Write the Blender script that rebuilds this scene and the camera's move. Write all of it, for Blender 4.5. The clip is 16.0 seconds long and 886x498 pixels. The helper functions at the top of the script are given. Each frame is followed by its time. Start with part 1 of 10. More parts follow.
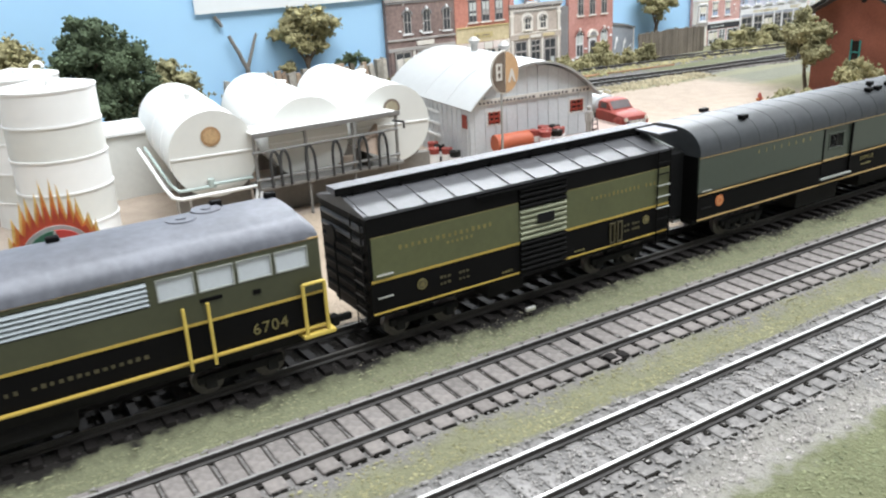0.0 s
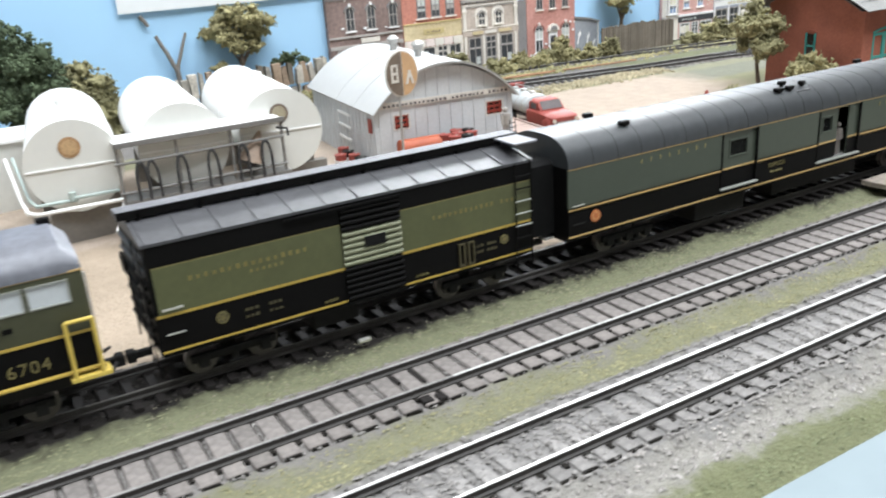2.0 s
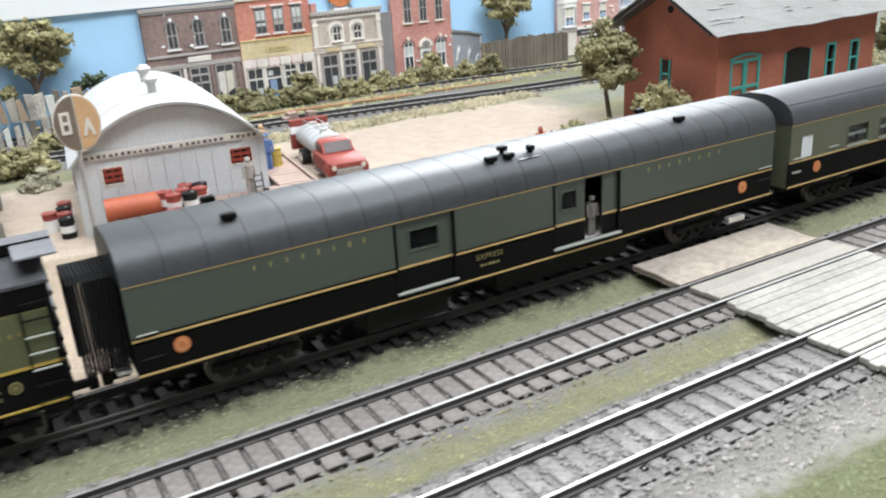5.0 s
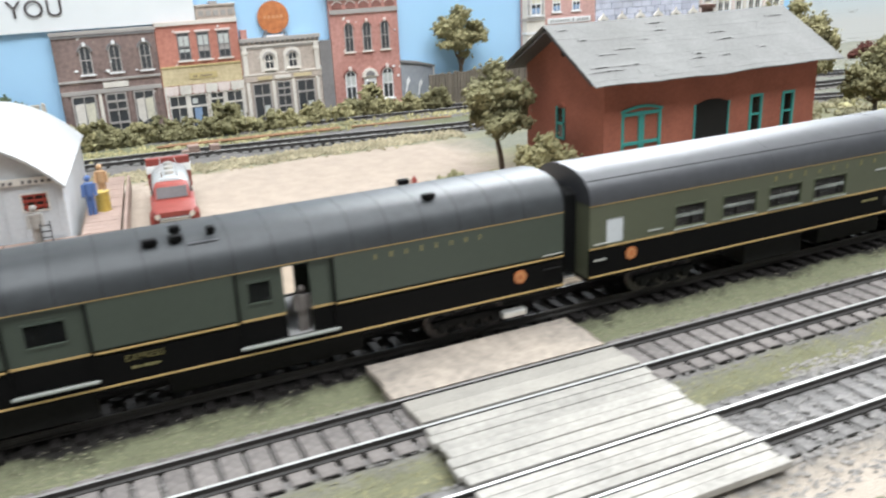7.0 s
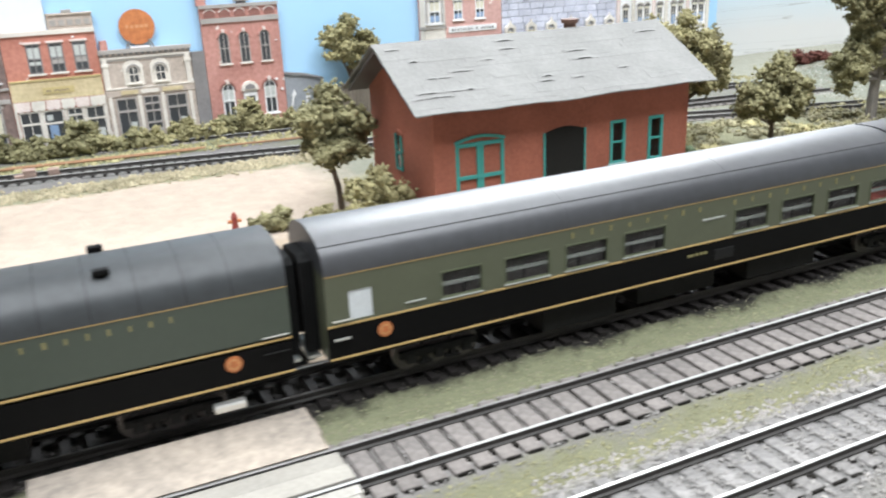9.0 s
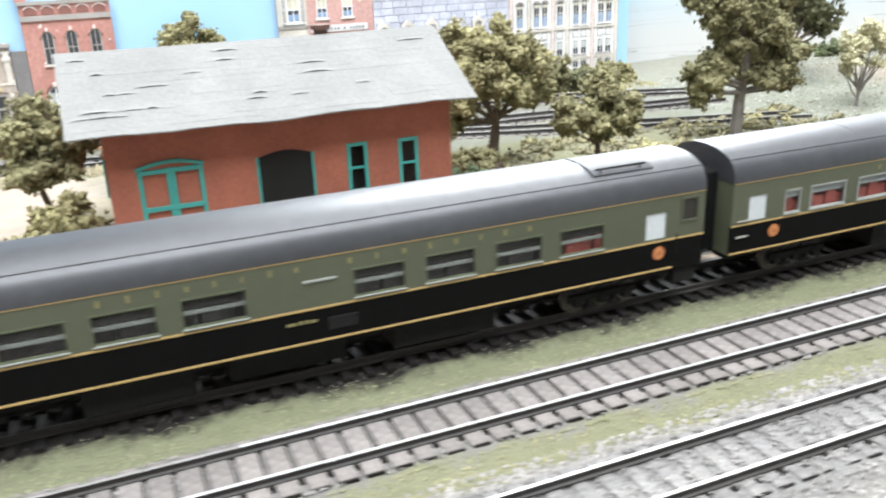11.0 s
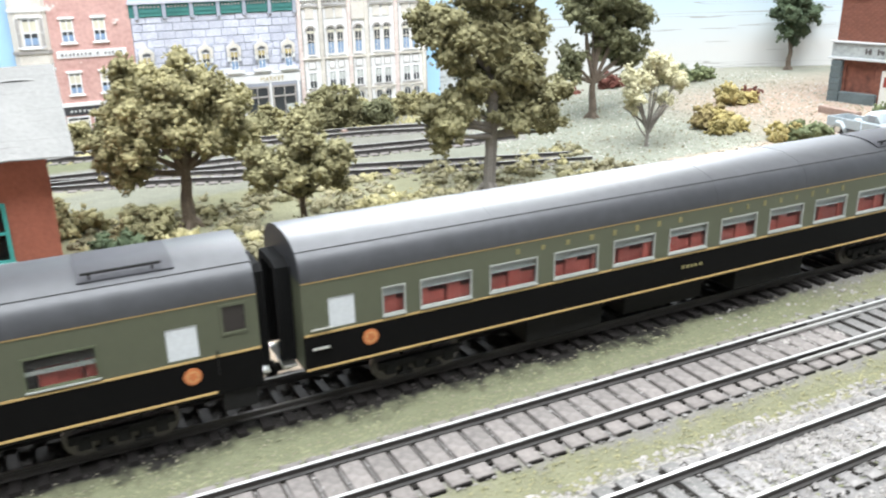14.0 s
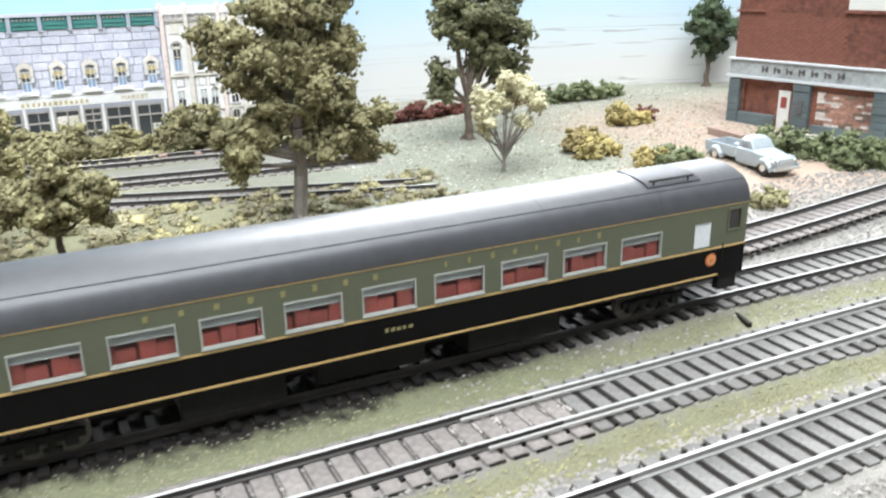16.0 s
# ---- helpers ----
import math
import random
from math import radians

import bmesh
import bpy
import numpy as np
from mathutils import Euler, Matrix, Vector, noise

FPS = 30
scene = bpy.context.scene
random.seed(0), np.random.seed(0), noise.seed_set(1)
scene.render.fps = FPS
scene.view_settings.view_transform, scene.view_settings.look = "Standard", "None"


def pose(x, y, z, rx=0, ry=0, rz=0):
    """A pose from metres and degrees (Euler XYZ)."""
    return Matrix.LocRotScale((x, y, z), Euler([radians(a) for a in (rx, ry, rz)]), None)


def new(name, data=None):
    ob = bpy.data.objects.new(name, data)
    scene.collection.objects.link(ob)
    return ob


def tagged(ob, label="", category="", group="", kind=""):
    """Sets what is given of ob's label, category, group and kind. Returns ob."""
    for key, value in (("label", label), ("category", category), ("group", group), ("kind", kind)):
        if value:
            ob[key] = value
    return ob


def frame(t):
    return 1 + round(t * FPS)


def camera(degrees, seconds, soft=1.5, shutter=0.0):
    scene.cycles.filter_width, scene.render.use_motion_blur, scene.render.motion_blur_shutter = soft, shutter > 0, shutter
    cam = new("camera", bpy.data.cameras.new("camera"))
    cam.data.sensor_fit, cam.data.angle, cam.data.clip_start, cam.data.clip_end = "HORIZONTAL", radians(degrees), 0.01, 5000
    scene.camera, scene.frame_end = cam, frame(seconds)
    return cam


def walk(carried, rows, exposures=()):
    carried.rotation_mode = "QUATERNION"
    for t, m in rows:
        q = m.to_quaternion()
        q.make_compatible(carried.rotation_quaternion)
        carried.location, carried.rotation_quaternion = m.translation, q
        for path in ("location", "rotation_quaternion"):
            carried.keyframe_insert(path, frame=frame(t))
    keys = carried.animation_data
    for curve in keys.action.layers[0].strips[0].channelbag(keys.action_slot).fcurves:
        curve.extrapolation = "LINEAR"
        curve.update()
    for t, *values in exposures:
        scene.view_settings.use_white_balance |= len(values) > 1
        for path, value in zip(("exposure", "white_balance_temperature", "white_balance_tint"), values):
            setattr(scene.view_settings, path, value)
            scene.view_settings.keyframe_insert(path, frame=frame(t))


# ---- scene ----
cam = camera(55.7, 16.0, soft=2.1, shutter=0.55)
METRES, EYE, TILT, LEAN, TURN = 0.9, 0.1304, 0.24, -0.40, -31.1
ROWS = [
    (0.0, 0.0, 0.0, 0.0, -1.2, -20.23, 3.25),
    (0.5, 0.0169, 0.0107, -0.0022, -0.39, -20.91, 3.49),
    (1.0, 0.0333, 0.0149, -0.0015, -0.81, -20.53, 3.86),
    (1.5, 0.0498, 0.0219, -0.0045, -0.52, -20.78, 4.21),
    (2.0, 0.0719, 0.0337, -0.005, -0.02, -20.58, 4.02),
    (2.5, 0.102, 0.0513, -0.0057, 0.95, -20.22, 3.76),
    (3.0, 0.1389, 0.0648, 0.0, 3.21, -19.46, 3.56),
    (3.5, 0.1492, 0.0843, -0.0022, 2.33, -20.2, 4.01),
    (4.0, 0.1658, 0.1073, -0.0064, -1.29, -20.95, 4.25),
    (6.5, 0.3053, 0.1885, -0.0062, 5.03, -20.2, 3.05),
    (7.0, 0.3474, 0.2022, -0.0056, 6.3, -19.58, 2.94),
    (7.5, 0.3885, 0.2176, 0.003, 7.67, -18.7, 2.68),
    (8.0, 0.3886, 0.2407, 0.0016, 5.48, -19.01, 2.95),
    (10.5, 0.5394, 0.3378, -0.0089, 6.93, -20.55, 2.63),
    (11.0, 0.5782, 0.3528, -0.0085, 8.18, -20.31, 2.5),
    (11.5, 0.6163, 0.3669, -0.009, 9.03, -20.04, 2.07),
    (12.0, 0.6149, 0.3802, -0.0072, 4.86, -19.84, 3.08),
    (12.5, 0.6315, 0.3989, -0.0092, 1.96, -19.75, 2.12),
    (13.0, 0.6627, 0.4203, -0.0059, 2.99, -19.34, 1.15),
    (13.5, 0.6801, 0.4338, -0.0073, 3.86, -19.64, 1.2),
    (14.0, 0.7031, 0.4472, -0.0086, 4.25, -19.68, 1.47),
    (14.5, 0.7291, 0.461, -0.01, 4.25, -19.65, 1.66),
    (15.0, 0.7666, 0.4781, -0.0137, 4.56, -19.99, 1.64),
    (15.5, 0.8018, 0.4923, -0.0152, 5.36, -19.91, 2.06),
    (16.0, 0.8127, 0.5025, -0.0097, 4.93, -19.13, 1.47),
]
walk(cam, [(t, pose(0, 0, EYE, TILT, LEAN, TURN) @ pose(METRES * x, METRES * y, METRES * z, 90 + pitch, roll, yaw)) for t, x, y, z, yaw, pitch, roll in ROWS],
     exposures=[(0.0, 0.22), (3.5, 0.25), (6.5, 0.10), (8.0, 0.14), (10.5, 0.55), (12.5, 0.6), (15.0, 0.58), (16.0, 0.52)])

# ---- light: a closed room with ceiling tube lamps over the layout ----
world = bpy.data.worlds.new("room_world")
world.use_nodes = True
world.node_tree.nodes["Background"].inputs[0].default_value = (0.9, 0.95, 1.0, 1)
world.node_tree.nodes["Background"].inputs[1].default_value = 0.25
scene.world = world


def tube_lamp(x, y, z, sx, sy, watts, colour):
    d = bpy.data.lights.new("ceiling_tube", "AREA")
    d.shape, d.size, d.size_y, d.energy, d.color = "RECTANGLE", sx, sy, watts, colour
    ob = new("ceiling_tube_light", d)
    ob.matrix_world = pose(x, y, z, 0, 0, 0)
    return ob


tube_lamp(0.85, 0.55, 1.95, 2.6, 1.2, 57.0, (0.95, 1.0, 1.055))
tube_lamp(0.55, -0.60, 1.95, 2.6, 0.8, 71.0, (0.95, 1.0, 1.055))
tube_lamp(2.75, 3.20, 2.05, 2.2, 0.8, 315.0, (0.95, 1.0, 1.055))


# ---- materials ----
def mat(name, col, rough=0.6, metal=0.0, var=0.12, scale=220.0, bump=0.0, stain=0.0, spec=0.5, coat=0.0, rnd=0.0, col2=None, emit=0.0, trans=0.0, peel=0.0):
    """Surface with variation at two scales, optional stains, relief and per-object variety."""
    m = bpy.data.materials.new(name)
    m.use_nodes = True
    nt = m.node_tree
    b = nt.nodes["Principled BSDF"]
    b.inputs["Roughness"].default_value, b.inputs["Metallic"].default_value = rough, metal
    b.inputs["Specular IOR Level"].default_value = spec
    b.inputs["Coat Weight"].default_value = coat
    b.inputs["Transmission Weight"].default_value = trans
    co = nt.nodes.new("ShaderNodeTexCoord")

    def noise_tex(sc, det=3.0):
        n = nt.nodes.new("ShaderNodeTexNoise")
        n.inputs["Scale"].default_value, n.inputs["Detail"].default_value = sc, det
        nt.links.new(co.outputs["Object"], n.inputs["Vector"])
        return n
    fine, broad = noise_tex(scale * 4), noise_tex(scale * 0.35, 2.0)
    add = nt.nodes.new("ShaderNodeMath")
    add.operation = "ADD"
    nt.links.new(fine.outputs[0], add.inputs[0])
    nt.links.new(broad.outputs[0], add.inputs[1])
    ramp = nt.nodes.new("ShaderNodeMapRange")
    ramp.inputs[1].default_value, ramp.inputs[2].default_value = 0.6, 1.4
    ramp.inputs[3].default_value, ramp.inputs[4].default_value = 0.0, 1.0
    nt.links.new(add.outputs[0], ramp.inputs[0])
    mix = nt.nodes.new("ShaderNodeMix")
    mix.data_type = "RGBA"
    lo = [max(0.0, c * (1 - var)) for c in col]
    hi = [min(1.0, c * (1 + var)) for c in (col2 or col)]
    mix.inputs[6].default_value, mix.inputs[7].default_value = (*lo, 1), (*hi, 1)
    nt.links.new(ramp.outputs[0], mix.inputs[0])
    last = mix.outputs[2]
    if stain:
        sn = noise_tex(scale * 0.12, 5.0)
        sr = nt.nodes.new("ShaderNodeMapRange")
        sr.inputs[1].default_value, sr.inputs[2].default_value = 0.5, 0.72
        sr.inputs[4].default_value = stain
        nt.links.new(sn.outputs[0], sr.inputs[0])
        sm = nt.nodes.new("ShaderNodeMix")
        sm.data_type = "RGBA"
        sm.inputs[7].default_value = (col[0] * 0.45, col[1] * 0.42, col[2] * 0.38, 1)
        nt.links.new(sr.outputs[0], sm.inputs[0])
        nt.links.new(last, sm.inputs[6])
        last = sm.outputs[2]
    if peel:
        pn = noise_tex(scale * 0.9, 4.0)
        pr = nt.nodes.new("ShaderNodeMapRange")
        pr.inputs[1].default_value, pr.inputs[2].default_value = 0.72 - peel * 0.1, 0.76 - peel * 0.1
        nt.links.new(pn.outputs[0], pr.inputs[0])
        pm = nt.nodes.new("ShaderNodeMix")
        pm.data_type = "RGBA"
        pm.inputs[7].default_value = (0.80, 0.77, 0.73, 1)
        nt.links.new(pr.outputs[0], pm.inputs[0])
        nt.links.new(last, pm.inputs[6])
        last = pm.outputs[2]
    if rnd:
        oi = nt.nodes.new("ShaderNodeObjectInfo")
        gi = nt.nodes.new("ShaderNodeNewGeometry")
        s = nt.nodes.new("ShaderNodeMath")
        s.operation = "ADD"
        nt.links.new(oi.outputs["Random"], s.inputs[0])
        nt.links.new(gi.outputs["Random Per Island"], s.inputs[1])
        r = nt.nodes.new("ShaderNodeMapRange")
        r.inputs[1].default_value, r.inputs[2].default_value = 0.0, 2.0
        r.inputs[3].default_value, r.inputs[4].default_value = 1 - rnd, 1 + rnd
        nt.links.new(s.outputs[0], r.inputs[0])
        h = nt.nodes.new("ShaderNodeHueSaturation")
        nt.links.new(r.outputs[0], h.inputs["Value"])
        nt.links.new(last, h.inputs["Color"])
        last = h.outputs[0]
    nt.links.new(last, b.inputs["Base Color"])
    if bump:
        bn = nt.nodes.new("ShaderNodeBump")
        bn.inputs["Strength"].default_value, bn.inputs["Distance"].default_value = bump, 0.0006
        nt.links.new(add.outputs[0], bn.inputs["Height"])
        nt.links.new(bn.outputs[0], b.inputs["Normal"])
    if emit:
        b.inputs["Emission Strength"].default_value = emit
    return m


M = {}
M["rail_side"] = mat("rail_side_rusty", (0.038, 0.034, 0.031), 0.6, 0.1, 0.25)
M["rail_top"] = mat("rail_top_polished", (0.56, 0.56, 0.54), 0.42, 0.45, 0.15)
M["rail_worn_no_sheen"] = mat("rail_top_worn_no_sheen", (0.26, 0.25, 0.24), 0.42, 0.5, 0.25)
M["tie_grey"] = mat("tie_bare_grey", (0.092, 0.089, 0.084), 0.85, 0, 0.3, 200, 0.4, rnd=0.3, col2=(0.150, 0.144, 0.135), stain=0.35)
M["tie"] = mat("tie_weathered", (0.125, 0.112, 0.105), 0.9, 0, 0.3, 120, 0.4, rnd=0.25, col2=(0.200, 0.180, 0.166), stain=0.35)
# dark fill that stands in for shade in the gaps round the ties
M["tie_gap_shade"] = mat("tie_gap_shade_dark", (0.020, 0.018, 0.016), 0.95, 0, 0.5, 300, 0.4, spec=0.04)
# near black: the train's shade is part of this tie colour
M["tie_black"] = mat("tie_black_shaded", (0.014, 0.012, 0.011), 0.8, 0, 0.3, 300, 0.3, rnd=0.3, spec=0.2)
M["tie_buried"] = mat("tie_ballast_grey", (0.155, 0.148, 0.142), 0.9, 0, 0.3, 160, 0.5, rnd=0.25, col2=(0.215, 0.204, 0.194), stain=0.35)
# dark brown strip that stands in for shade along a tie's edge
M["tie_edge_shade"] = mat("tie_edge_shade_brown", (0.052, 0.046, 0.042), 0.95, 0, 0.5, 300, 0.4, spec=0.04)
M["tie_plate"] = mat("tie_plate_grey", (0.26, 0.25, 0.235), 0.7, 0.1, 0.3, 300, 0.3)
M["ballast"] = mat("ballast_stone", (0.185, 0.176, 0.166), 0.9, 0, 0.2, 300, 0.3, rnd=0.2, col2=(0.25, 0.235, 0.22))
M["ballast_pale"] = mat("ballast_pale_stone", (0.24, 0.226, 0.21), 0.9, 0, 0.2, 300, 0.3, rnd=0.22, col2=(0.32, 0.298, 0.275))
M["green"] = mat("car_olive_green", (0.084, 0.090, 0.057), 0.42, 0, 0.06, 120, stain=0.12)
M["green_grey"] = mat("baggage_grey_green", (0.050, 0.062, 0.046), 0.45, 0, 0.06, 120, stain=0.12)
M["green_loco"] = mat("loco_olive", (0.052, 0.055, 0.028), 0.45, 0, 0.12, 120, stain=0.35)
M["gold_worn"] = mat("lettering_rubbed", (0.06, 0.05, 0.022), 0.6, 0, 0.4)
M["gold_letter"] = mat("lettering_gold", (0.185, 0.15, 0.045), 0.6, 0, 0.3)
M["gold_faint"] = mat("lettering_worn", (0.15, 0.125, 0.045), 0.6, 0, 0.3)
M["frost_dim"] = mat("cloudy_pane", (0.50, 0.53, 0.55), 0.5, 0, 0.06)
M["green_box"] = mat("boxcar_green", (0.078, 0.084, 0.034), 0.5, 0, 0.12, 120, stain=0.25)
M["black"] = mat("car_black", (0.0035, 0.0033, 0.0032), 0.6, 0, 0.2, 150, spec=0.10)
M["roof"] = mat("roof_satin_black", (0.038, 0.039, 0.043), 0.45, 0.0, 0.25, 60, 0.06, spec=0.62)
M["roof_matte"] = mat("roof_matte_grey", (0.036, 0.039, 0.041), 0.46, 0.0, 0.25, 60, 0.06, spec=0.36)
M["roof_line"] = mat("roof_seam_dark", (0.016, 0.016, 0.017), 0.6, 0.0, 0.2, 60, spec=0.2)
M["roof_box"] = mat("boxcar_roof", (0.052, 0.052, 0.056), 0.5, 0.0, 0.3, 90, 0.08, stain=0.35)
M["roof_loco"] = mat("loco_roof_grey", (0.125, 0.13, 0.15), 0.5, 0.0, 0.3, 90, 0.05, stain=0.5)
M["gold"] = mat("stripe_gold", (0.45, 0.30, 0.12), 0.5, 0, 0.1)
M["yellow"] = mat("handrail_yellow", (0.58, 0.43, 0.09), 0.45, 0, 0.1)
M["yellow_stripe"] = mat("stripe_yellow", (0.42, 0.29, 0.055), 0.5, 0, 0.1)
M["gold_dim"] = mat("lettering_gold", (0.22, 0.19, 0.08), 0.5, 0, 0.1)
M["orange"] = mat("emblem_orange", (0.44, 0.14, 0.045), 0.5, 0, 0.25)
M["orange_pale"] = mat("emblem_pale", (0.50, 0.25, 0.10), 0.5, 0, 0.2)
M["frost"] = mat("frosted_pane", (0.55, 0.57, 0.58), 0.5, 0, 0.12)
M["frame_metal"] = mat("window_frame_silver", (0.33, 0.34, 0.31), 0.45, 0.2, 0.1)
M["chrome"] = mat("bright_metal", (0.75, 0.74, 0.70), 0.3, 0.8, 0.1)
M["bellow"] = mat("bellows_rubber", (0.008, 0.008, 0.008), 0.85, 0, 0.2, spec=0.15)
M["seat_red"] = mat("seat_red", (0.23, 0.046, 0.034), 0.7, 0, 0.2, rnd=0.3)
M["seat_dark"] = mat("seat_dark", (0.028, 0.020, 0.019), 0.7, 0, 0.2, rnd=0.3)
M["interior"] = mat("interior_grey", (0.35, 0.34, 0.33), 0.8)
M["truck_black"] = mat("bogie_black", (0.011, 0.0105, 0.010), 0.75, 0.0, 0.3, spec=0.2)
M["wheel"] = mat("wheel_steel", (0.10, 0.09, 0.085), 0.45, 0.6, 0.2)
M["white"] = mat("tank_white", (0.80, 0.80, 0.78), 0.55, 0, 0.02, 60, stain=0.06)
M["white_grey"] = mat("tank_face_shaded", (0.66, 0.66, 0.62), 0.6, 0, 0.03, 60, stain=0.08)
M["concrete"] = mat("concrete_grey", (0.20, 0.185, 0.165), 0.9, 0, 0.15, 120, 0.3, stain=0.3)
M["concrete_pale"] = mat("concrete_pale", (0.62, 0.62, 0.58), 0.85, 0, 0.06, 90, 0.1, stain=0.1)
M["pipe_green"] = mat("pipe_pale_green", (0.40, 0.47, 0.44), 0.5, 0, 0.1)
M["steel"] = mat("galvanised_steel", (0.42, 0.41, 0.39), 0.45, 0.4, 0.15)
M["hose"] = mat("hose_black", (0.03, 0.03, 0.03), 0.7)
M["shed_wall"] = mat("shed_grey_boards", (0.54, 0.555, 0.565), 0.7, 0, 0.10, 130, 0.2, stain=0.18)
M["shed_roof"] = mat("shed_roof_white", (0.47, 0.475, 0.47), 0.6, 0, 0.04, 60, stain=0.08)
M["window_red"] = mat("window_red_sash", (0.26, 0.035, 0.02), 0.6)
M["glass_dark"] = mat("glass_dark", (0.03, 0.025, 0.022), 0.15, 0, 0.1)
M["sign_pale"] = mat("sign_pale", (0.62, 0.58, 0.52), 0.7, 0, 0.08)
M["brown"] = mat("sign_brown", (0.16, 0.12, 0.09), 0.7, 0, 0.15)
M["tan"] = mat("sign_tan", (0.55, 0.34, 0.18), 0.7, 0, 0.12)
M["text_dark"] = mat("text_dark", (0.10, 0.09, 0.09), 0.7)
M["red"] = mat("paint_red", (0.27, 0.058, 0.046), 0.5, 0, 0.25, 80, stain=0.3, spec=0.3)
M["red_tank"] = mat("tank_rust_red", (0.42, 0.10, 0.045), 0.6, 0, 0.15, stain=0.2)
M["wood_deck"] = mat("deck_boards", (0.31, 0.22, 0.18), 0.8, 0, 0.2, 200, 0.3, stain=0.2)
M["wood_old"] = mat("fence_old_wood", (0.17, 0.145, 0.115), 0.85, 0, 0.25, 160, 0.3, rnd=0.3)
M["plank"] = mat("crossing_plank", (0.30, 0.28, 0.245), 0.8, 0, 0.18, 200, 0.3, rnd=0.22, stain=0.25)
M["plank_tan"] = mat("crossing_plank_tan", (0.245, 0.215, 0.185), 0.8, 0, 0.3, 90, 0.3, rnd=0.2, stain=0.4, col2=(0.31, 0.26, 0.21))
M["plank_white"] = mat("crossing_plank_white", (0.34, 0.322, 0.288), 0.75, 0, 0.3, 120, 0.3, rnd=0.16, stain=0.3)
M["brick_red"] = mat("station_brick", (0.315, 0.105, 0.066), 0.85, 0, 0.2, 160, 0.35, stain=0.3)
M["brick_dark"] = mat("store_brick", (0.135, 0.050, 0.038), 0.85, 0, 0.35, 70, 0.35, rnd=0.2, stain=0.75, col2=(0.225, 0.088, 0.056))
M["teal_pale"] = mat("sill_pale_teal", (0.30, 0.50, 0.48), 0.6, 0, 0.15)
M["teal"] = mat("trim_teal", (0.045, 0.28, 0.25), 0.6, 0, 0.12)
M["door_dark"] = mat("door_dark_grey", (0.013, 0.013, 0.012), 0.75, 0, 0.15, spec=0.2)
M["shingle"] = mat("roof_shingle_grey", (0.215, 0.212, 0.202), 0.9, 0, 0.14, 150, 0.25, rnd=0.03, stain=0.18)
M["sky_blue"] = mat("backdrop_blue", (0.42, 0.68, 0.93), 0.9, 0, 0.03, 8)
M["paper"] = mat("paper_white", (0.80, 0.83, 0.84), 0.7, 0, 0.02, 20)
M["blue"] = mat("overalls_blue", (0.09, 0.16, 0.36), 0.8)
M["figure"] = mat("figure_grey", (0.35, 0.33, 0.30), 0.8, 0, 0.2)
M["tyre"] = mat("tyre_black", (0.02, 0.02, 0.02), 0.8)
M["car_grey"] = mat("pickup_pale_blue", (0.33, 0.37, 0.39), 0.45, 0, 0.12, 90, stain=0.2)
M["glass_car"] = mat("windscreen", (0.24, 0.26, 0.28), 0.35, 0, 0.1)
M["trunk"] = mat("bark", (0.13, 0.10, 0.075), 0.9, 0, 0.3, 250, 0.5)
M["trunk_grey"] = mat("bark_grey", (0.20, 0.18, 0.16), 0.9, 0, 0.3, 250, 0.5)
M["leaf_olive"] = mat("foliage_olive", (0.146, 0.132, 0.066), 0.95, 0, 0.5, 190, 1.0, rnd=0.16, col2=(0.350, 0.318, 0.170), spec=0.2)
M["leaf_mid"] = mat("foliage_mid_green", (0.106, 0.102, 0.052), 0.95, 0, 0.5, 190, 1.0, rnd=0.14, col2=(0.272, 0.252, 0.138), spec=0.2)
M["leaf_dark"] = mat("foliage_dark_green", (0.045, 0.07, 0.035), 0.9, 0, 0.45, 140, 0.7, rnd=0.16, col2=(0.085, 0.115, 0.06))
M["leaf_fresh"] = mat("foliage_fresh_green", (0.058, 0.078, 0.036), 0.9, 0, 0.45, 90, 0.7, rnd=0.16, col2=(0.15, 0.17, 0.08))
M["leaf_pale"] = mat("foliage_pale_yellow", (0.30, 0.28, 0.16), 0.9, 0, 0.35, 140, 0.7, rnd=0.16, col2=(0.50, 0.47, 0.31))
M["leaf_autumn"] = mat("foliage_autumn", (0.15, 0.092, 0.042), 0.9, 0, 0.5, 90, 0.7, rnd=0.16, col2=(0.27, 0.225, 0.095))
M["leaf_gold"] = mat("foliage_gold", (0.19, 0.150, 0.055), 0.9, 0, 0.5, 140, 0.7, rnd=0.16, col2=(0.38, 0.315, 0.125))
M["leaf_rust"] = mat("foliage_rust_red", (0.075, 0.025, 0.019), 0.9, 0, 0.4, 140, 0.7, rnd=0.16, col2=(0.135, 0.044, 0.030))
M["turf_yellow"] = mat("turf_yellow_green", (0.18, 0.172, 0.112), 0.95, 0, 0.35, 140, 0.4, rnd=0.35, col2=(0.28, 0.262, 0.19))
M["stone_wall"] = mat("rubble_wall", (0.33, 0.31, 0.28), 0.9, 0, 0.4, 160, 0.5, rnd=0.45, col2=(0.5, 0.46, 0.4))
M["room_white"] = mat("room_wall_paint", (0.40, 0.40, 0.39), 0.9, 0, 0.02, 4)
M["room_floor"] = mat("room_floor_lino", (0.22, 0.20, 0.18), 0.6, 0, 0.08, 6)
M["fascia"] = mat("fascia_board", (0.10, 0.12, 0.11), 0.6, 0, 0.1, 10)


# ---- building blocks ----
ORIGIN = {}


def thing(name, loc, label, category, group="", rot=0.0, local=False, kind=""):
    """Empty at the base of a thing; parts are given in world places unless local."""
    e = new(name)
    e.empty_display_size = 0.01
    e.matrix_basis = pose(*loc, 0, 0, rot)
    tagged(e, label, category, group, kind)
    ORIGIN[e.name] = Vector((0, 0, 0)) if local else Vector(loc)
    return e


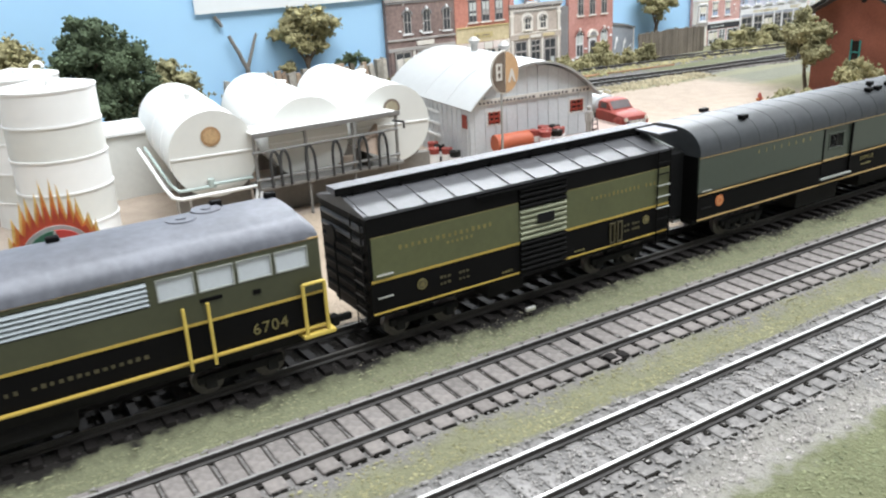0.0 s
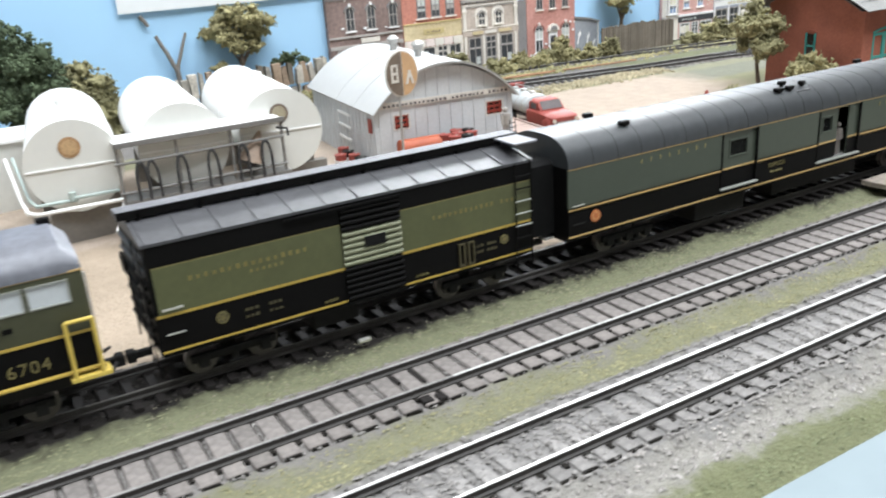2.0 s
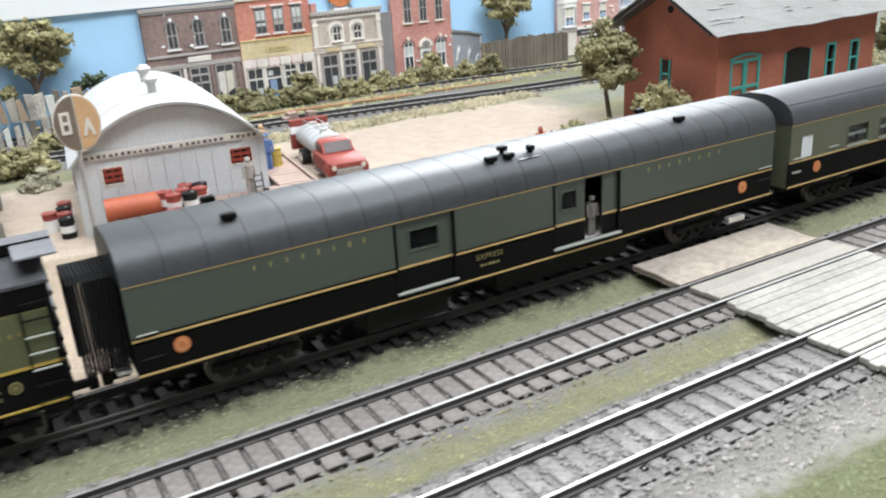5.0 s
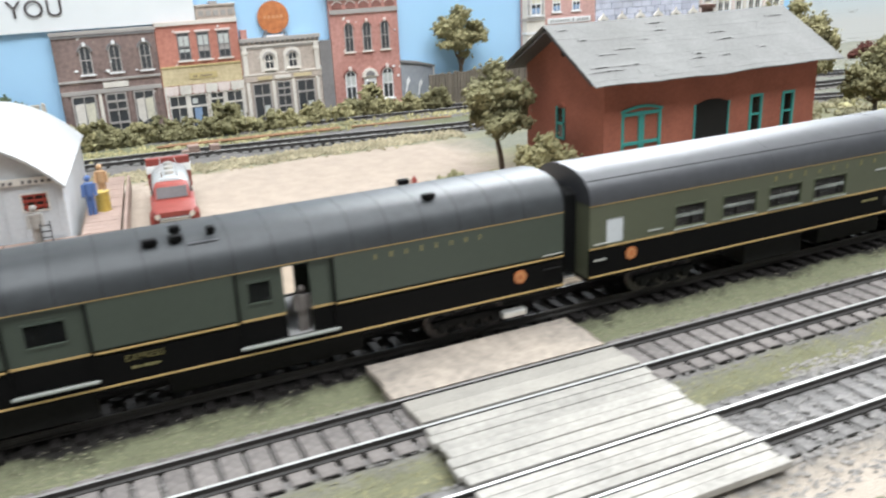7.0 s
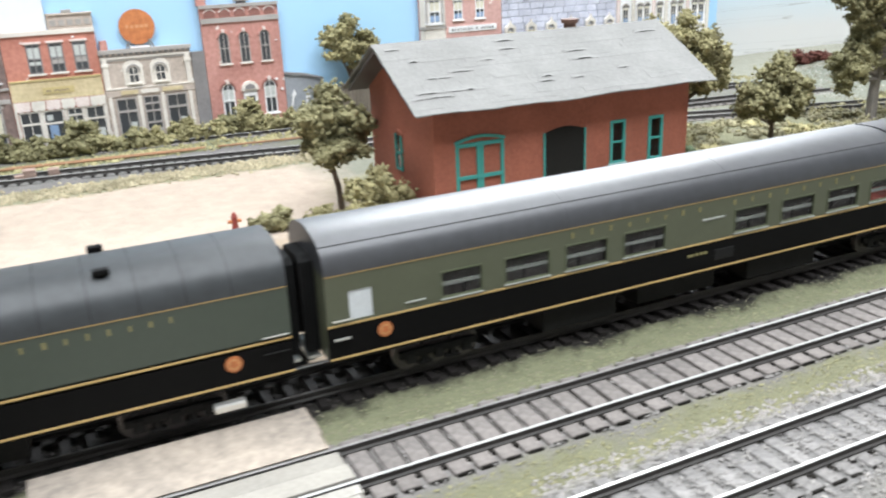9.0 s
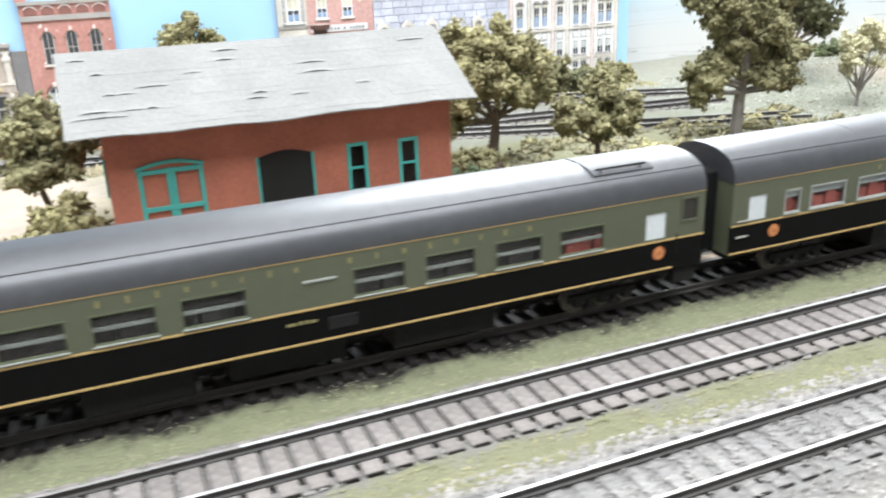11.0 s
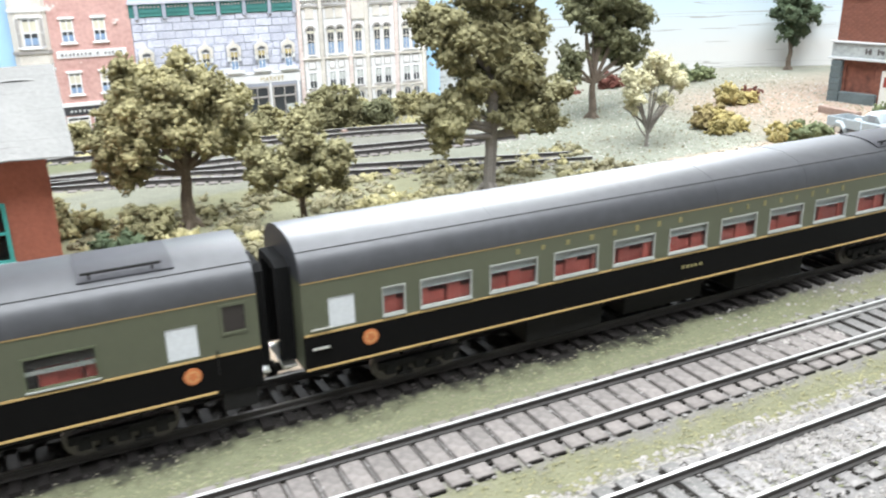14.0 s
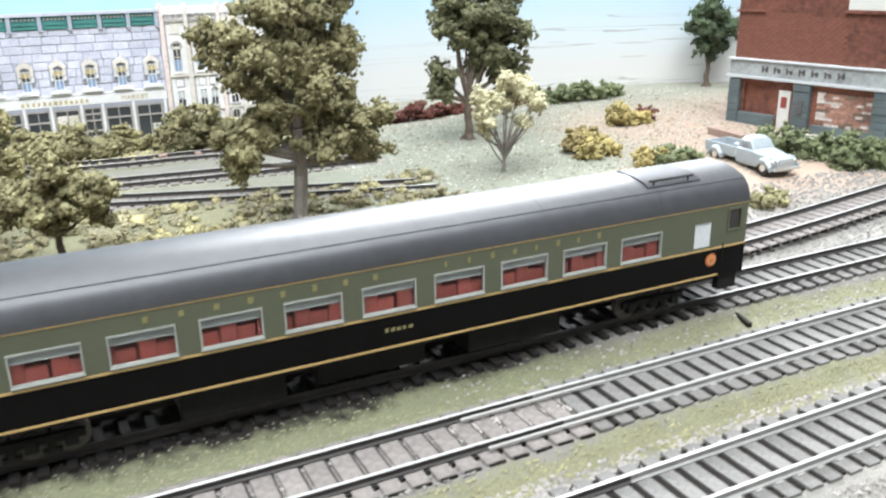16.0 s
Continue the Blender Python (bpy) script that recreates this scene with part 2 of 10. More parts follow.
def root_origin(ob):
    while ob.parent:
        ob = ob.parent
    return ORIGIN.get(ob.name, Vector((0, 0, 0)))


def part(name, bm, material, parent, label="", smooth=False):
    me = bpy.data.meshes.new(name)
    o = root_origin(parent)
    bmesh.ops.recalc_face_normals(bm, faces=bm.faces)
    for v in bm.verts:
        v.co -= o
    bm.to_mesh(me)
    bm.free()
    for m in (material if isinstance(material, (list, tuple)) else [material]):
        me.materials.append(m)
    if smooth:
        me.polygons.foreach_set("use_smooth", [True] * len(me.polygons))
        me.set_sharp_from_angle(angle=radians(38))
    ob = new(name, me)
    ob.parent = parent
    if label:
        ob["label"] = label
    return ob


def single(name, bm, material, label, category, group="", kind="", smooth=False):
    """A top-level thing of one mesh, with its origin at its base."""
    xs = [v.co for v in bm.verts]
    lo = Vector((min(c.x for c in xs), min(c.y for c in xs), min(c.z for c in xs)))
    hi = Vector((max(c.x for c in xs), max(c.y for c in xs), max(c.z for c in xs)))
    base = Vector(((lo.x + hi.x) / 2, (lo.y + hi.y) / 2, lo.z))
    bmesh.ops.recalc_face_normals(bm, faces=bm.faces)
    for v in bm.verts:
        v.co -= base
    me = bpy.data.meshes.new(name)
    bm.to_mesh(me)
    bm.free()
    for m in (material if isinstance(material, (list, tuple)) else [material]):
        me.materials.append(m)
    if smooth:
        me.polygons.foreach_set("use_smooth", [True] * len(me.polygons))
        me.set_sharp_from_angle(angle=radians(38))
    ob = new(name, me)
    ob.location = base
    return tagged(ob, label, category, group, kind)


def B():
    return bmesh.new()


def box(bm, x0, x1, y0, y1, z0, z1, bev=0.0, mi=0):
    before = set(bm.faces) if mi else ()
    r = bmesh.ops.create_cube(bm, size=1.0)
    for v in r["verts"]:
        v.co = Vector((x0 + (v.co.x + 0.5) * (x1 - x0), y0 + (v.co.y + 0.5) * (y1 - y0), z0 + (v.co.z + 0.5) * (z1 - z0)))
    if bev:
        es = list({e for v in r["verts"] for e in v.link_edges})
        bmesh.ops.bevel(bm, geom=es, offset=bev, segments=2, affect="EDGES", profile=0.5)
    if mi:
        for f in bm.faces:
            if f not in before:
                f.material_index = mi
    return bm


def tube(bm, p0, p1, r0, r1=None, seg=12, caps=True, mi=0):
    p0, p1 = Vector(p0), Vector(p1)
    r1 = r0 if r1 is None else r1
    d = p1 - p0
    q = d.to_track_quat("Z", "Y")
    rings = []
    for p, r in ((p0, r0), (p1, r1)):
        rings.append([bm.verts.new(p + q @ Vector((math.cos(a) * r, math.sin(a) * r, 0))) for a in [2 * math.pi * i / seg for i in range(seg)]])
    for i in range(seg):
        f = bm.faces.new((rings[0][i], rings[0][(i + 1) % seg], rings[1][(i + 1) % seg], rings[1][i]))
        f.material_index = mi
    if caps:
        for ring in (list(reversed(rings[0])), rings[1]):
            f = bm.faces.new(ring)
            f.material_index = mi
    return bm


def pipe(bm, pts, r, seg=8):
    """A bent pipe along points."""
    for a, b in zip(pts, pts[1:]):
        tube(bm, a, b, r, r, seg)
    return bm


def prism(bm, pts, y0, y1, axis="y"):
    """A closed outline in (x, z) swept along y; or in (y, z) swept along x."""
    put = (lambda u, w, s: (u, s, w)) if axis == "y" else (lambda u, w, s: (s, u, w)) if axis == "x" else (lambda u, w, s: (u, w, s))
    a = [bm.verts.new(put(u, w, y0)) for u, w in pts]
    b = [bm.verts.new(put(u, w, y1)) for u, w in pts]
    n = len(pts)
    for i in range(n):
        bm.faces.new((a[i], a[(i + 1) % n], b[(i + 1) % n], b[i]))
    bm.faces.new(a)
    bm.faces.new(list(reversed(b)))
    return bm


def holed(bm, x0, x1, z0, z1, y0, y1, holes):
    """An upright panel from y0 to y1 with rectangular openings through it."""
    xs = sorted({x0, x1, *[h[0] for h in holes], *[h[1] for h in holes]})
    zs = sorted({z0, z1, *[h[2] for h in holes], *[h[3] for h in holes]})
    solid = {}
    for i in range(len(xs) - 1):
        for j in range(len(zs) - 1):
            cx, cz = (xs[i] + xs[i + 1]) / 2, (zs[j] + zs[j + 1]) / 2
            solid[i, j] = not any(h[0] < cx < h[1] and h[2] < cz < h[3] for h in holes)
    vs = {}

    def v(i, j, k):
        if (i, j, k) not in vs:
            vs[i, j, k] = bm.verts.new((xs[i], (y0, y1)[k], zs[j]))
        return vs[i, j, k]
    for (i, j), s in solid.items():
        if not s:
            continue
        bm.faces.new((v(i, j, 0), v(i + 1, j, 0), v(i + 1, j + 1, 0), v(i, j + 1, 0)))
        bm.faces.new((v(i, j + 1, 1), v(i + 1, j + 1, 1), v(i + 1, j, 1), v(i, j, 1)))
        for di, dj, e in ((-1, 0, ((i, j), (i, j + 1))), (1, 0, ((i + 1, j + 1), (i + 1, j))), (0, -1, ((i + 1, j), (i, j))), (0, 1, ((i, j + 1), (i + 1, j + 1)))):
            if not solid.get((i + di, j + dj), False):
                (a, b), (c, d) = e
                bm.faces.new((v(a, b, 0), v(c, d, 0), v(c, d, 1), v(a, b, 1)))
    return bm


def disc(bm, cx, cz, y, r, thick=0.0003, seg=24):
    return tube(bm, (cx, y, cz), (cx, y - thick, cz), r, r, seg)


def words(text, size, material, parent, x, y, z, rx=90, rz=0, space=1.0, label="", depth=0.00008):
    c = bpy.data.curves.new("lettering", "FONT")
    c.body, c.size, c.extrude, c.align_x, c.space_character = text, size, depth, "CENTER", space
    c.materials.append(material)
    ob = new("lettering", c)
    o = root_origin(parent)
    ob.parent = parent
    ob.matrix_basis = pose(x - o.x, y - o.y, z - o.z, rx, 0, rz)
    if label:
        ob["label"] = label
    return ob


# ---- the room that holds the layout ----
def slab(name, x0, x1, y0, y1, z0, z1, material, label):
    bm = B()
    box(bm, x0, x1, y0, y1, z0, z1)
    return single(name, bm, material, label, "room", kind="structure")


slab("room_floor", -2.2, 4.3, -2.2, 3.8, -1.15, -1.1, M["room_floor"], "speckled brown lino floor of the club room")
slab("ceiling", -2.2, 4.3, -2.2, 3.8, 2.12, 2.17, M["room_white"], "plain white painted ceiling of the club room")
slab("wall_south", -2.2, 4.3, -2.25, -2.2, -1.1, 2.12, M["room_white"], "plain off-white painted room wall")
slab("wall_north", -2.2, 4.3, 3.8, 3.85, -1.1, 2.12, M["room_white"], "plain off-white painted room wall")
slab("wall_west", -2.25, -2.2, -2.2, 3.8, -1.1, 2.12, M["room_white"], "plain off-white painted room wall")
slab("wall_east", 4.3, 4.35, -2.2, 3.8, -1.1, 2.12, M["room_white"], "plain off-white painted room wall")
slab("fascia", -0.75, 1.95, 0.028, 0.034, -0.16, -0.002, M["fascia"], "dark painted board along the front edge of the layout")

# the table that carries the layout
tb = thing("layout_table", (0.6, 0.42, -1.1), "dark wooden table that carries the model railway", "table")
bm = B()
box(bm, -0.75, 1.95, 0.035, 0.80, -0.10, -0.006)
part("tabletop", bm, M["fascia"], tb)
for x in (-0.65, 0.6, 1.85):
    for y in (0.10, 0.72):
        bm = B()
        box(bm, x - 0.025, x + 0.025, y - 0.025, y + 0.025, -1.1, -0.10, 0.003)
        part("leg", bm, M["fascia"], tb)

# ---- ground: one sheet ----
Y1, Y2, Y3 = 0.2397, 0.190, 0.1405


def smooth01(a, b, x):
    t = min(1.0, max(0.0, (x - a) / (b - a)))
    return t * t * (3 - 2 * t)


def ground_z(x, y):
    z = 0.005 * smooth01(0.27, 0.34, y)
    z += 0.006 * smooth01(1.02, 1.25, x) * smooth01(0.30, 0.44, y)
    z += 0.004 * smooth01(1.1, 1.4, x) * smooth01(0.50, 0.62, y)
    for yc, up in ((Y1, 0.0022), (Y2, 0.0027), (Y3, 0.0029)):
        z += up * (1 - smooth01(0.0155, 0.0225, abs(y - yc)))
    z += 0.0006 * noise.noise((x * 45, y * 45, 0)) + 0.0003 * noise.noise((x * 160, y * 160, 3))
    return z


def build_ground():
    xs = np.concatenate([np.arange(-0.75, -0.15, 0.02), np.arange(-0.15, 1.45, 0.0042), np.arange(1.45, 1.96, 0.02)])
    ys = np.concatenate([np.arange(0.034, 0.27, 0.003), np.arange(0.27, 0.80, 0.006)])
    verts = [(float(x), float(y), ground_z(x, y)) for y in ys for x in xs]
    nx = len(xs)
    faces = [(j * nx + i, j * nx + i + 1, (j + 1) * nx + i + 1, (j + 1) * nx + i) for j in range(len(ys) - 1) for i in range(nx - 1)]
    me = bpy.data.meshes.new("ground")
    me.from_pydata(verts, [], faces)
    me.polygons.foreach_set("use_smooth", [True] * len(me.polygons))
    ob = new("ground", me)
    tagged(ob, "scenic ground of turf strips, grey ballast, sandy lot and dirt", "ground", kind="structure")
    m = bpy.data.materials.new("scenic_ground")
    m.use_nodes = True
    nt = m.node_tree
    N, L = nt.nodes, nt.links
    b = N["Principled BSDF"]
    b.inputs["Roughness"].default_value = 0.95
    b.inputs["Specular IOR Level"].default_value = 0.15
    g = N.new("ShaderNodeTexCoord")
    sep = N.new("ShaderNodeSeparateXYZ")
    L.new(g.outputs["Object"], sep.inputs[0])

    def nz(sc, det=4.0):
        n = N.new("ShaderNodeTexNoise")
        n.inputs["Scale"].default_value, n.inputs["Detail"].default_value = sc, det
        L.new(g.outputs["Object"], n.inputs["Vector"])
        return n.outputs[0]

    def ma(op, a, c):
        n = N.new("ShaderNodeMath")
        n.operation = op
        for i, v in enumerate((a, c)):
            if isinstance(v, (int, float)):
                n.inputs[i].default_value = v
            else:
                L.new(v, n.inputs[i])
        return n.outputs[0]
    warp = ma("ADD", ma("MULTIPLY", ma("SUBTRACT", nz(42), 0.5), 0.017), ma("MULTIPLY", ma("SUBTRACT", nz(260), 0.5), 0.010))
    yw = ma("ADD", sep.outputs[1], warp)
    xw = ma("ADD", sep.outputs[0], ma("MULTIPLY", warp, 2.0))
    grass, grass2 = (0.164, 0.169, 0.104), (0.168, 0.166, 0.104)
    grass_dark = (0.115, 0.120, 0.066)
    grey, grey_b, pale = (0.172, 0.165, 0.157), (0.168, 0.158, 0.149), (0.215, 0.204, 0.183)
    # dark: track bed with the train's shade put into its colour
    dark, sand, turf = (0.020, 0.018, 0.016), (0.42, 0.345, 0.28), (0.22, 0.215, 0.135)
    dirt = (0.33, 0.265, 0.20)

    def strips(rows):
        r = N.new("ShaderNodeValToRGB")
        r.color_ramp.interpolation = "LINEAR"
        el = r.color_ramp.elements
        pts = []
        for (y0, c), nxt in zip(rows, rows[1:] + [(0.8, None)]):
            pts += [(y0 + 0.0025, c), (nxt[0] - 0.0025, c)]
        while len(el) < len(pts):
            el.new(0.5)
        for e, (p, c) in zip(el, pts):
            e.position, e.color = min(1.0, p / 0.8), (*c, 1)
        L.new(ma("DIVIDE", yw, 0.8), r.inputs[0])
        return r.outputs[0]
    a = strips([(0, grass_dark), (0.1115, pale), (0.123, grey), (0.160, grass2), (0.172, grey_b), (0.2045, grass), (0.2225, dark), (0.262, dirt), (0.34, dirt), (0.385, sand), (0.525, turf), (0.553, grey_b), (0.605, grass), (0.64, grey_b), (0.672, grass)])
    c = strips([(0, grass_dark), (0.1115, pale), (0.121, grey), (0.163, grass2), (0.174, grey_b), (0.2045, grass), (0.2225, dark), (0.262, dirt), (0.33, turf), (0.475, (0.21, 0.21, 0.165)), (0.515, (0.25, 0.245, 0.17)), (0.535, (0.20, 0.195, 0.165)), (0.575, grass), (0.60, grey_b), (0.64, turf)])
    lawn = (0.235, 0.242, 0.195)
    d = strips([(0, grass_dark), (0.105, pale), (0.121, pale), (0.164, grass2), (0.176, grey), (0.210, grass2), (0.223, grey_b), (0.258, (0.27, 0.255, 0.235)), (0.335, (0.38, 0.30, 0.235)), (0.405, lawn), (0.60, (0.27, 0.265, 0.215))])

    def mix(f, u, v):
        n = N.new("ShaderNodeMix")
        n.data_type = "RGBA"
        L.new(f, n.inputs[0])
        L.new(u, n.inputs[6])
        if isinstance(v, tuple):
            n.inputs[7].default_value = (*v, 1)
        else:
            L.new(v, n.inputs[7])
        return n.outputs[2]

    def step(v, lo, hi):
        n = N.new("ShaderNodeMapRange")
        n.inputs[1].default_value, n.inputs[2].default_value = lo, hi
        L.new(v, n.inputs[0])
        return n.outputs[0]
    col = mix(step(xw, 0.585, 0.625), a, c)
    col = mix(step(xw, 0.985, 1.035), col, d)
    # pinkish dirt forecourt of the store and worn path by the crossing
    fore = ma("MULTIPLY", step(xw, 1.17, 1.25), ma("MULTIPLY", step(yw, 0.30, 0.335), ma("SUBTRACT", 1.0, step(yw, 0.52, 0.60))))
    col = mix(fore, col, (0.36, 0.275, 0.215))
    path = ma("MULTIPLY", ma("MULTIPLY", step(xw, 0.43, 0.445), ma("SUBTRACT", 1.0, step(xw, 0.545, 0.58))), ma("SUBTRACT", 1.0, step(yw, 0.120, 0.128)))
    col = mix(path, col, (0.37, 0.32, 0.265))
    # speckle and blotches
    hs = N.new("ShaderNodeHueSaturation")
    val = ma("ADD", 0.60, ma("ADD", ma("MULTIPLY", nz(1500, 2.0), 0.42), ma("MULTIPLY", nz(120, 5.0), 0.38)))
    L.new(val, hs.inputs["Value"])
    L.new(col, hs.inputs["Color"])
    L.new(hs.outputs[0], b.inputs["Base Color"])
    bp = N.new("ShaderNodeBump")
    bp.inputs["Strength"].default_value, bp.inputs["Distance"].default_value = 0.8, 0.0012
    L.new(ma("ADD", nz(900, 3.0), ma("MULTIPLY", nz(260, 3.0), 1.2)), bp.inputs["Height"])
    L.new(bp.outputs[0], b.inputs["Normal"])
    me.materials.append(m)
    return ob


build_ground()


# ---- painted backdrop ----
def sky_wall(name, pts, z0, z1, material, label):
    bm = B()
    front = [(x, y) for x, y in pts]
    vs = []
    for i, (x, y) in enumerate(front):
        vs.append([bm.verts.new((x, y, z0)), bm.verts.new((x, y, z1)), bm.verts.new((x + 0.002, y + 0.012, z1)), bm.verts.new((x + 0.002, y + 0.012, z0))])
    for p, q in zip(vs, vs[1:]):
        for k in range(4):
            bm.faces.new((p[k], q[k], q[(k + 1) % 4], p[(k + 1) % 4]))
    bm.faces.new(vs[0])
    bm.faces.new(list(reversed(vs[-1])))
    return single(name, bm, material, label, "backdrop", kind="structure", smooth=True)


sky_wall("backdrop", [(-0.9, 0.6795), (1.079, 0.6795)], -0.02, 0.20, M["sky_blue"], "light blue painted hardboard sky backdrop")
arc = [(1.07, 0.72), (1.16, 0.712), (1.25, 0.695), (1.34, 0.67), (1.43, 0.635), (1.52, 0.585), (1.60, 0.52), (1.66, 0.44), (1.70, 0.35), (1.72, 0.25), (1.73, 0.1), (1.73, -0.1)]
m = mat("backdrop_pale_sky", (0.74, 0.75, 0.74), 0.9, 0, 0.03, 8)
nt = m.node_tree
co, sp, rp = nt.nodes.new("ShaderNodeNewGeometry"), nt.nodes.new("ShaderNodeSeparateXYZ"), nt.nodes.new("ShaderNodeValToRGB")
nt.links.new(co.outputs["Position"], sp.inputs[0])
mp = nt.nodes.new("ShaderNodeMapRange")
mp.inputs[1].default_value, mp.inputs[2].default_value = 0.0, 0.25
nt.links.new(sp.outputs[2], mp.inputs[0])
nt.links.new(mp.outputs[0], rp.inputs[0])
el = rp.color_ramp.elements
el[0].color, el[0].position = (0.66, 0.66, 0.645, 1), 0.14
el[1].color, el[1].position = (0.38, 0.62, 0.82, 1), 0.50
e = el.new(0.26)
e.color = (0.60, 0.68, 0.715, 1)
nt.links.new(rp.outputs[0], nt.nodes["Principled BSDF"].inputs["Base Color"])
nt = m.node_tree
tc, mpg, wv = nt.nodes.new("ShaderNodeTexCoord"), nt.nodes.new("ShaderNodeMapping"), nt.nodes.new("ShaderNodeTexNoise")
mpg.inputs["Scale"].default_value = (4, 4, 130)
wv.inputs["Scale"].default_value, wv.inputs["Detail"].default_value = 1.0, 2.0
nt.links.new(tc.outputs["Object"], mpg.inputs[0])
nt.links.new(mpg.outputs[0], wv.inputs["Vector"])
ab, cr = nt.nodes.new("ShaderNodeMath"), nt.nodes.new("ShaderNodeMapRange")
ab.operation = "COMPARE"
ab.inputs[1].default_value, ab.inputs[2].default_value = 0.60, 0.008
nt.links.new(wv.outputs[0], ab.inputs[0])
cm = nt.nodes.new("ShaderNodeMix")
cm.data_type = "RGBA"
cm.inputs[7].default_value = (0.34, 0.33, 0.31, 1)
cr.inputs[4].default_value = 0.7
nt.links.new(ab.outputs[0], cr.inputs[0])
nt.links.new(cr.outputs[0], cm.inputs[0])
nt.links.new(rp.outputs[0], cm.inputs[6])
nt.links.new(cm.outputs[2], nt.nodes["Principled BSDF"].inputs["Base Color"])
sky_wall("backdrop_curve", arc, -0.02, 0.20, m, "curved pale backdrop fading from white haze to blue")


# ---- tracks ----
M["rail_pale"] = mat("rail_side_nickel", (0.30, 0.295, 0.28), 0.5, 0.3, 0.2)
# main line rail top darkened in colour for the shade under the train
M["rail_main"] = mat("rail_top_shaded", (0.075, 0.068, 0.062), 0.55, 0.3, 0.3)
M["rail_dull"] = mat("rail_top_dull", (0.24, 0.235, 0.225), 0.4, 0.6, 0.2)
def make_tie(kind):
    """0: dusty rounded tie in level ballast; 1: grey tie, gap shade added as dark slabs; 2: black tie coloured for
    train shade; 3: tie half buried in stones.
    """
    bm = B()
    # the thin dark boxes paint shade beside ties, rails and tie ends
    if kind in (0, 3):
        if kind == 0:
            box(bm, -0.0033, 0.0024, -0.0146, 0.0146, -0.0014, 0.0, 0.0005)
            box(bm, 0.0023, 0.0029, -0.0086, 0.0086, -0.0014, -0.0002, mi=1)
            for sy in (-1, 1):
                box(bm, 0.0018, 0.0040, min(sy * 0.0093, sy * 0.0106), max(sy * 0.0093, sy * 0.0106), -0.0014, -0.0001, mi=2)
        else:
            box(bm, -0.0026, 0.0018, -0.0146, 0.0146, -0.0014, -0.0003, 0.0005)
            box(bm, 0.0019, 0.0036, -0.0110, -0.0093, -0.0014, -0.0002, mi=2)
        box(bm, -0.0026, 0.0022, -0.0152, -0.0145, -0.0014, -0.0003, mi=2)
    elif kind == 1:
        box(bm, -0.0027, 0.0020, -0.0148, 0.0148, -0.0014, 0.0)
        box(bm, 0.0020, 0.0043, -0.0138, 0.0134, -0.0016, -0.0002, mi=2)
        for sy in (-1, 1):
            box(bm, -0.0014, 0.0012, sy * 0.0096 - 0.0004, sy * 0.0096 + 0.0004, 0.0, 0.0003, mi=3)
    else:
        box(bm, -0.00135, 0.00135, -0.0148, 0.0148, -0.0014, 0.0)
    me = bpy.data.meshes.new("tie")
    bmesh.ops.recalc_face_normals(bm, faces=bm.faces)
    bm.to_mesh(me)
    bm.free()
    for name in (("tie", "tie_grey", "tie_black", "tie_buried")[kind], "tie_edge_shade", "tie_gap_shade", "tie_plate"):
        me.materials.append(M[name])
    return me


TIES = [make_tie(k) for k in range(4)]


def sample(pts, step):
    """Even places and headings along a polyline smoothed by Catmull-Rom."""
    P = [Vector((x, y, 0)) for x, y in pts]
    fine = []
    for i in range(len(P) - 1):
        p0, p1, p2, p3 = P[max(0, i - 1)], P[i], P[i + 1], P[min(len(P) - 1, i + 2)]
        for k in range(40):
            t = k / 40
            fine.append(0.5 * ((2 * p1) + (p2 - p0) * t + (2 * p0 - 5 * p1 + 4 * p2 - p3) * t * t + (3 * p1 - p0 - 3 * p2 + p3) * t ** 3))
    fine.append(P[-1])
    out, acc = [], 0.0
    for a, b in zip(fine, fine[1:]):
        d = (b - a).length
        while acc < d:
            p = a + (b - a) * (acc / d)
            out.append((p.x, p.y, math.atan2(b.y - a.y, b.x - a.x)))
            acc += step
        acc -= d
    return out


def rail_mesh(bm, line, off, zt):
    """A rail with head, web and foot along a line, its head on top of zt."""
    prof = [(-0.0009, -0.0025), (0.0009, -0.0025), (0.0009, -0.0021), (0.00025, -0.0018), (0.00025, -0.0009), (0.00048, -0.0007), (0.00048, -0.00018), (0.00032, 0.0), (-0.00032, 0.0), (-0.00048, -0.00018), (-0.00048, -0.0007), (-0.00025, -0.0009), (-0.00025, -0.0018), (-0.0009, -0.0021)]
    rings = []
    for x, y, a in line:
        nx, ny = -math.sin(a), math.cos(a)
        rings.append([bm.verts.new((x + nx * (off + u), y + ny * (off + u), zt + w)) for u, w in prof])
    n = len(prof)
    for p, q in zip(rings, rings[1:]):
        for k in range(n):
            f = bm.faces.new((p[k], q[k], q[(k + 1) % n], p[(k + 1) % n]))
            f.material_index = 1 if k in (7, 8) else 0
    bm.faces.new(rings[0])
    bm.faces.new(list(reversed(rings[-1])))


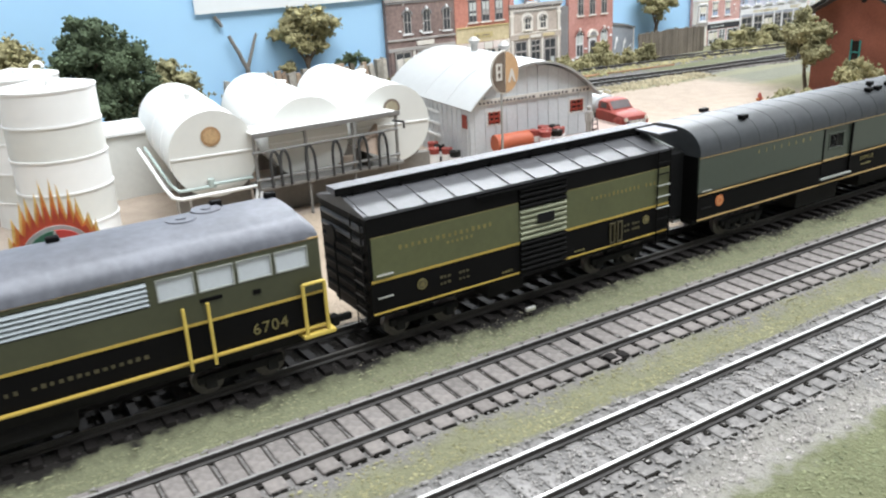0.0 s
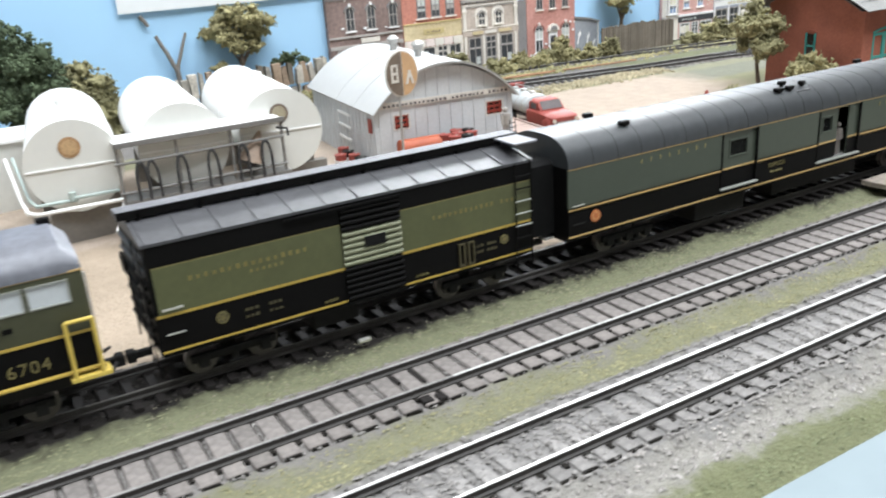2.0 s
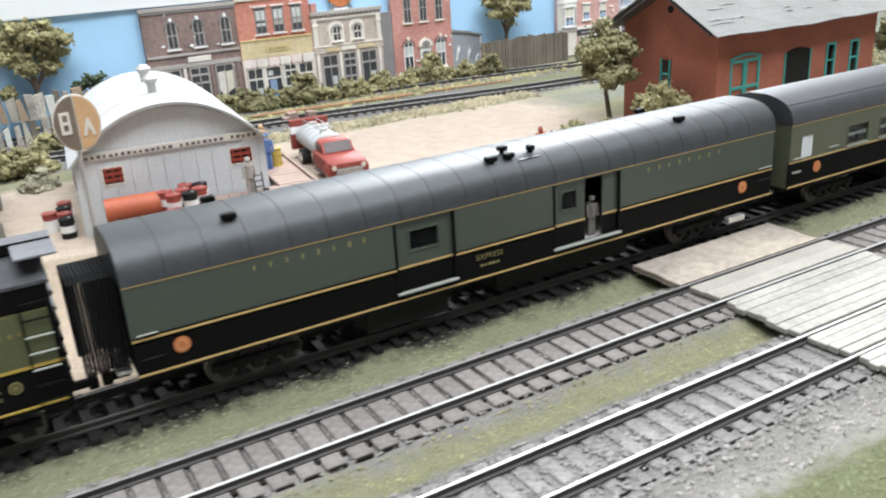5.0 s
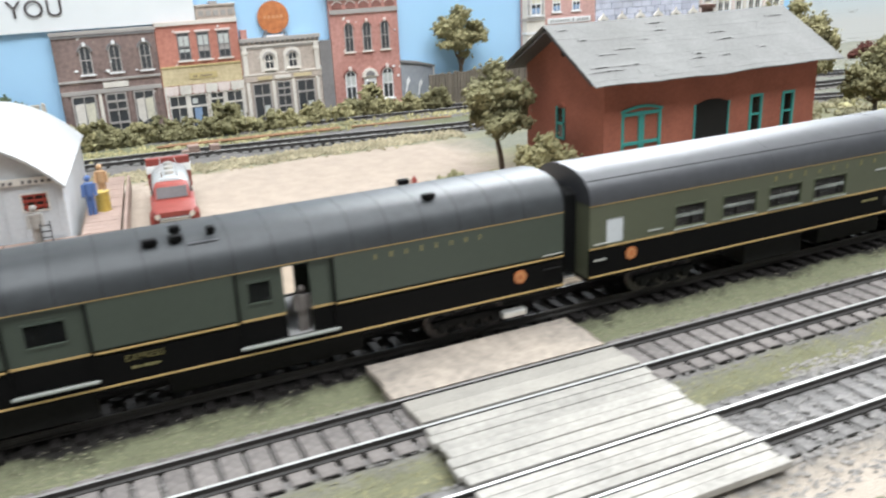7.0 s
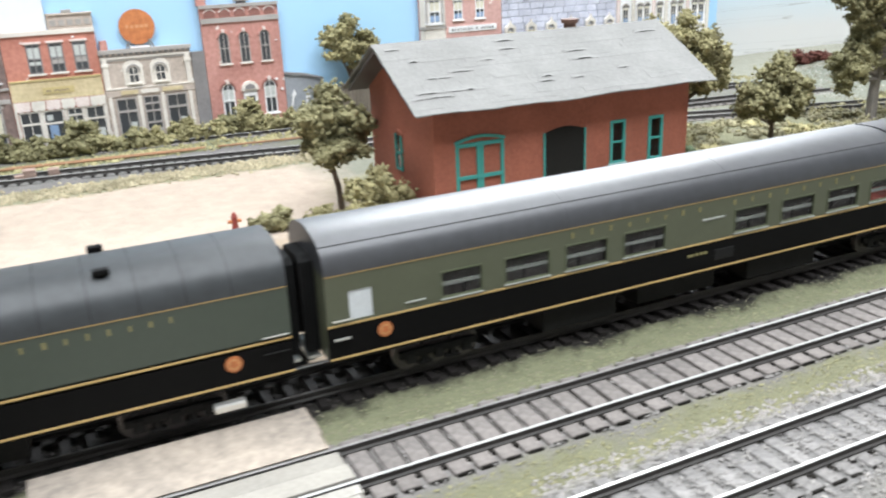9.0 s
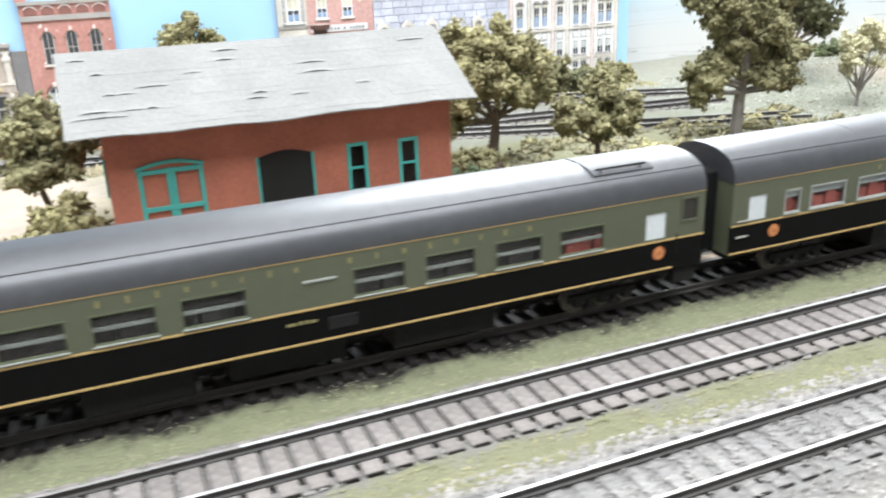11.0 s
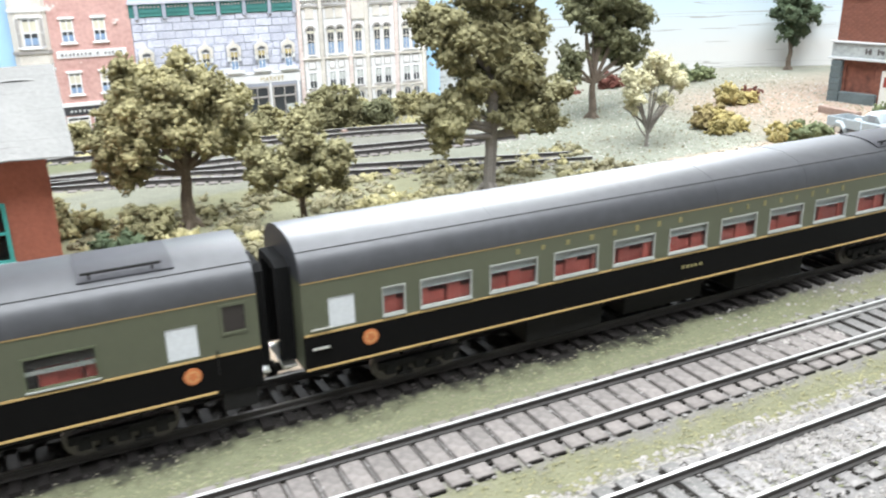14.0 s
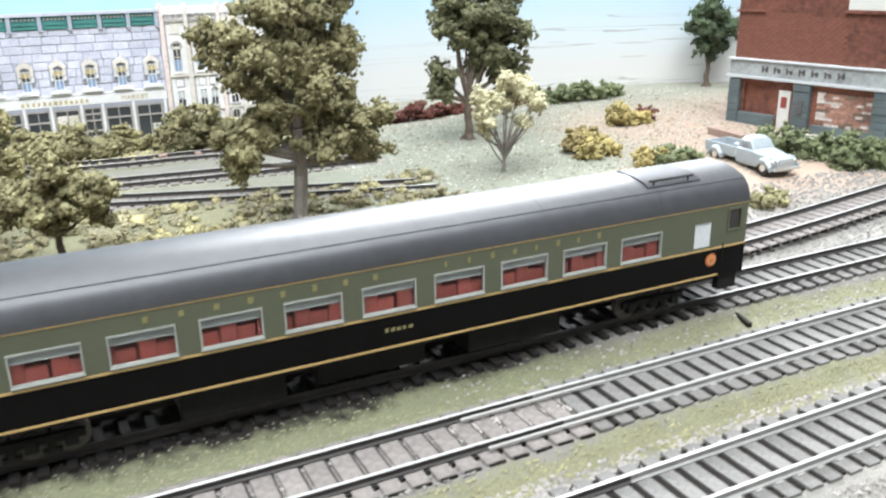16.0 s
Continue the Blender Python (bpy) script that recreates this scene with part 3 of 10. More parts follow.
def track(pts, zt, label, dark=False, pitch=0.0072, straight=False, top="rail_top", bright=(), group="railway tracks", near_from=None):
    t = thing("railway_track", (pts[0][0], pts[0][1], zt - 0.0037), label, "railway track", group, kind="structure")
    line = sample(pts, 0.02 if not straight else 0.05)
    runs, start = [], 0
    for edge, mats in list(bright) + [(99, None)]:
        stop = next((i for i, p in enumerate(line) if p[0] > edge), len(line) - 1)
        runs.append((line[start:stop + 1], ("rail_side", top) if not runs else kinds))
        start, kinds = stop, mats
    for off in (0.00825, -0.00825):
        for ln, mats in runs:
            if off < 0 and near_from is not None and ln[-1][0] > near_from and mats[1] == "rail_worn_no_sheen":
                cut = next(i for i, p in enumerate(ln) if p[0] > near_from)
                bm = B()
                rail_mesh(bm, ln[:cut + 1], off, zt)
                part("rail", bm, [M[mats[0]], M[mats[1]]], t)
                ln, mats = ln[cut:], ("rail_side", "rail_top")
            bm = B()
            rail_mesh(bm, ln, off, zt)
            part("rail", bm, [M[mats[0]], M[mats[1]]], t)

    o = ORIGIN[t.name]
    rng = random.Random(int(pts[0][1] * 1e4))
    for i, (x, y, a) in enumerate(sample(pts, pitch)[:300]):
        d = dark(x) if callable(dark) else dark
        ob = new("tie", TIES[int(d)])
        ob.parent = t
        ob.matrix_basis = Matrix.Translation((x - o.x, y - o.y, zt - 0.0025 - o.z)) @ Matrix.Rotation(a + rng.uniform(-0.02, 0.02), 4, "Z")
    return t


RT = 0.0062
track([(-0.42, Y1), (0.4, Y1), (1.5, Y1 + 0.0005)], RT, "main line of black sleepers and steel rails in dark ballast, train shade in their colours", lambda x: 2 if x < 1.08 else 1, straight=True, top="rail_main", bright=((1.05, ("rail_side", "rail_top")),))
# rail tops turn brighter along x: their reflection is put into the material
track([(-0.42, Y2), (0.5, Y2), (1.5, Y2 + 0.001)], RT, "second line of grey-brown sleepers and shiny rails in ballast", lambda x: x > 0.985, straight=True, top="rail_worn_no_sheen", near_from=0.168, bright=((0.62, ("rail_side", "rail_top")), (0.955, ("rail_pale", "rail_top"))))
track([(-0.42, Y3 - 0.001), (0.5, Y3 + 0.001), (1.1, Y3 + 0.004), (1.5, Y3 + 0.007)], RT, "front line of ballast-covered sleepers and bright rails", lambda x: 1 if x > 0.957 or 0.856 < x < 0.886 else 3, straight=True, bright=((0.955, ("rail_pale", "rail_top")),))
track([(0.93, 0.262), (1.05, 0.2745), (1.15, 0.283), (1.25, 0.297), (1.36, 0.316), (1.5, 0.345)], RT + 0.0006, "curving siding behind the main line in pale stones")
track([(0.25, 0.668), (0.39, 0.662), (0.52, 0.652), (0.66, 0.634), (0.80, 0.608), (0.90, 0.595), (0.98, 0.588), (1.075, 0.553)], 0.0078, "far yard line before the town fronts", False, top="rail_dull")
track([(0.20, 0.598), (0.385, 0.590), (0.50, 0.577), (0.633, 0.556), (0.78, 0.545), (0.90, 0.536), (0.98, 0.527), (1.07, 0.519)], 0.0080, "middle yard line with dark sleepers", lambda x: x < 0.64, top="rail_dull")
track([(0.70, 0.549), (0.80, 0.527), (0.906, 0.490), (0.993, 0.462), (1.075, 0.437)], 0.0078, "short yard spur that ends in the grass", False, top="rail_dull")

# white joint bars where the track sections meet
bm = B()
for yy in (Y2 - 0.00825, Y2 + 0.00825):
    box(bm, 0.955, 1.005, yy - 0.0021, yy - 0.0012, 0.0046, 0.0055, 0.0001)
single("rail_joiner", bm, M["steel"], "long pale metal joint bars along the second line", "rail joiner")
bm = B()
for xa, xb, ya, yb in ((0.1655, 0.1672, Y2 + 0.001, Y2 + 0.0066), (0.1722, 0.1735, Y2 - 0.003, Y2 + 0.0066), (0.1668, 0.1702, Y2 - 0.0138, Y2 - 0.0102), (0.1712, 0.1742, Y2 - 0.0148, Y2 - 0.0112)):
    box(bm, xa, xb, ya, yb, 0.0030, 0.0042, 0.0003)
single("rail_gap_block", bm, M["tie_black"], "small dark insulating blocks at a gap in the rails", "rail joint")
bm = B()
box(bm, 0.1680, 0.1725, 0.2210, 0.2224, 0.0040, 0.0056, 0.0005)
single("track_feeder", bm, M["chrome"], "small bright metal clip beside the main line", "metal clip")


# crack where two boards of the layout meet
bm = B()
prism(bm, [(1.0852, 0.2255), (1.0864, 0.2255), (1.0822, 0.2120), (1.0808, 0.2125)], 0.0, 0.0022, "z")
single("board_joint", bm, M["tie_black"], "dark open crack between two boards of the layout", "crack", kind="structure")


# ---- plank crossing ----
def crossing():
    c = thing("level_crossing", (0.472, 0.17, 0.0045), "weathered plank level crossing laid between the rails", "level crossing", kind="structure")
    rng = random.Random(4)
    rows = []
    for y0, y1, n, mname in ((Y1 - 0.0165, Y2 + 0.0098, 3, "plank_tan"), (Y2 - 0.0068, Y2 + 0.0068, 2, "plank"), (Y3 + 0.0108, Y2 - 0.0098, 7, "plank_white"), (Y3 - 0.0058, Y3 + 0.0082, 4, "plank_white"), (Y3 - 0.0185, Y3 - 0.0082, 3, "plank_white")):
        w = (y1 - y0) / n
        for i in range(n):
            rows.append((y0 + i * w + 0.00010, y0 + (i + 1) * w - 0.00010, mname))
    for y0, y1, mname in rows:
        bm = B()
        dx = rng.uniform(-0.0012, 0.0012)
        dz = rng.uniform(-0.0002, 0.0002)
        box(bm, 0.4355 + dx, 0.5095 + dx, y0, y1, 0.0042, 0.0062 + dz, 0.0003)
        part("plank", bm, M[mname], c)


crossing()

# pale ledge by the front edge
bm = B()
box(bm, 0.19, 0.33, 0.036, 0.0955, -0.001, 0.0045, 0.003)
single("ledge", bm, mat("ledge_grey_blue", (0.215, 0.255, 0.27), 1.0, 0, 0.05, 20, spec=0.05), "smooth grey-blue ledge on the front edge of the turf", "ledge", smooth=True)


# ---- loose stones and turf tufts ----
def scatter(name, n, place, size, material, label, category, seed, flat=0.6, kind="stuff", lift=0.0):
    """Many small uneven stones or tufts in one mesh."""
    rng = np.random.RandomState(seed)
    base = np.array([(1, 0, 0), (-1, 0, 0), (0, 1, 0), (0, -1, 0), (0, 0, 1), (0, 0, -1)], float)
    tri = np.array([(0, 2, 4), (2, 1, 4), (1, 3, 4), (3, 0, 4), (2, 0, 5), (1, 2, 5), (3, 1, 5), (0, 3, 5)])
    V, F, k = [], [], 0
    r2 = random.Random(seed)
    for _ in range(n):
        p = place(r2)
        if p is None:
            continue
        x, y = p
        s = size * r2.uniform(0.5, 1.3)
        b = base * (s * rng.uniform(0.6, 1.3, (6, 1)))
        a = r2.uniform(0, 6.28)
        ca, sa = math.cos(a), math.sin(a)
        b = np.stack([b[:, 0] * ca - b[:, 1] * sa, b[:, 0] * sa + b[:, 1] * ca, b[:, 2] * flat], 1)
        b += rng.uniform(-0.25, 0.25, (6, 3)) * s
        V.append(b + (x, y, ground_z(x, y) + s * 0.15 + lift))
        F.append(tri + k)
        k += 6
    me = bpy.data.meshes.new(name)
    me.from_pydata(np.concatenate(V).tolist(), [], np.concatenate(F).tolist())
    me.materials.append(material)
    return tagged(new(name, me), label, category, kind=kind)


def along(yc, w, x0=-0.12, x1=1.4):
    def place(r):
        y = yc + max(-1.6, min(1.6, r.gauss(0, 1))) * w
        return r.uniform(x0, x1), y
    return place


scatter("ballast", 6000, along(Y2, 0.0095, -0.12, 0.955), 0.00062, M["ballast"], "small grey ballast stones between the sleepers of the second line", "ballast", 11, lift=0.0003)
scatter("ballast", 15000, along(Y3, 0.0100, -0.12, 0.955), 0.00066, M["ballast"], "grey ballast stones that bury the sleepers of the front line", "ballast", 12, 0.45, lift=0.0005)
# main line stones coloured near black for the shade below the train
scatter("ballast", 5000, along(Y1, 0.0085), 0.0008, mat("ballast_shaded", (0.034, 0.029, 0.026), 0.9, 0, 0.3, 300, 0.5, rnd=0.4), "dark ballast stones under the train, its shade in their colour", "ballast", 13)
scatter("gravel", 6000, along(Y3 - 0.021, 0.004, -0.12, 1.3), 0.0009, M["ballast_pale"], "pale gravel shoulder along the front line", "gravel", 14)
scatter("gravel", 5000, along(Y3 + 0.021, 0.0035, 0.55, 1.4), 0.0009, M["ballast_pale"], "pale gravel between the front lines", "gravel", 15)
scatter("gravel", 7000, lambda r: (r.uniform(1.06, 1.42), r.uniform(0.258, 0.345)), 0.0011, mat("gravel_white", (0.25, 0.24, 0.22), 0.9, 0, 0.25, 300, 0.4, rnd=0.32), "white crushed stones round the siding", "gravel", 16)
turf_g = mat("turf_green", (0.142, 0.150, 0.082), 0.95, 0, 0.3, 120, 0.3, rnd=0.2, col2=(0.206, 0.208, 0.122))
turf_f = mat("turf_front", (0.086, 0.098, 0.048), 0.95, 0, 0.3, 120, 0.3, rnd=0.25, col2=(0.135, 0.143, 0.075))
turf_s = mat("turf_sandy", (0.185, 0.174, 0.118), 0.95, 0, 0.25, 200, 0.3, rnd=0.2, col2=(0.235, 0.215, 0.155))
turf_y = mat("turf_gold_green", (0.172, 0.166, 0.082), 0.95, 0, 0.3, 120, 0.3, rnd=0.2, col2=(0.240, 0.225, 0.124))
scatter("turf", 12000, along((Y1 + Y2) / 2 - 0.0005, 0.0042), 0.00055, turf_g, "fine green turf between the main and second lines", "turf", 21, 0.22)
scatter("turf", 12000, along((Y2 + Y3) / 2 + 0.001, 0.0042), 0.00055, turf_y, "fine yellow-green turf between the second and front lines", "turf", 22, 0.22)
scatter("turf", 5500, along((Y1 + Y2) / 2 + 0.0015, 0.0060, 0.1, 1.4), 0.00045, turf_s, "sandy flecks in the turf beside the main line", "turf", 24, 0.4)
scatter("turf", 700, along(Y3 + 0.001, 0.0065, 0.888, 0.955), 0.0006, turf_g, "grey-green turf between the rails of the front line", "turf", 25, 0.4)
scatter("gravel", 1300, along(Y3 + 0.010, 0.0065, 0.90, 0.965), 0.0011, M["ballast_pale"], "pale rubble over the front line sleepers", "gravel", 26)
scatter("gravel", 500, along(Y2 + 0.001, 0.0055, 0.952, 0.988), 0.0012, M["ballast_pale"], "sandy rubble over the sleepers of the second line", "gravel", 27)
scatter("gravel", 380, along((Y1 + Y2) / 2 + 0.003, 0.0045, 0.96, 1.36), 0.0008, M["ballast_pale"], "sandy crumbs along the turf strip", "gravel", 28)
scatter("turf", 18000, lambda r: (r.uniform(-0.1, 1.35), 0.108 - abs(r.gauss(0, 0.022))) if r.random() < 0.98 else None, 0.0006, turf_f, "fine green turf along the front edge", "turf", 23, 0.22)


# ---- the train ----
HW, Z_BOT, Z_BELT, Z_TOP = 0.0172, 0.0186, 0.0297, 0.0455
ROOF_H = 0.0112
YN, YF = Y1 - HW, Y1 + HW


def bogie(parent, xc, axles=3):
    """A bogie with side frames, wheels and springs, on the rails."""
    sp = 0.0185 / (axles - 1) * 1.05
    n = part("bogie", tube(B(), (xc, Y1 - 0.004, 0.0115), (xc, Y1 + 0.004, 0.0115), 0.0025), M["truck_black"], parent)
    for s in (-1, 1):
        bm = B()
        y = Y1 + s * 0.0118
        box(bm, xc - 0.0135, xc + 0.0135, y - 0.0009, y + 0.0009, 0.0112, 0.0137, 0.0004)
        for k in range(axles):
            x = xc + (k - (axles - 1) / 2) * sp
            box(bm, x - 0.0017, x + 0.0017, y - 0.0013, y + 0.0013, 0.0094, 0.0132, 0.0004)
        for k in range(axles - 1):
            x = xc + (k - (axles - 2) / 2) * sp
            tube(bm, (x, y - s * 0.0002, 0.0088), (x, y - s * 0.0002, 0.0120), 0.0012, 0.0012, 8)
            box(bm, x - 0.0024, x + 0.0024, y - 0.001, y + 0.001, 0.0084, 0.0092, 0.0002)
        part("side_frame", bm, M["truck_black"], n)
    for k in range(axles):
        x = xc + (k - (axles - 1) / 2) * sp
        for s in (-1, 1):
            bm = B()
            tube(bm, (x, Y1 + s * 0.0075, 0.0113), (x, Y1 + s * 0.0096, 0.0113), 0.0051, 0.0051, 20)
            tube(bm, (x, Y1 + s * 0.0096, 0.0113), (x, Y1 + s * 0.0101, 0.0113), 0.0032, 0.003, 16)
            part("wheel", bm, M["wheel"], n, smooth=True)


def roof_outline(n=18, w=None, z0=Z_TOP, h=ROOF_H):
    w = w or HW + 0.0003
    pts = []
    for i in range(n + 1):
        a = math.pi * i / n
        pts.append((Y1 - w * math.copysign(abs(math.cos(a)) ** 0.72, math.cos(a)), z0 + h * math.sin(a) ** 0.86))
    return pts


def stepped_outline(w=None, z0=Z_TOP, h=ROOF_H):
    """A flat crown that drops over a low step into rounded shoulders."""
    w = w or HW + 0.0003
    left = [(Y1 - w * (0.70 + 0.30 * math.cos(radians(p))), z0 + 0.72 * h * math.sin(radians(p))) for p in range(0, 71, 10)]
    ys, zs = left[-1][0] - Y1, left[-1][1] + 0.00035
    crown = [(Y1 + ys * (1 - k / 8), zs + (z0 + h - zs) * (1 - abs(1 - k / 8) ** 2.4)) for k in range(17)]
    return left + crown + [(2 * Y1 - y, z) for y, z in reversed(left)]


def roof(parent, x0, x1, material, seams=(), seam_mat=None, mono=True):
    pts = stepped_outline() if mono else roof_outline()
    bm = B()
    prism(bm, pts, x0, x1, "x")
    r = part("roof", bm, material, parent, smooth=True)
    for s in seams:
        bm = B()
        prism(bm, stepped_outline(w=HW + 0.00036, h=ROOF_H + 0.00006) if mono else roof_outline(w=HW + 0.00036, h=ROOF_H + 0.00006), s - 0.00011, s + 0.00011, "x")
        part("roof_seam", bm, seam_mat or material, r, smooth=True)
    return r


def emblem(parent, x, z=0.0256, r=0.0024, label="round orange emblem", paint=("orange", "orange_pale")):
    bm = B()
    disc(bm, x, z, YN - 0.0001, r, 0.00025)
    e = part("emblem", bm, M[paint[0]], parent, label)
    bm = B()
    disc(bm, x, z, YN - 0.00036, r * 0.72, 0.0001)
    part("emblem_ring", bm, M[paint[1]], e)
    bm = B()
    pts = [(x + r * 0.6 * math.cos(a) * (1 if i % 2 else 0.62), z + r * 0.6 * math.sin(a) * (1 if i % 2 else 0.62)) for i, a in enumerate([math.pi * 2 * k / 10 + 0.31 for k in range(10)])]
    prism(bm, pts, YN - 0.00055, YN - 0.00046)
    part("emblem_leaf", bm, M[paint[0]], e)


def bars(parent, x0, x1, z, h, n, material, y=None, name="lettering_bar", fill=0.55, seed=1, slope=0.0):
    """Short bars in place of lettering, one mesh a line."""
    rng = random.Random(seed)
    bm = B()
    w = (x1 - x0) / n
    y = YN if y is None else y
    for i in range(n):
        if rng.random() < 0.1 and n > 8:
            continue
        a = x0 + i * w + w * 0.15
        f = fill * rng.uniform(0.75, 1.2)
        box(bm, a, a + w * f, y - 0.00022, y - 0.0001, z - h / 2, z + h * rng.uniform(0.2, 0.5))
    return part(name, bm, material, parent)


def stripe(parent, x0, x1, z0, z1, material, both=True):
    part("stripe", box(B(), x0, x1, YN - 0.00022, YN + 0.0001, z0, z1), material, parent)
    if both:
        part("stripe", box(B(), x0, x1, YF - 0.0001, YF + 0.00022, z0, z1), material, parent)


def coupler(parent, x, s):
    bm = B()
    box(bm, min(x, x + s * 0.0065), max(x, x + s * 0.0065), Y1 - 0.0011, Y1 + 0.0011, 0.0128, 0.0150, 0.0003)
    box(bm, min(x + s * 0.005, x + s * 0.0078), max(x + s * 0.005, x + s * 0.0078), Y1 - 0.0022, Y1 + 0.0016, 0.0122, 0.0158, 0.0005)
    part("coupler", bm, M["truck_black"], parent)


def bellows(parent, x, s, height=0.030, folds=4):
    for k in range(folds):
        a, b = x + s * (0.0002 + k * 0.0011), x + s * (0.0010 + k * 0.0011)
        zt = 0.0195 + height
        pts = [(Y1 - 0.0088, 0.0195), (Y1 - 0.0060, 0.0195), (Y1 - 0.0060, zt - 0.0025), (Y1 + 0.0060, zt - 0.0025), (Y1 + 0.0060, 0.0195), (Y1 + 0.0088, 0.0195), (Y1 + 0.0088, zt - 0.0015), (Y1 + 0.0060, zt), (Y1 - 0.0060, zt), (Y1 - 0.0088, zt - 0.0015)]
        part("bellows_fold", prism(B(), pts, min(a, b), max(a, b), "x"), M["bellow"], parent)
    bm = B()
    box(bm, min(x, x + s * 0.0042), max(x, x + s * 0.0042), Y1 - 0.0085, Y1 + 0.0085, 0.0170, 0.0180, 0.0002)
    part("footplate", bm, M["chrome"], parent)


def car_ends(parent, x0, x1, material, lower):
    for x, s in ((x0, 1), (x1, -1)):
        bm = B()
        pts = [(Y1 - HW + 0.0002, 0.0188), (Y1 - 0.0058, 0.0188), (Y1 - 0.0058, 0.0440), (Y1 + 0.0058, 0.0440), (Y1 + 0.0058, 0.0188), (Y1 + HW - 0.0002, 0.0188)]
        pts += list(reversed([(y, z - 0.0004) for y, z in roof_outline(w=HW - 0.0002)]))
        prism(bm, pts, min(x + s * 0.0002, x + s * 0.0012), max(x + s * 0.0002, x + s * 0.0012), "x")
        part("end_wall", bm, material, parent)
        bm = B()
        box(bm, min(x + s * 0.0013, x + s * 0.0018), max(x + s * 0.0013, x + s * 0.0018), Y1 - 0.0056, Y1 + 0.0056, 0.0190, 0.0436)
        part("end_door", bm, M["black"], parent)


def underframe(parent, x0, x1, boxes):
    bm = B()
    box(bm, x0 + 0.001, x1 - 0.001, Y1 - 0.0140, Y1 + 0.0140, 0.0166, 0.0186, 0.0003)
    part("underframe", bm, M["truck_black"], parent)
    for a, b, zb, d in boxes:
        bm = B()
        box(bm, a, b, Y1 - d, Y1 + d, zb, 0.0166, 0.0005)
        part("equipment_box", bm, M["truck_black"], parent)


def pane(parent, x0, x1, z0, z1, y, material):
    bm = B()
    box(bm, x0, x1, y, y + 0.0002, z0, z1)
    ob = part("pane", bm, material, parent)
    return ob


def glass_material():
    m = bpy.data.materials.new("window_glass")
    m.use_nodes = True
    b = m.node_tree.nodes["Principled BSDF"]
    b.inputs["Base Color"].default_value = (0.78, 0.80, 0.79, 1)
    b.inputs["Roughness"].default_value = 0.05
    b.inputs["Transmission Weight"].default_value = 0.995
    b.inputs["IOR"].default_value = 1.1
    return m


M["glass"] = glass_material()
M["window_trim"] = mat("window_trim_olive", (0.085, 0.095, 0.055), 0.45, 0, 0.1)
M["blind_rail"] = mat("blind_rail_grey", (0.19, 0.19, 0.175), 0.5, 0, 0.1)
M["shade"] = mat("window_shade_grey", (0.42, 0.43, 0.42), 0.7, 0, 0.08)


def window_frame(parent, x0, x1, z0, z1, material, w=0.0005, y=None, out=0.0003):
    y = YN if y is None else y
    bm = B()
    holed(bm, x0 - w * 0.4, x1 + w * 0.4, z0 - w * 0.4, z1 + w * 0.4, y - out, y + 0.0006, [(x0 + w * 0.6, x1 - w * 0.6, z0 + w * 0.6, z1 - w * 0.6)])
    return part("window_frame", bm, material, parent)


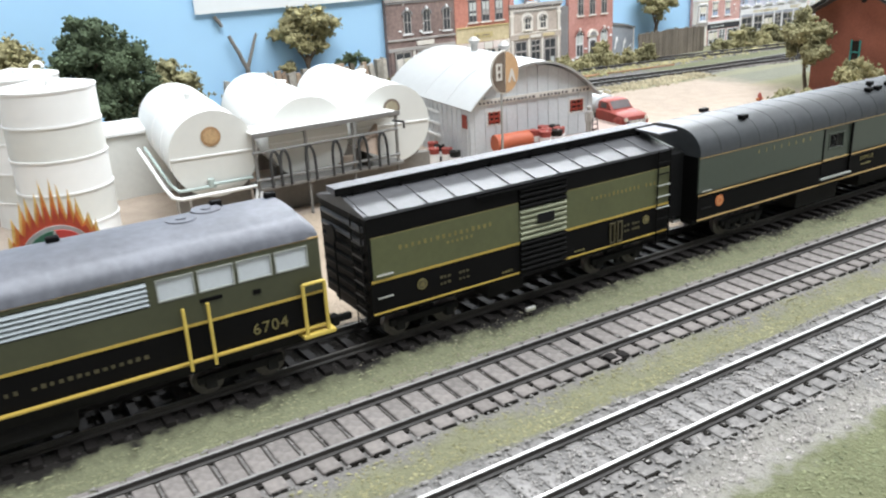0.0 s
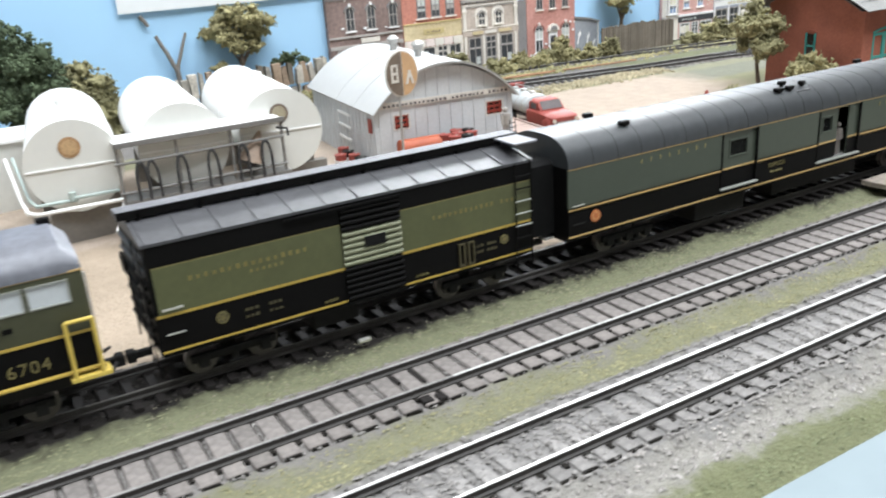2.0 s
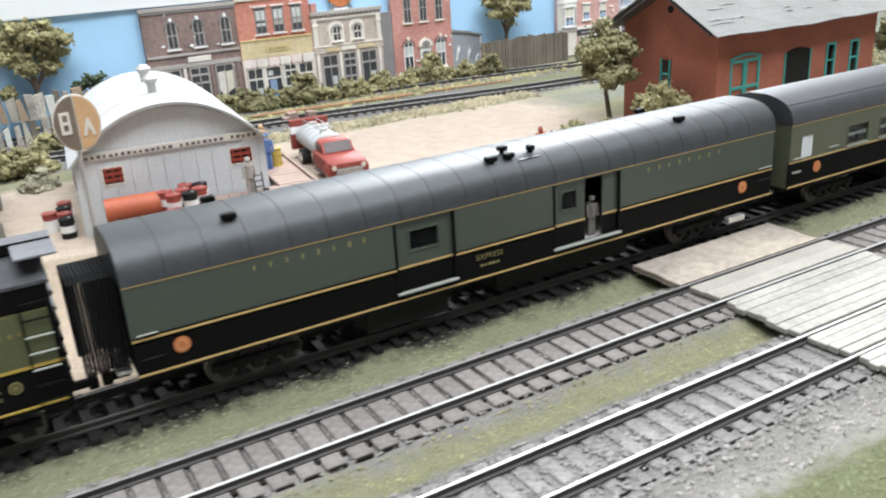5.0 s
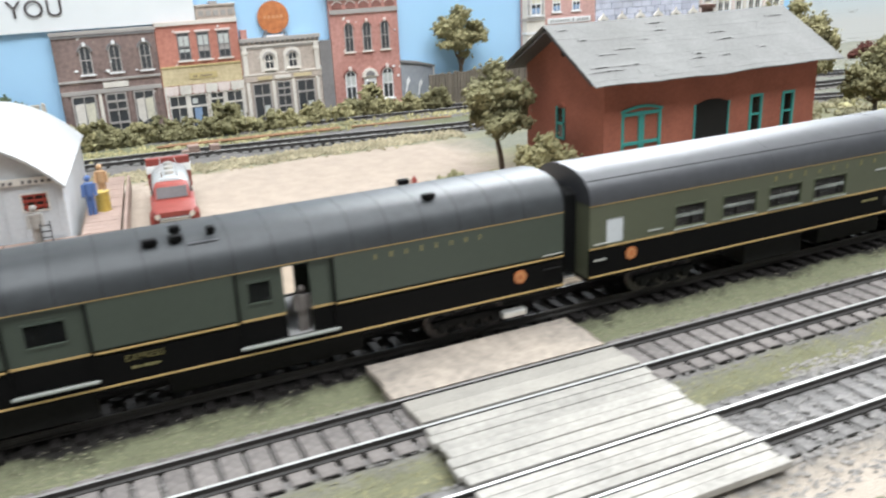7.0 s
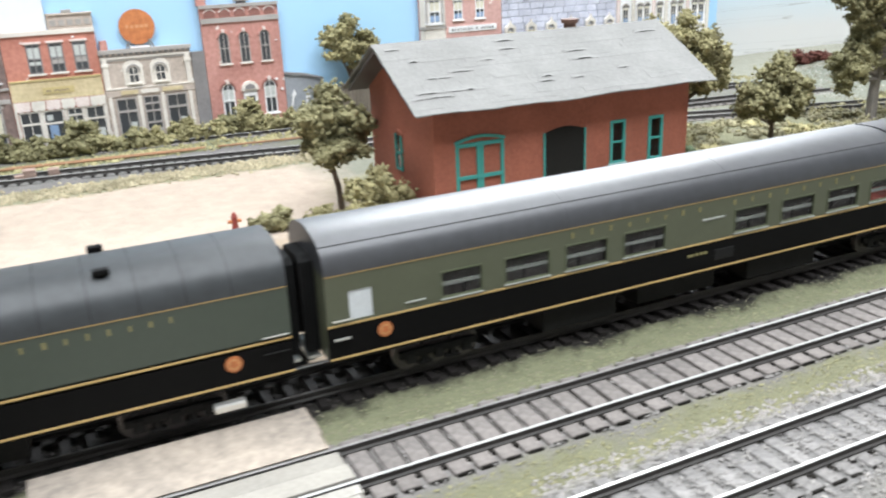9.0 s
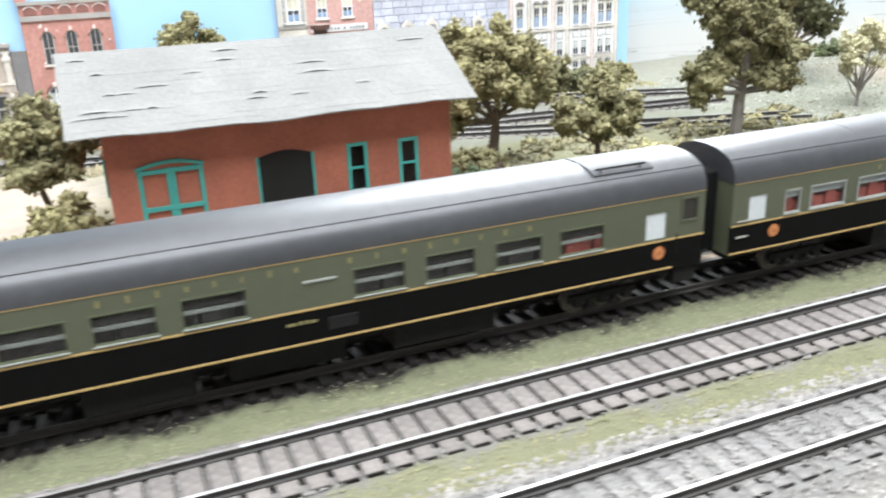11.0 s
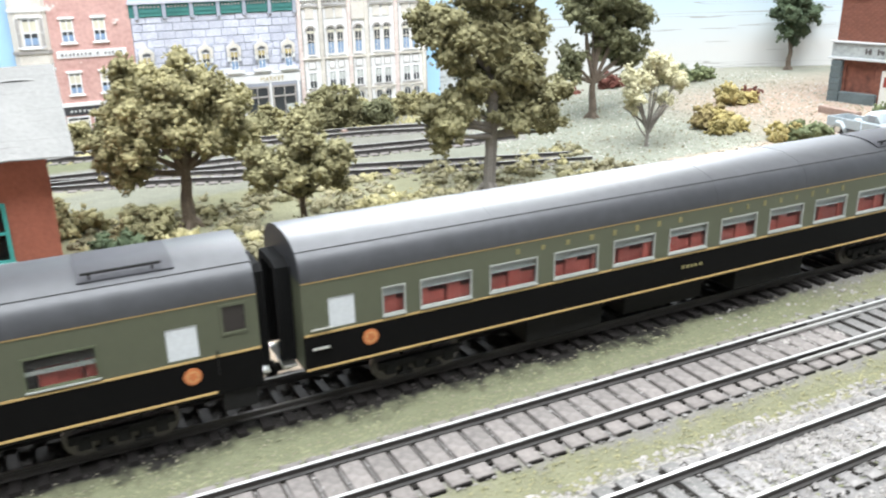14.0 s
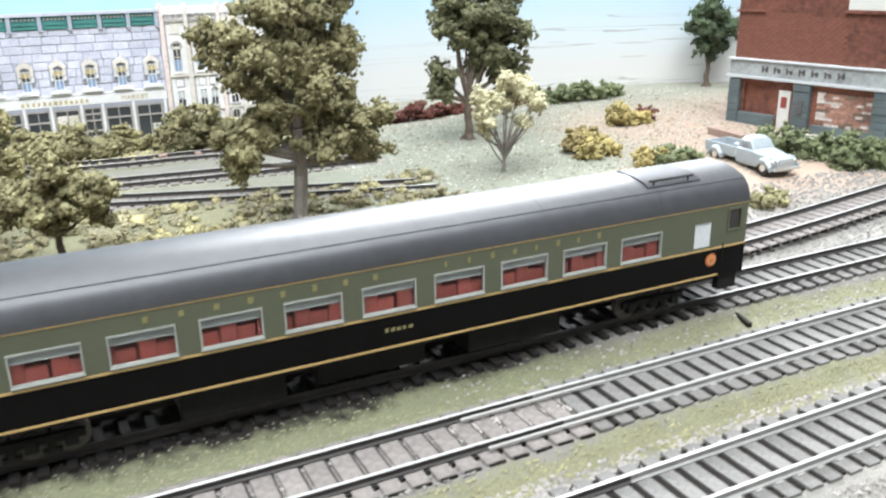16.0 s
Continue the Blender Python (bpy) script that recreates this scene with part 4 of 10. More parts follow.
def passenger_car(name, label, x0, x1, windows, doors_w, green, seats, seams, vest, blinds=False):
    """A heavyweight passenger car with pierced sides, seats and a rounded roof."""
    c = thing(name, ((x0 + x1) / 2, Y1, RT), label, "railway carriage", "carriages of the train")
    zw0, zw1 = 0.0312, 0.0397
    holes = [(a, b, zw0, zw1) for a, b in windows] + [(a, b, zw0 - 0.0004, zw1 + 0.0002) for a, b in doors_w] + [(a, b, 0.0355, 0.0437) for a, b in vest]
    for y0, y1 in ((YN, YN + 0.0008), (YF - 0.0008, YF)):
        bm = B()
        holed(bm, x0, x1, Z_BELT, Z_TOP, y0, y1, holes)
        part("side_panel", bm, green, c)
        bm = B()
        box(bm, x0, x1, y0 + 0.00005, y1 - 0.00005, Z_BOT, Z_BELT)
        part("lower_panel", bm, M["black"], c)
    stripe(c, x0, x1, Z_BELT - 0.0002, Z_BELT + 0.0004, M["gold"])
    stripe(c, x0, x1 if not vest or vest[0][0] < (x0 + x1) / 2 else vest[0][0] - 0.003, Z_BOT + 0.0005, Z_BOT + 0.0011, M["gold"])
    stripe(c, x0, x1, Z_TOP - 0.0004, Z_TOP + 0.0002, M["gold"])
    roof(c, x0, x1, M["roof"], seams, M["roof"])
    car_ends(c, x0, x1, green, M["black"])
    bm = B()
    box(bm, x0 + 0.0012, x1 - 0.0012, Y1 - HW + 0.0009, Y1 + HW - 0.0009, 0.0255, 0.0263)
    part("floor", bm, M["interior"], c)
    for a, b in windows:
        w = window_frame(c, a, b, zw0, zw1, M["window_trim"] if blinds else M["frame_metal"])
        pane(w, a, b, zw0, zw1, YN + 0.0003, M["glass"]).visible_shadow = False
        pane(w, a, b, zw0, zw1, YF - 0.0005, M["glass"]).visible_shadow = False
        bm = B()
        box(bm, a - 0.0003, b + 0.0003, YN - 0.0007, YN + 0.0001, zw0 - 0.0006, zw0 - 0.0001, 0.0001)
        part("sill", bm, M["frame_metal"], w)
        if not blinds:
            part("blind", box(B(), a, b, YN + 0.0009, YN + 0.0012, zw1 - 0.0030, zw1), M["shade"], w)
        if blinds:
            bm = B()
            box(bm, a, b, YN + 0.0006, YN + 0.0009, zw0 + 0.0036, zw0 + 0.0048)
            part("blind_rail", bm, M["blind_rail"], w)
            bm = B()
            box(bm, a, b, YN + 0.0009, YN + 0.0012, zw0 + 0.0052, zw1)
            part("blind", bm, M["seat_dark"], w)
    for a, b in doors_w:
        bm = B()
        box(bm, a, b, YN + 0.0003, YN + 0.0006, zw0 - 0.0004, zw1 + 0.0002)
        part("frosted_window", bm, M["frost"], c)
    for a, b in vest:
        w = window_frame(c, a, b, 0.0355, 0.0437, green, 0.0007)
        pane(w, a, b, 0.0355, 0.0437, YN + 0.0003, M["glass_dark"])
        bm = B()
        box(bm, a - 0.0012, b + 0.0012, YN + 0.001, YN + 0.004, 0.0125, 0.0185, 0.0003)
        part("step", bm, M["truck_black"], c)
        bm = B()
        tube(bm, (a - 0.002, YN - 0.0006, 0.0245), (a - 0.002, YN - 0.0006, 0.0315), 0.00022, 0.00022, 6)
        part("grab_rail", bm, M["truck_black"], c)
    rng = random.Random(int(x0 * 1000))
    x = x0 + 0.024
    while x < x1 - 0.020 and seats:
        bm = B()
        for ys in (Y1 - 0.0105, Y1 + 0.0105):
            box(bm, x, x + 0.0048, ys - 0.0052, ys + 0.0048, 0.0263, 0.0372, 0.0006)
            box(bm, x, x + 0.0101, ys - 0.0048, ys + 0.0048, 0.0263, 0.0350, 0.0006)
        part("seat_row", bm, M["seat_red"] if x > 0.736 else M[seats], c)
        x += 0.0105 + rng.uniform(-0.0004, 0.0004)
    underframe(c, x0, x1, [(x0 + 0.075, x0 + 0.105, 0.0085, 0.013), (x0 + 0.115, x0 + 0.15, 0.0095, 0.012), (x0 + 0.165, x0 + 0.2, 0.009, 0.013)])
    bogie(c, x0 + 0.037)
    bogie(c, x1 - 0.037)
    coupler(c, x0, -1)
    coupler(c, x1, 1)
    return c


coach_w = [(0.8322, 0.8392)] + [(0.8442 + k * 0.02315, 0.8442 + k * 0.02315 + 0.0168) for k in range(9)]
coach = passenger_car("coach", "olive green and black passenger coach with silver-framed windows and red seats", 0.8085, 1.0855, coach_w, [(0.816, 0.8238), (1.0612, 1.0688)], M["green"], "seat_red", (0.87, 0.957, 1.0, 1.046), [(1.0763, 1.0825)])
diner_w = [(0.5545, 0.5685), (0.5765, 0.593), (0.599, 0.6155), (0.622, 0.6395), (0.6705, 0.6865), (0.693, 0.7095), (0.7165, 0.733), (0.7395, 0.756)]
diner = passenger_car("dining_car", "olive green and black dining carriage with dark blinds in its windows", 0.518, 0.7965, diner_w, [(0.525, 0.5322), (0.7725, 0.7805)], M["green"], "seat_dark", (0.60, 0.668), [(0.7868, 0.7935)], True)
bm = B()
box(bm, 0.6555, 0.6655, YN - 0.0004, YN + 0.0002, 0.0380, 0.0387, 0.0001)
part("drip_ledge", bm, M["frame_metal"], diner)
bm = B()
box(bm, 0.5425, 0.549, YN - 0.0004, YN + 0.0002, 0.0321, 0.0326, 0.0001)
part("drip_ledge", bm, M["frame_metal"], diner)
bm = B()
box(bm, 0.662, 0.671, YN - 0.0003, YN + 0.0002, 0.0222, 0.0262, 0.0002)
part("hatch", bm, M["truck_black"], diner)
M["roof_dull"] = mat("roof_hatch_dull", (0.035, 0.035, 0.040), 0.5, 0.0, 0.2, 60, spec=0.3)
# roof hatches near the carriage ends
for c, xa, xb in ((diner, 0.7545, 0.7775), (coach, 1.043, 1.066)):
    bm = B()
    pts = [(y, z + 0.0003) for y, z in roof_outline(w=HW) if y < Y1 + 0.006 and y > Y1 - 0.0135]
    pts2 = [(y, z - 0.0008) for y, z in pts]
    prism(bm, pts + list(reversed(pts2)), xa, xb, "x")
    h = part("roof_hatch", bm, M["roof_dull"], c, smooth=True)
    bm = B()
    for dx in (0.003, 0.018):
        tube(bm, (xa + dx, Y1 - 0.0118, 0.0550), (xa + dx, Y1 - 0.0118, 0.0566), 0.0003, 0.0003, 6)
    tube(bm, (xa + 0.001, Y1 - 0.0118, 0.0565), (xa + 0.020, Y1 - 0.0118, 0.0565), 0.0004, 0.0004, 6)
    part("grab_rail", bm, M["truck_black"], h)
emblem(coach, 0.828)
emblem(coach, 1.0695)
emblem(diner, 0.5355)
emblem(diner, 0.778)
bars(coach, 0.875, 0.948, 0.0428, 0.0021, 8, M["gold_dim"], fill=0.15, seed=3)
bars(coach, 0.962, 1.026, 0.0428, 0.0021, 8, M["gold_dim"], fill=0.15, seed=4)
bars(diner, 0.60, 0.66, 0.0428, 0.0021, 8, M["gold_dim"], fill=0.12, seed=5)
bars(diner, 0.668, 0.735, 0.0428, 0.0021, 8, M["gold_dim"], fill=0.12, seed=6)
bars(coach, 0.943, 0.9525, 0.0252, 0.0014, 5, M["gold_dim"], fill=0.7, seed=7)
bars(diner, 0.6495, 0.6585, 0.0262, 0.0012, 5, M["gold_dim"], fill=0.8, seed=8)
for c, xx in ((coach, 0.8105), (diner, 0.5195)):
    bm = B()
    box(bm, xx, xx + 0.005, YN - 0.0009, YN - 0.0004, 0.0253, 0.0260, 0.0001)
    box(bm, xx, xx + 0.006, YN - 0.0009, YN - 0.0004, 0.0312, 0.0317, 0.0001)
    part("grab_iron", bm, M["chrome"], c)
bellows(coach, 0.8085, -1)
bellows(diner, 0.7965, 1)
bellows(diner, 0.518, -1)


# ---- baggage car ----
def baggage_car():
    x0, x1 = 0.2565, 0.5075
    c = thing("baggage_car", ((x0 + x1) / 2, Y1, RT), "grey-green and black baggage car with sliding side doors, one half open", "railway carriage", "carriages of the train")
    g = M["green_grey"]
    doors = [(0.3365, 0.3575), (0.3975, 0.4265)]
    for k, (y0, y1) in enumerate(((YN, YN + 0.0008), (YF - 0.0008, YF))):
        for z0, z1, m, nm in ((Z_BELT, Z_TOP, g, "side_panel"), (Z_BOT, Z_BELT, M["black"], "lower_panel")):
            bm = B()
            holed(bm, x0, x1, z0, z1, y0, y1, [(a, b, max(z0, 0.0222) if z0 < 0.02 else z0 - 0.001, min(z1 + 0.001, 0.0446)) for a, b in doors])
            part(nm, bm, m, c)
    for a, b in ((x0, doors[0][0]), (doors[0][1], doors[1][0]), (doors[1][1], x1)):
        stripe(c, a, b, Z_BELT - 0.0002, Z_BELT + 0.0004, M["gold"])
    stripe(c, x0, x1, Z_BOT + 0.0005, Z_BOT + 0.0011, M["gold"])
    stripe(c, x0, x1, Z_TOP - 0.0004, Z_TOP + 0.0002, M["gold"])
    roof(c, x0, x1, M["roof_matte"], [x0 + 0.0118 * k for k in range(1, 21)], M["roof_line"], mono=False)
    car_ends(c, x0, x1, M["black"], M["black"])
    bm = B()
    box(bm, x0 + 0.0012, x1 - 0.0012, Y1 - HW + 0.0009, Y1 + HW - 0.0009, 0.0205, 0.0216)
    part("floor", bm, M["interior"], c)

    def leaf(a, b, y, win=True):
        bm = B()
        hole = [(a + (b - a) * 0.25, a + (b - a) * 0.75, 0.0345, 0.0415)]
        holed(bm, a, b, 0.0222, 0.0446, y, y + 0.0006, hole if win else [])
        d = part("sliding_door", bm, [g], c)
        bm = B()
        box(bm, a, b, y - 0.0001, y + 0.0001, 0.0223, Z_BELT)
        part("lower_panel", bm, M["black"], d)
        bm = B()
        box(bm, a, b, y - 0.0002, y + 0.0001, Z_BELT - 0.0003, Z_BELT + 0.0004)
        part("stripe", bm, M["gold"], d)
        if win:
            f = window_frame(d, *hole[0], g, 0.0006, y=y)
            pane(f, *hole[0], y + 0.0003, M["glass"]).visible_shadow = False
    leaf(0.3362, 0.3578, YN + 0.0009)
    leaf(0.3972, 0.4115, YN + 0.0009)
    leaf(0.4195, 0.4268, YN + 0.0009, False)
    for a, b, hole in ((0.3362, 0.3578, (0.3412, 0.3528)), (0.3972, 0.4180, (0.4095, 0.4135)), (0.4222, 0.4268, None)):
        bm = B()
        holed(bm, a, b, 0.0222, 0.0446, YF - 0.0016, YF - 0.001, [(*hole, 0.0345, 0.0415)] if hole else [])
        part("far_door", bm, g, c)
    for a, b in doors:
        bm = B()
        box(bm, a - 0.0006, b + 0.0006, YN - 0.0012, YN + 0.0008, 0.0214, 0.0222, 0.0002)
        part("door_sill", bm, M["frame_metal"], c)
        for xx in (a, b):
            part("door_post", box(B(), xx - 0.0004, xx + 0.0004, YN - 0.0003, YN + 0.0004, 0.0222, 0.0448), M["black"], c)
    for x, y, r in ((0.289, -0.0105, 0.0021), (0.289, 0.0105, 0.0021), (0.377, -0.0105, 0.0021), (0.384, -0.0105, 0.0019), (0.3845, -0.006, 0.0016), (0.394, -0.009, 0.0012), (0.4615, -0.0105, 0.0021), (0.4615, 0.0105, 0.0021)):
        zr = 0.0455 + ROOF_H * (1 - abs(y / HW) ** 2.6) ** 0.55
        bm = B()
        tube(bm, (x, Y1 + y, zr - 0.0012), (x, Y1 + y, zr + 0.0012), 0.0009, 0.0009, 10)
        box(bm, x - r, x + r, Y1 + y - 0.0013, Y1 + y + 0.0013, zr + 0.0008, zr + 0.0026, 0.0004)
        part("roof_vent", bm, M["black"], c)
    bm = B()
    box(bm, 0.387, 0.3955, Y1 - 0.0128, Y1 - 0.0112, 0.0543, 0.0549, 0.0002)
    part("roof_step", bm, M["roof"], c)
    emblem(c, 0.2692, label="round orange emblem with a leaf")
    emblem(c, 0.4905, label="round orange emblem with a leaf")
    bars(c, 0.291, 0.330, 0.0424, 0.0019, 8, M["gold_dim"], fill=0.16, seed=9)
    bars(c, 0.439, 0.480, 0.0424, 0.0019, 8, M["gold_dim"], fill=0.16, seed=10)
    words("EXPRESS", 0.0026, M["gold_faint"], c, 0.3705, YN - 0.00025, 0.0258, space=1.1)
    bars(c, 0.3665, 0.3745, 0.0237, 0.0009, 5, M["gold_dim"], fill=0.7, seed=12)
    for xa, xb, z in ((0.258, 0.2635, 0.0312), (0.258, 0.264, 0.0240), (0.499, 0.5065, 0.0312), (0.499, 0.5065, 0.0262)):
        bm = B()
        box(bm, xa, xb, YN - 0.0009, YN - 0.0005, z, z + 0.0004, 0.0001)
        part("grab_iron", bm, M["chrome"] if z > 0.03 else M["truck_black"], c)
    underframe(c, x0, x1, [(x0 + 0.07, x0 + 0.1, 0.009, 0.013), (x0 + 0.12, x0 + 0.18, 0.0095, 0.011)])
    bogie(c, x0 + 0.034)
    bogie(c, x1 - 0.034)
    coupler(c, x0, -1)
    coupler(c, x1, 1)
    bellows(c, x0, -1, height=0.0285, folds=11)
    bellows(c, x1, 1)
    bm = B()
    box(bm, 0.4835, 0.4925, YN - 0.001, YN + 0.002, 0.0118, 0.0142, 0.0006)
    part("bogie_cover", bm, M["chrome"], c)
    return c


baggage_car()


# ---- boxcar ----
M["door_rib"] = mat("door_rib_pale_green", (0.19, 0.20, 0.125), 0.45, 0.1, 0.1)
M["roof_rib"] = mat("roof_rib_grey", (0.06, 0.06, 0.064), 0.5, 0.1, 0.15)
M["walk_grey"] = mat("roof_walk_grey", (0.13, 0.13, 0.14), 0.6, 0.0, 0.3, 90, 0.1, stain=0.4)
M["louvre"] = mat("louvre_silver", (0.26, 0.29, 0.30), 0.4, 0.3, 0.1)
def boxcar():
    x0, x1 = 0.1075, 0.2400
    c = thing("boxcar", ((x0 + x1) / 2, Y1, RT), "green and black ribbed-door boxcar with yellow stripes and a roof walk", "boxcar", "carriages of the train")
    zt, zb, zm = 0.0525, 0.0183, 0.0312
    d0, d1 = 0.1665, 0.1872
    bm = B()
    box(bm, x0, x1, YN, YF, zb, zt, 0.0002)
    part("body", bm, M["black"], c)
    for a, b in ((x0 + 0.0012, d0 - 0.0003), (d1 + 0.0003, x1 - 0.0008)):
        bm = B()
        box(bm, a, b, YN - 0.00025, YN + 0.0001, zm, 0.0452)
        part("side_panel", bm, M["green_box"], c)
        stripe(c, a - 0.0008, b + 0.0004, zm - 0.0009, zm, M["yellow_stripe"], False)
        stripe(c, a - 0.0008, b, zb + 0.0010, zb + 0.0016, M["yellow_stripe"], False)
        stripe(c, a, b, 0.0452, 0.0455, M["gold_faint"], False)
    # ribbed door
    n = 16
    h = (zt - 0.0022 - zb - 0.001) / n
    for k in range(n):
        z = zb + 0.0012 + k * h
        bm = B()
        prism(bm, [(YN - 0.0003, z), (YN - 0.0011, z + h * 0.3), (YN - 0.0011, z + h * 0.62), (YN - 0.0003, z + h * 0.92), (YN + 0.0003, z + h * 0.92), (YN + 0.0003, z)], d0, d1, "x")
        part("door_rib", bm, M["door_rib"] if 6 <= k <= 11 else M["black"], c)
    bm = B()
    box(bm, 0.1738, 0.1812, YN - 0.0014, YN - 0.001, 0.0366, 0.0400, 0.0001)
    part("placard", bm, M["bellow"], c)
    part("door_track", box(B(), d0 - 0.0004, d1 + 0.0004, YN - 0.0013, YN - 0.0002, zb + 0.0002, zb + 0.001), M["black"], c)
    part("door_track", box(B(), d0 - 0.018, d1 + 0.0004, YN - 0.0013, YN - 0.0002, zt - 0.0020, zt - 0.0013), M["black"], c)
    # roof: two slopes with raised ribs, walk on top
    bm = B()
    e, r = zt, 0.0566
    prism(bm, [(YN - 0.0004, e - 0.0006), (YN - 0.0004, e + 0.0003), (Y1, r), (YF + 0.0004, e + 0.0003), (YF + 0.0004, e - 0.0006)], x0 - 0.0006, x1 + 0.0006, "x")
    rf = part("roof", bm, M["roof_box"], c)
    for k in range(13):
        x = x0 + 0.001 + k * (x1 - x0 - 0.002) / 12
        bm = B()
        prism(bm, [(YN - 0.0006, e - 0.0005), (YN - 0.0006, e + 0.0006), (Y1, r + 0.0003), (YF + 0.0006, e + 0.0006), (YF + 0.0006, e - 0.0005)], x - 0.0003, x + 0.0003, "x")
        part("roof_rib", bm, M["roof_rib"] if 0 < k < 12 else M["roof_box"], rf)
    for k in range(3):
        bm = B()
        yb = Y1 - 0.0030 + k * 0.0021
        box(bm, x0 - 0.003, x1 + 0.004, yb, yb + 0.0019, r + 0.0006, r + 0.0027, 0.0001)
        part("roof_walk_board", bm, M["walk_grey"], rf)
    # black strip: shade on the walk's near side, put into the colour
    part("walk_side", box(B(), x0 - 0.003, x1 + 0.004, Y1 - 0.0034, Y1 - 0.0031, r + 0.0002, r + 0.0026), M["black"], rf)
    for k in range(8):
        bm = B()
        x = x0 + 0.003 + k * 0.018
        box(bm, x - 0.0004, x + 0.0004, Y1 - 0.0034, Y1 + 0.0034, r - 0.0006, r + 0.0018)
        part("walk_saddle", bm, M["black"], rf)
    bm = B()
    box(bm, x1 - 0.006, x1 + 0.004, YN + 0.001, Y1 - 0.0036, r + 0.0016, r + 0.0022, 0.0001)
    part("roof_step", bm, M["walk_grey"], rf)
    # corrugated ends
    for x, s in ((x0, -1), (x1, 1)):
        for k in range(7):
            z = zb + 0.004 + k * 0.0043
            bm = B()
            tube(bm, (x + s * 0.0001, YN + 0.002, z), (x + s * 0.0001, YF - 0.002, z), 0.0009, 0.0009, 8)
            part("end_rib", bm, M["roof_rib"] if k > 4 else M["black"], c)
    # ladders
    lad = part("ladder", box(box(B(), x1 - 0.0078, x1 - 0.0074, YN - 0.0012, YN - 0.0008, zb - 0.004, zt), x1 - 0.0012, x1 - 0.0008, YN - 0.0012, YN - 0.0008, zb - 0.004, zt), M["black"], c)
    for k in range(8):
        bm = B()
        z = zb - 0.002 + k * 0.0045
        tube(bm, (x1 - 0.0078, YN - 0.001, z), (x1 - 0.0008, YN - 0.001, z), 0.0003, 0.0003, 6)
        part("rung", bm, M["frame_metal"] if 3 <= k <= 5 else M["black"], lad)
    lad = part("ladder", box(box(B(), x0 - 0.0016, x0 - 0.0012, YN + 0.0012, YN + 0.0016, zb - 0.004, zt), x0 - 0.0016, x0 - 0.0012, YN + 0.008, YN + 0.0084, zb - 0.004, zt), M["black"], c)
    for k in range(8):
        bm = B()
        z = zb - 0.002 + k * 0.0045
        tube(bm, (x0 - 0.0014, YN + 0.0012, z), (x0 - 0.0014, YN + 0.0084, z), 0.0003, 0.0003, 6)
        part("rung", bm, M["rail_side"], lad)
    bm = B()
    tube(bm, (x0 - 0.002, Y1 + 0.004, zt - 0.010), (x0 - 0.0028, Y1 + 0.004, zt - 0.010), 0.0032, 0.0032, 16)
    tube(bm, (x0 - 0.0016, Y1 + 0.004, zb), (x0 - 0.0016, Y1 + 0.004, zt - 0.010), 0.0003, 0.0003, 6)
    part("brake_wheel", bm, M["black"], c)
    bars(c, 0.118, 0.1555, 0.0405, 0.0016, 16, M["gold_letter"], y=YN - 0.0002, fill=0.42, seed=13)
    bars(c, 0.136, 0.1475, 0.0380, 0.0011, 6, M["gold_letter"], y=YN - 0.0002, fill=0.42, seed=14)
    bars(c, 0.199, 0.2325, 0.0403, 0.0015, 16, M["gold_letter"], y=YN - 0.0002, fill=0.42, seed=15)
    for xa, k in ((0.133, 0), (0.1405, 1), (0.2145, 2), (0.220, 3)):
        bars(c, xa, xa + 0.0045, 0.0262, 0.0010, 3, M["gold_worn"], fill=0.7, seed=20 + k)
        bars(c, xa, xa + 0.0045, 0.0240, 0.0010, 3, M["gold_worn"], fill=0.7, seed=30 + k)
    bars(c, 0.1585, 0.1635, 0.0215, 0.0008, 4, M["gold_faint"], fill=0.6, seed=40)
    bars(c, 0.1915, 0.1965, 0.0215, 0.0008, 4, M["gold_faint"], fill=0.6, seed=41)
    emblem(c, 0.1262, 0.0258, 0.0019, paint=("gold_faint", "gold_worn"), label="round faded gold emblem")
    emblem(c, 0.2275, 0.0262, 0.0017, paint=("gold_faint", "gold_worn"), label="round faded gold emblem")
    for xa in (0.2085, 0.2122):
        part("door_stop", holed(B(), xa, xa + 0.0026, 0.0205, 0.0288, YN - 0.0008, YN - 0.0003, [(xa + 0.0006, xa + 0.0020, 0.0212, 0.0282)]), M["gold_worn"], c)
    bm = B()
    box(bm, 0.1095, 0.1155, YN - 0.0012, YN - 0.0007, 0.0325, 0.0331, 0.0001)
    box(bm, 0.1095, 0.1150, YN - 0.0012, YN - 0.0007, 0.0250, 0.0254, 0.0001)
    part("grab_iron", bm, M["chrome"], c)
    bm = B()
    box(bm, x0 + 0.001, x1 - 0.001, Y1 - 0.013, Y1 + 0.013, 0.0160, 0.0183, 0.0003)
    part("underframe", bm, M["truck_black"], c)
    bm = B()
    box(bm, 0.156, 0.172, Y1 - 0.012, Y1 + 0.003, 0.0105, 0.0160, 0.0006)
    part("equipment_box", bm, M["truck_black"], c)
    bogie(c, x0 + 0.022, 2)
    bogie(c, x1 - 0.022, 2)
    coupler(c, x0, -1)
    coupler(c, x1, 1)


boxcar()


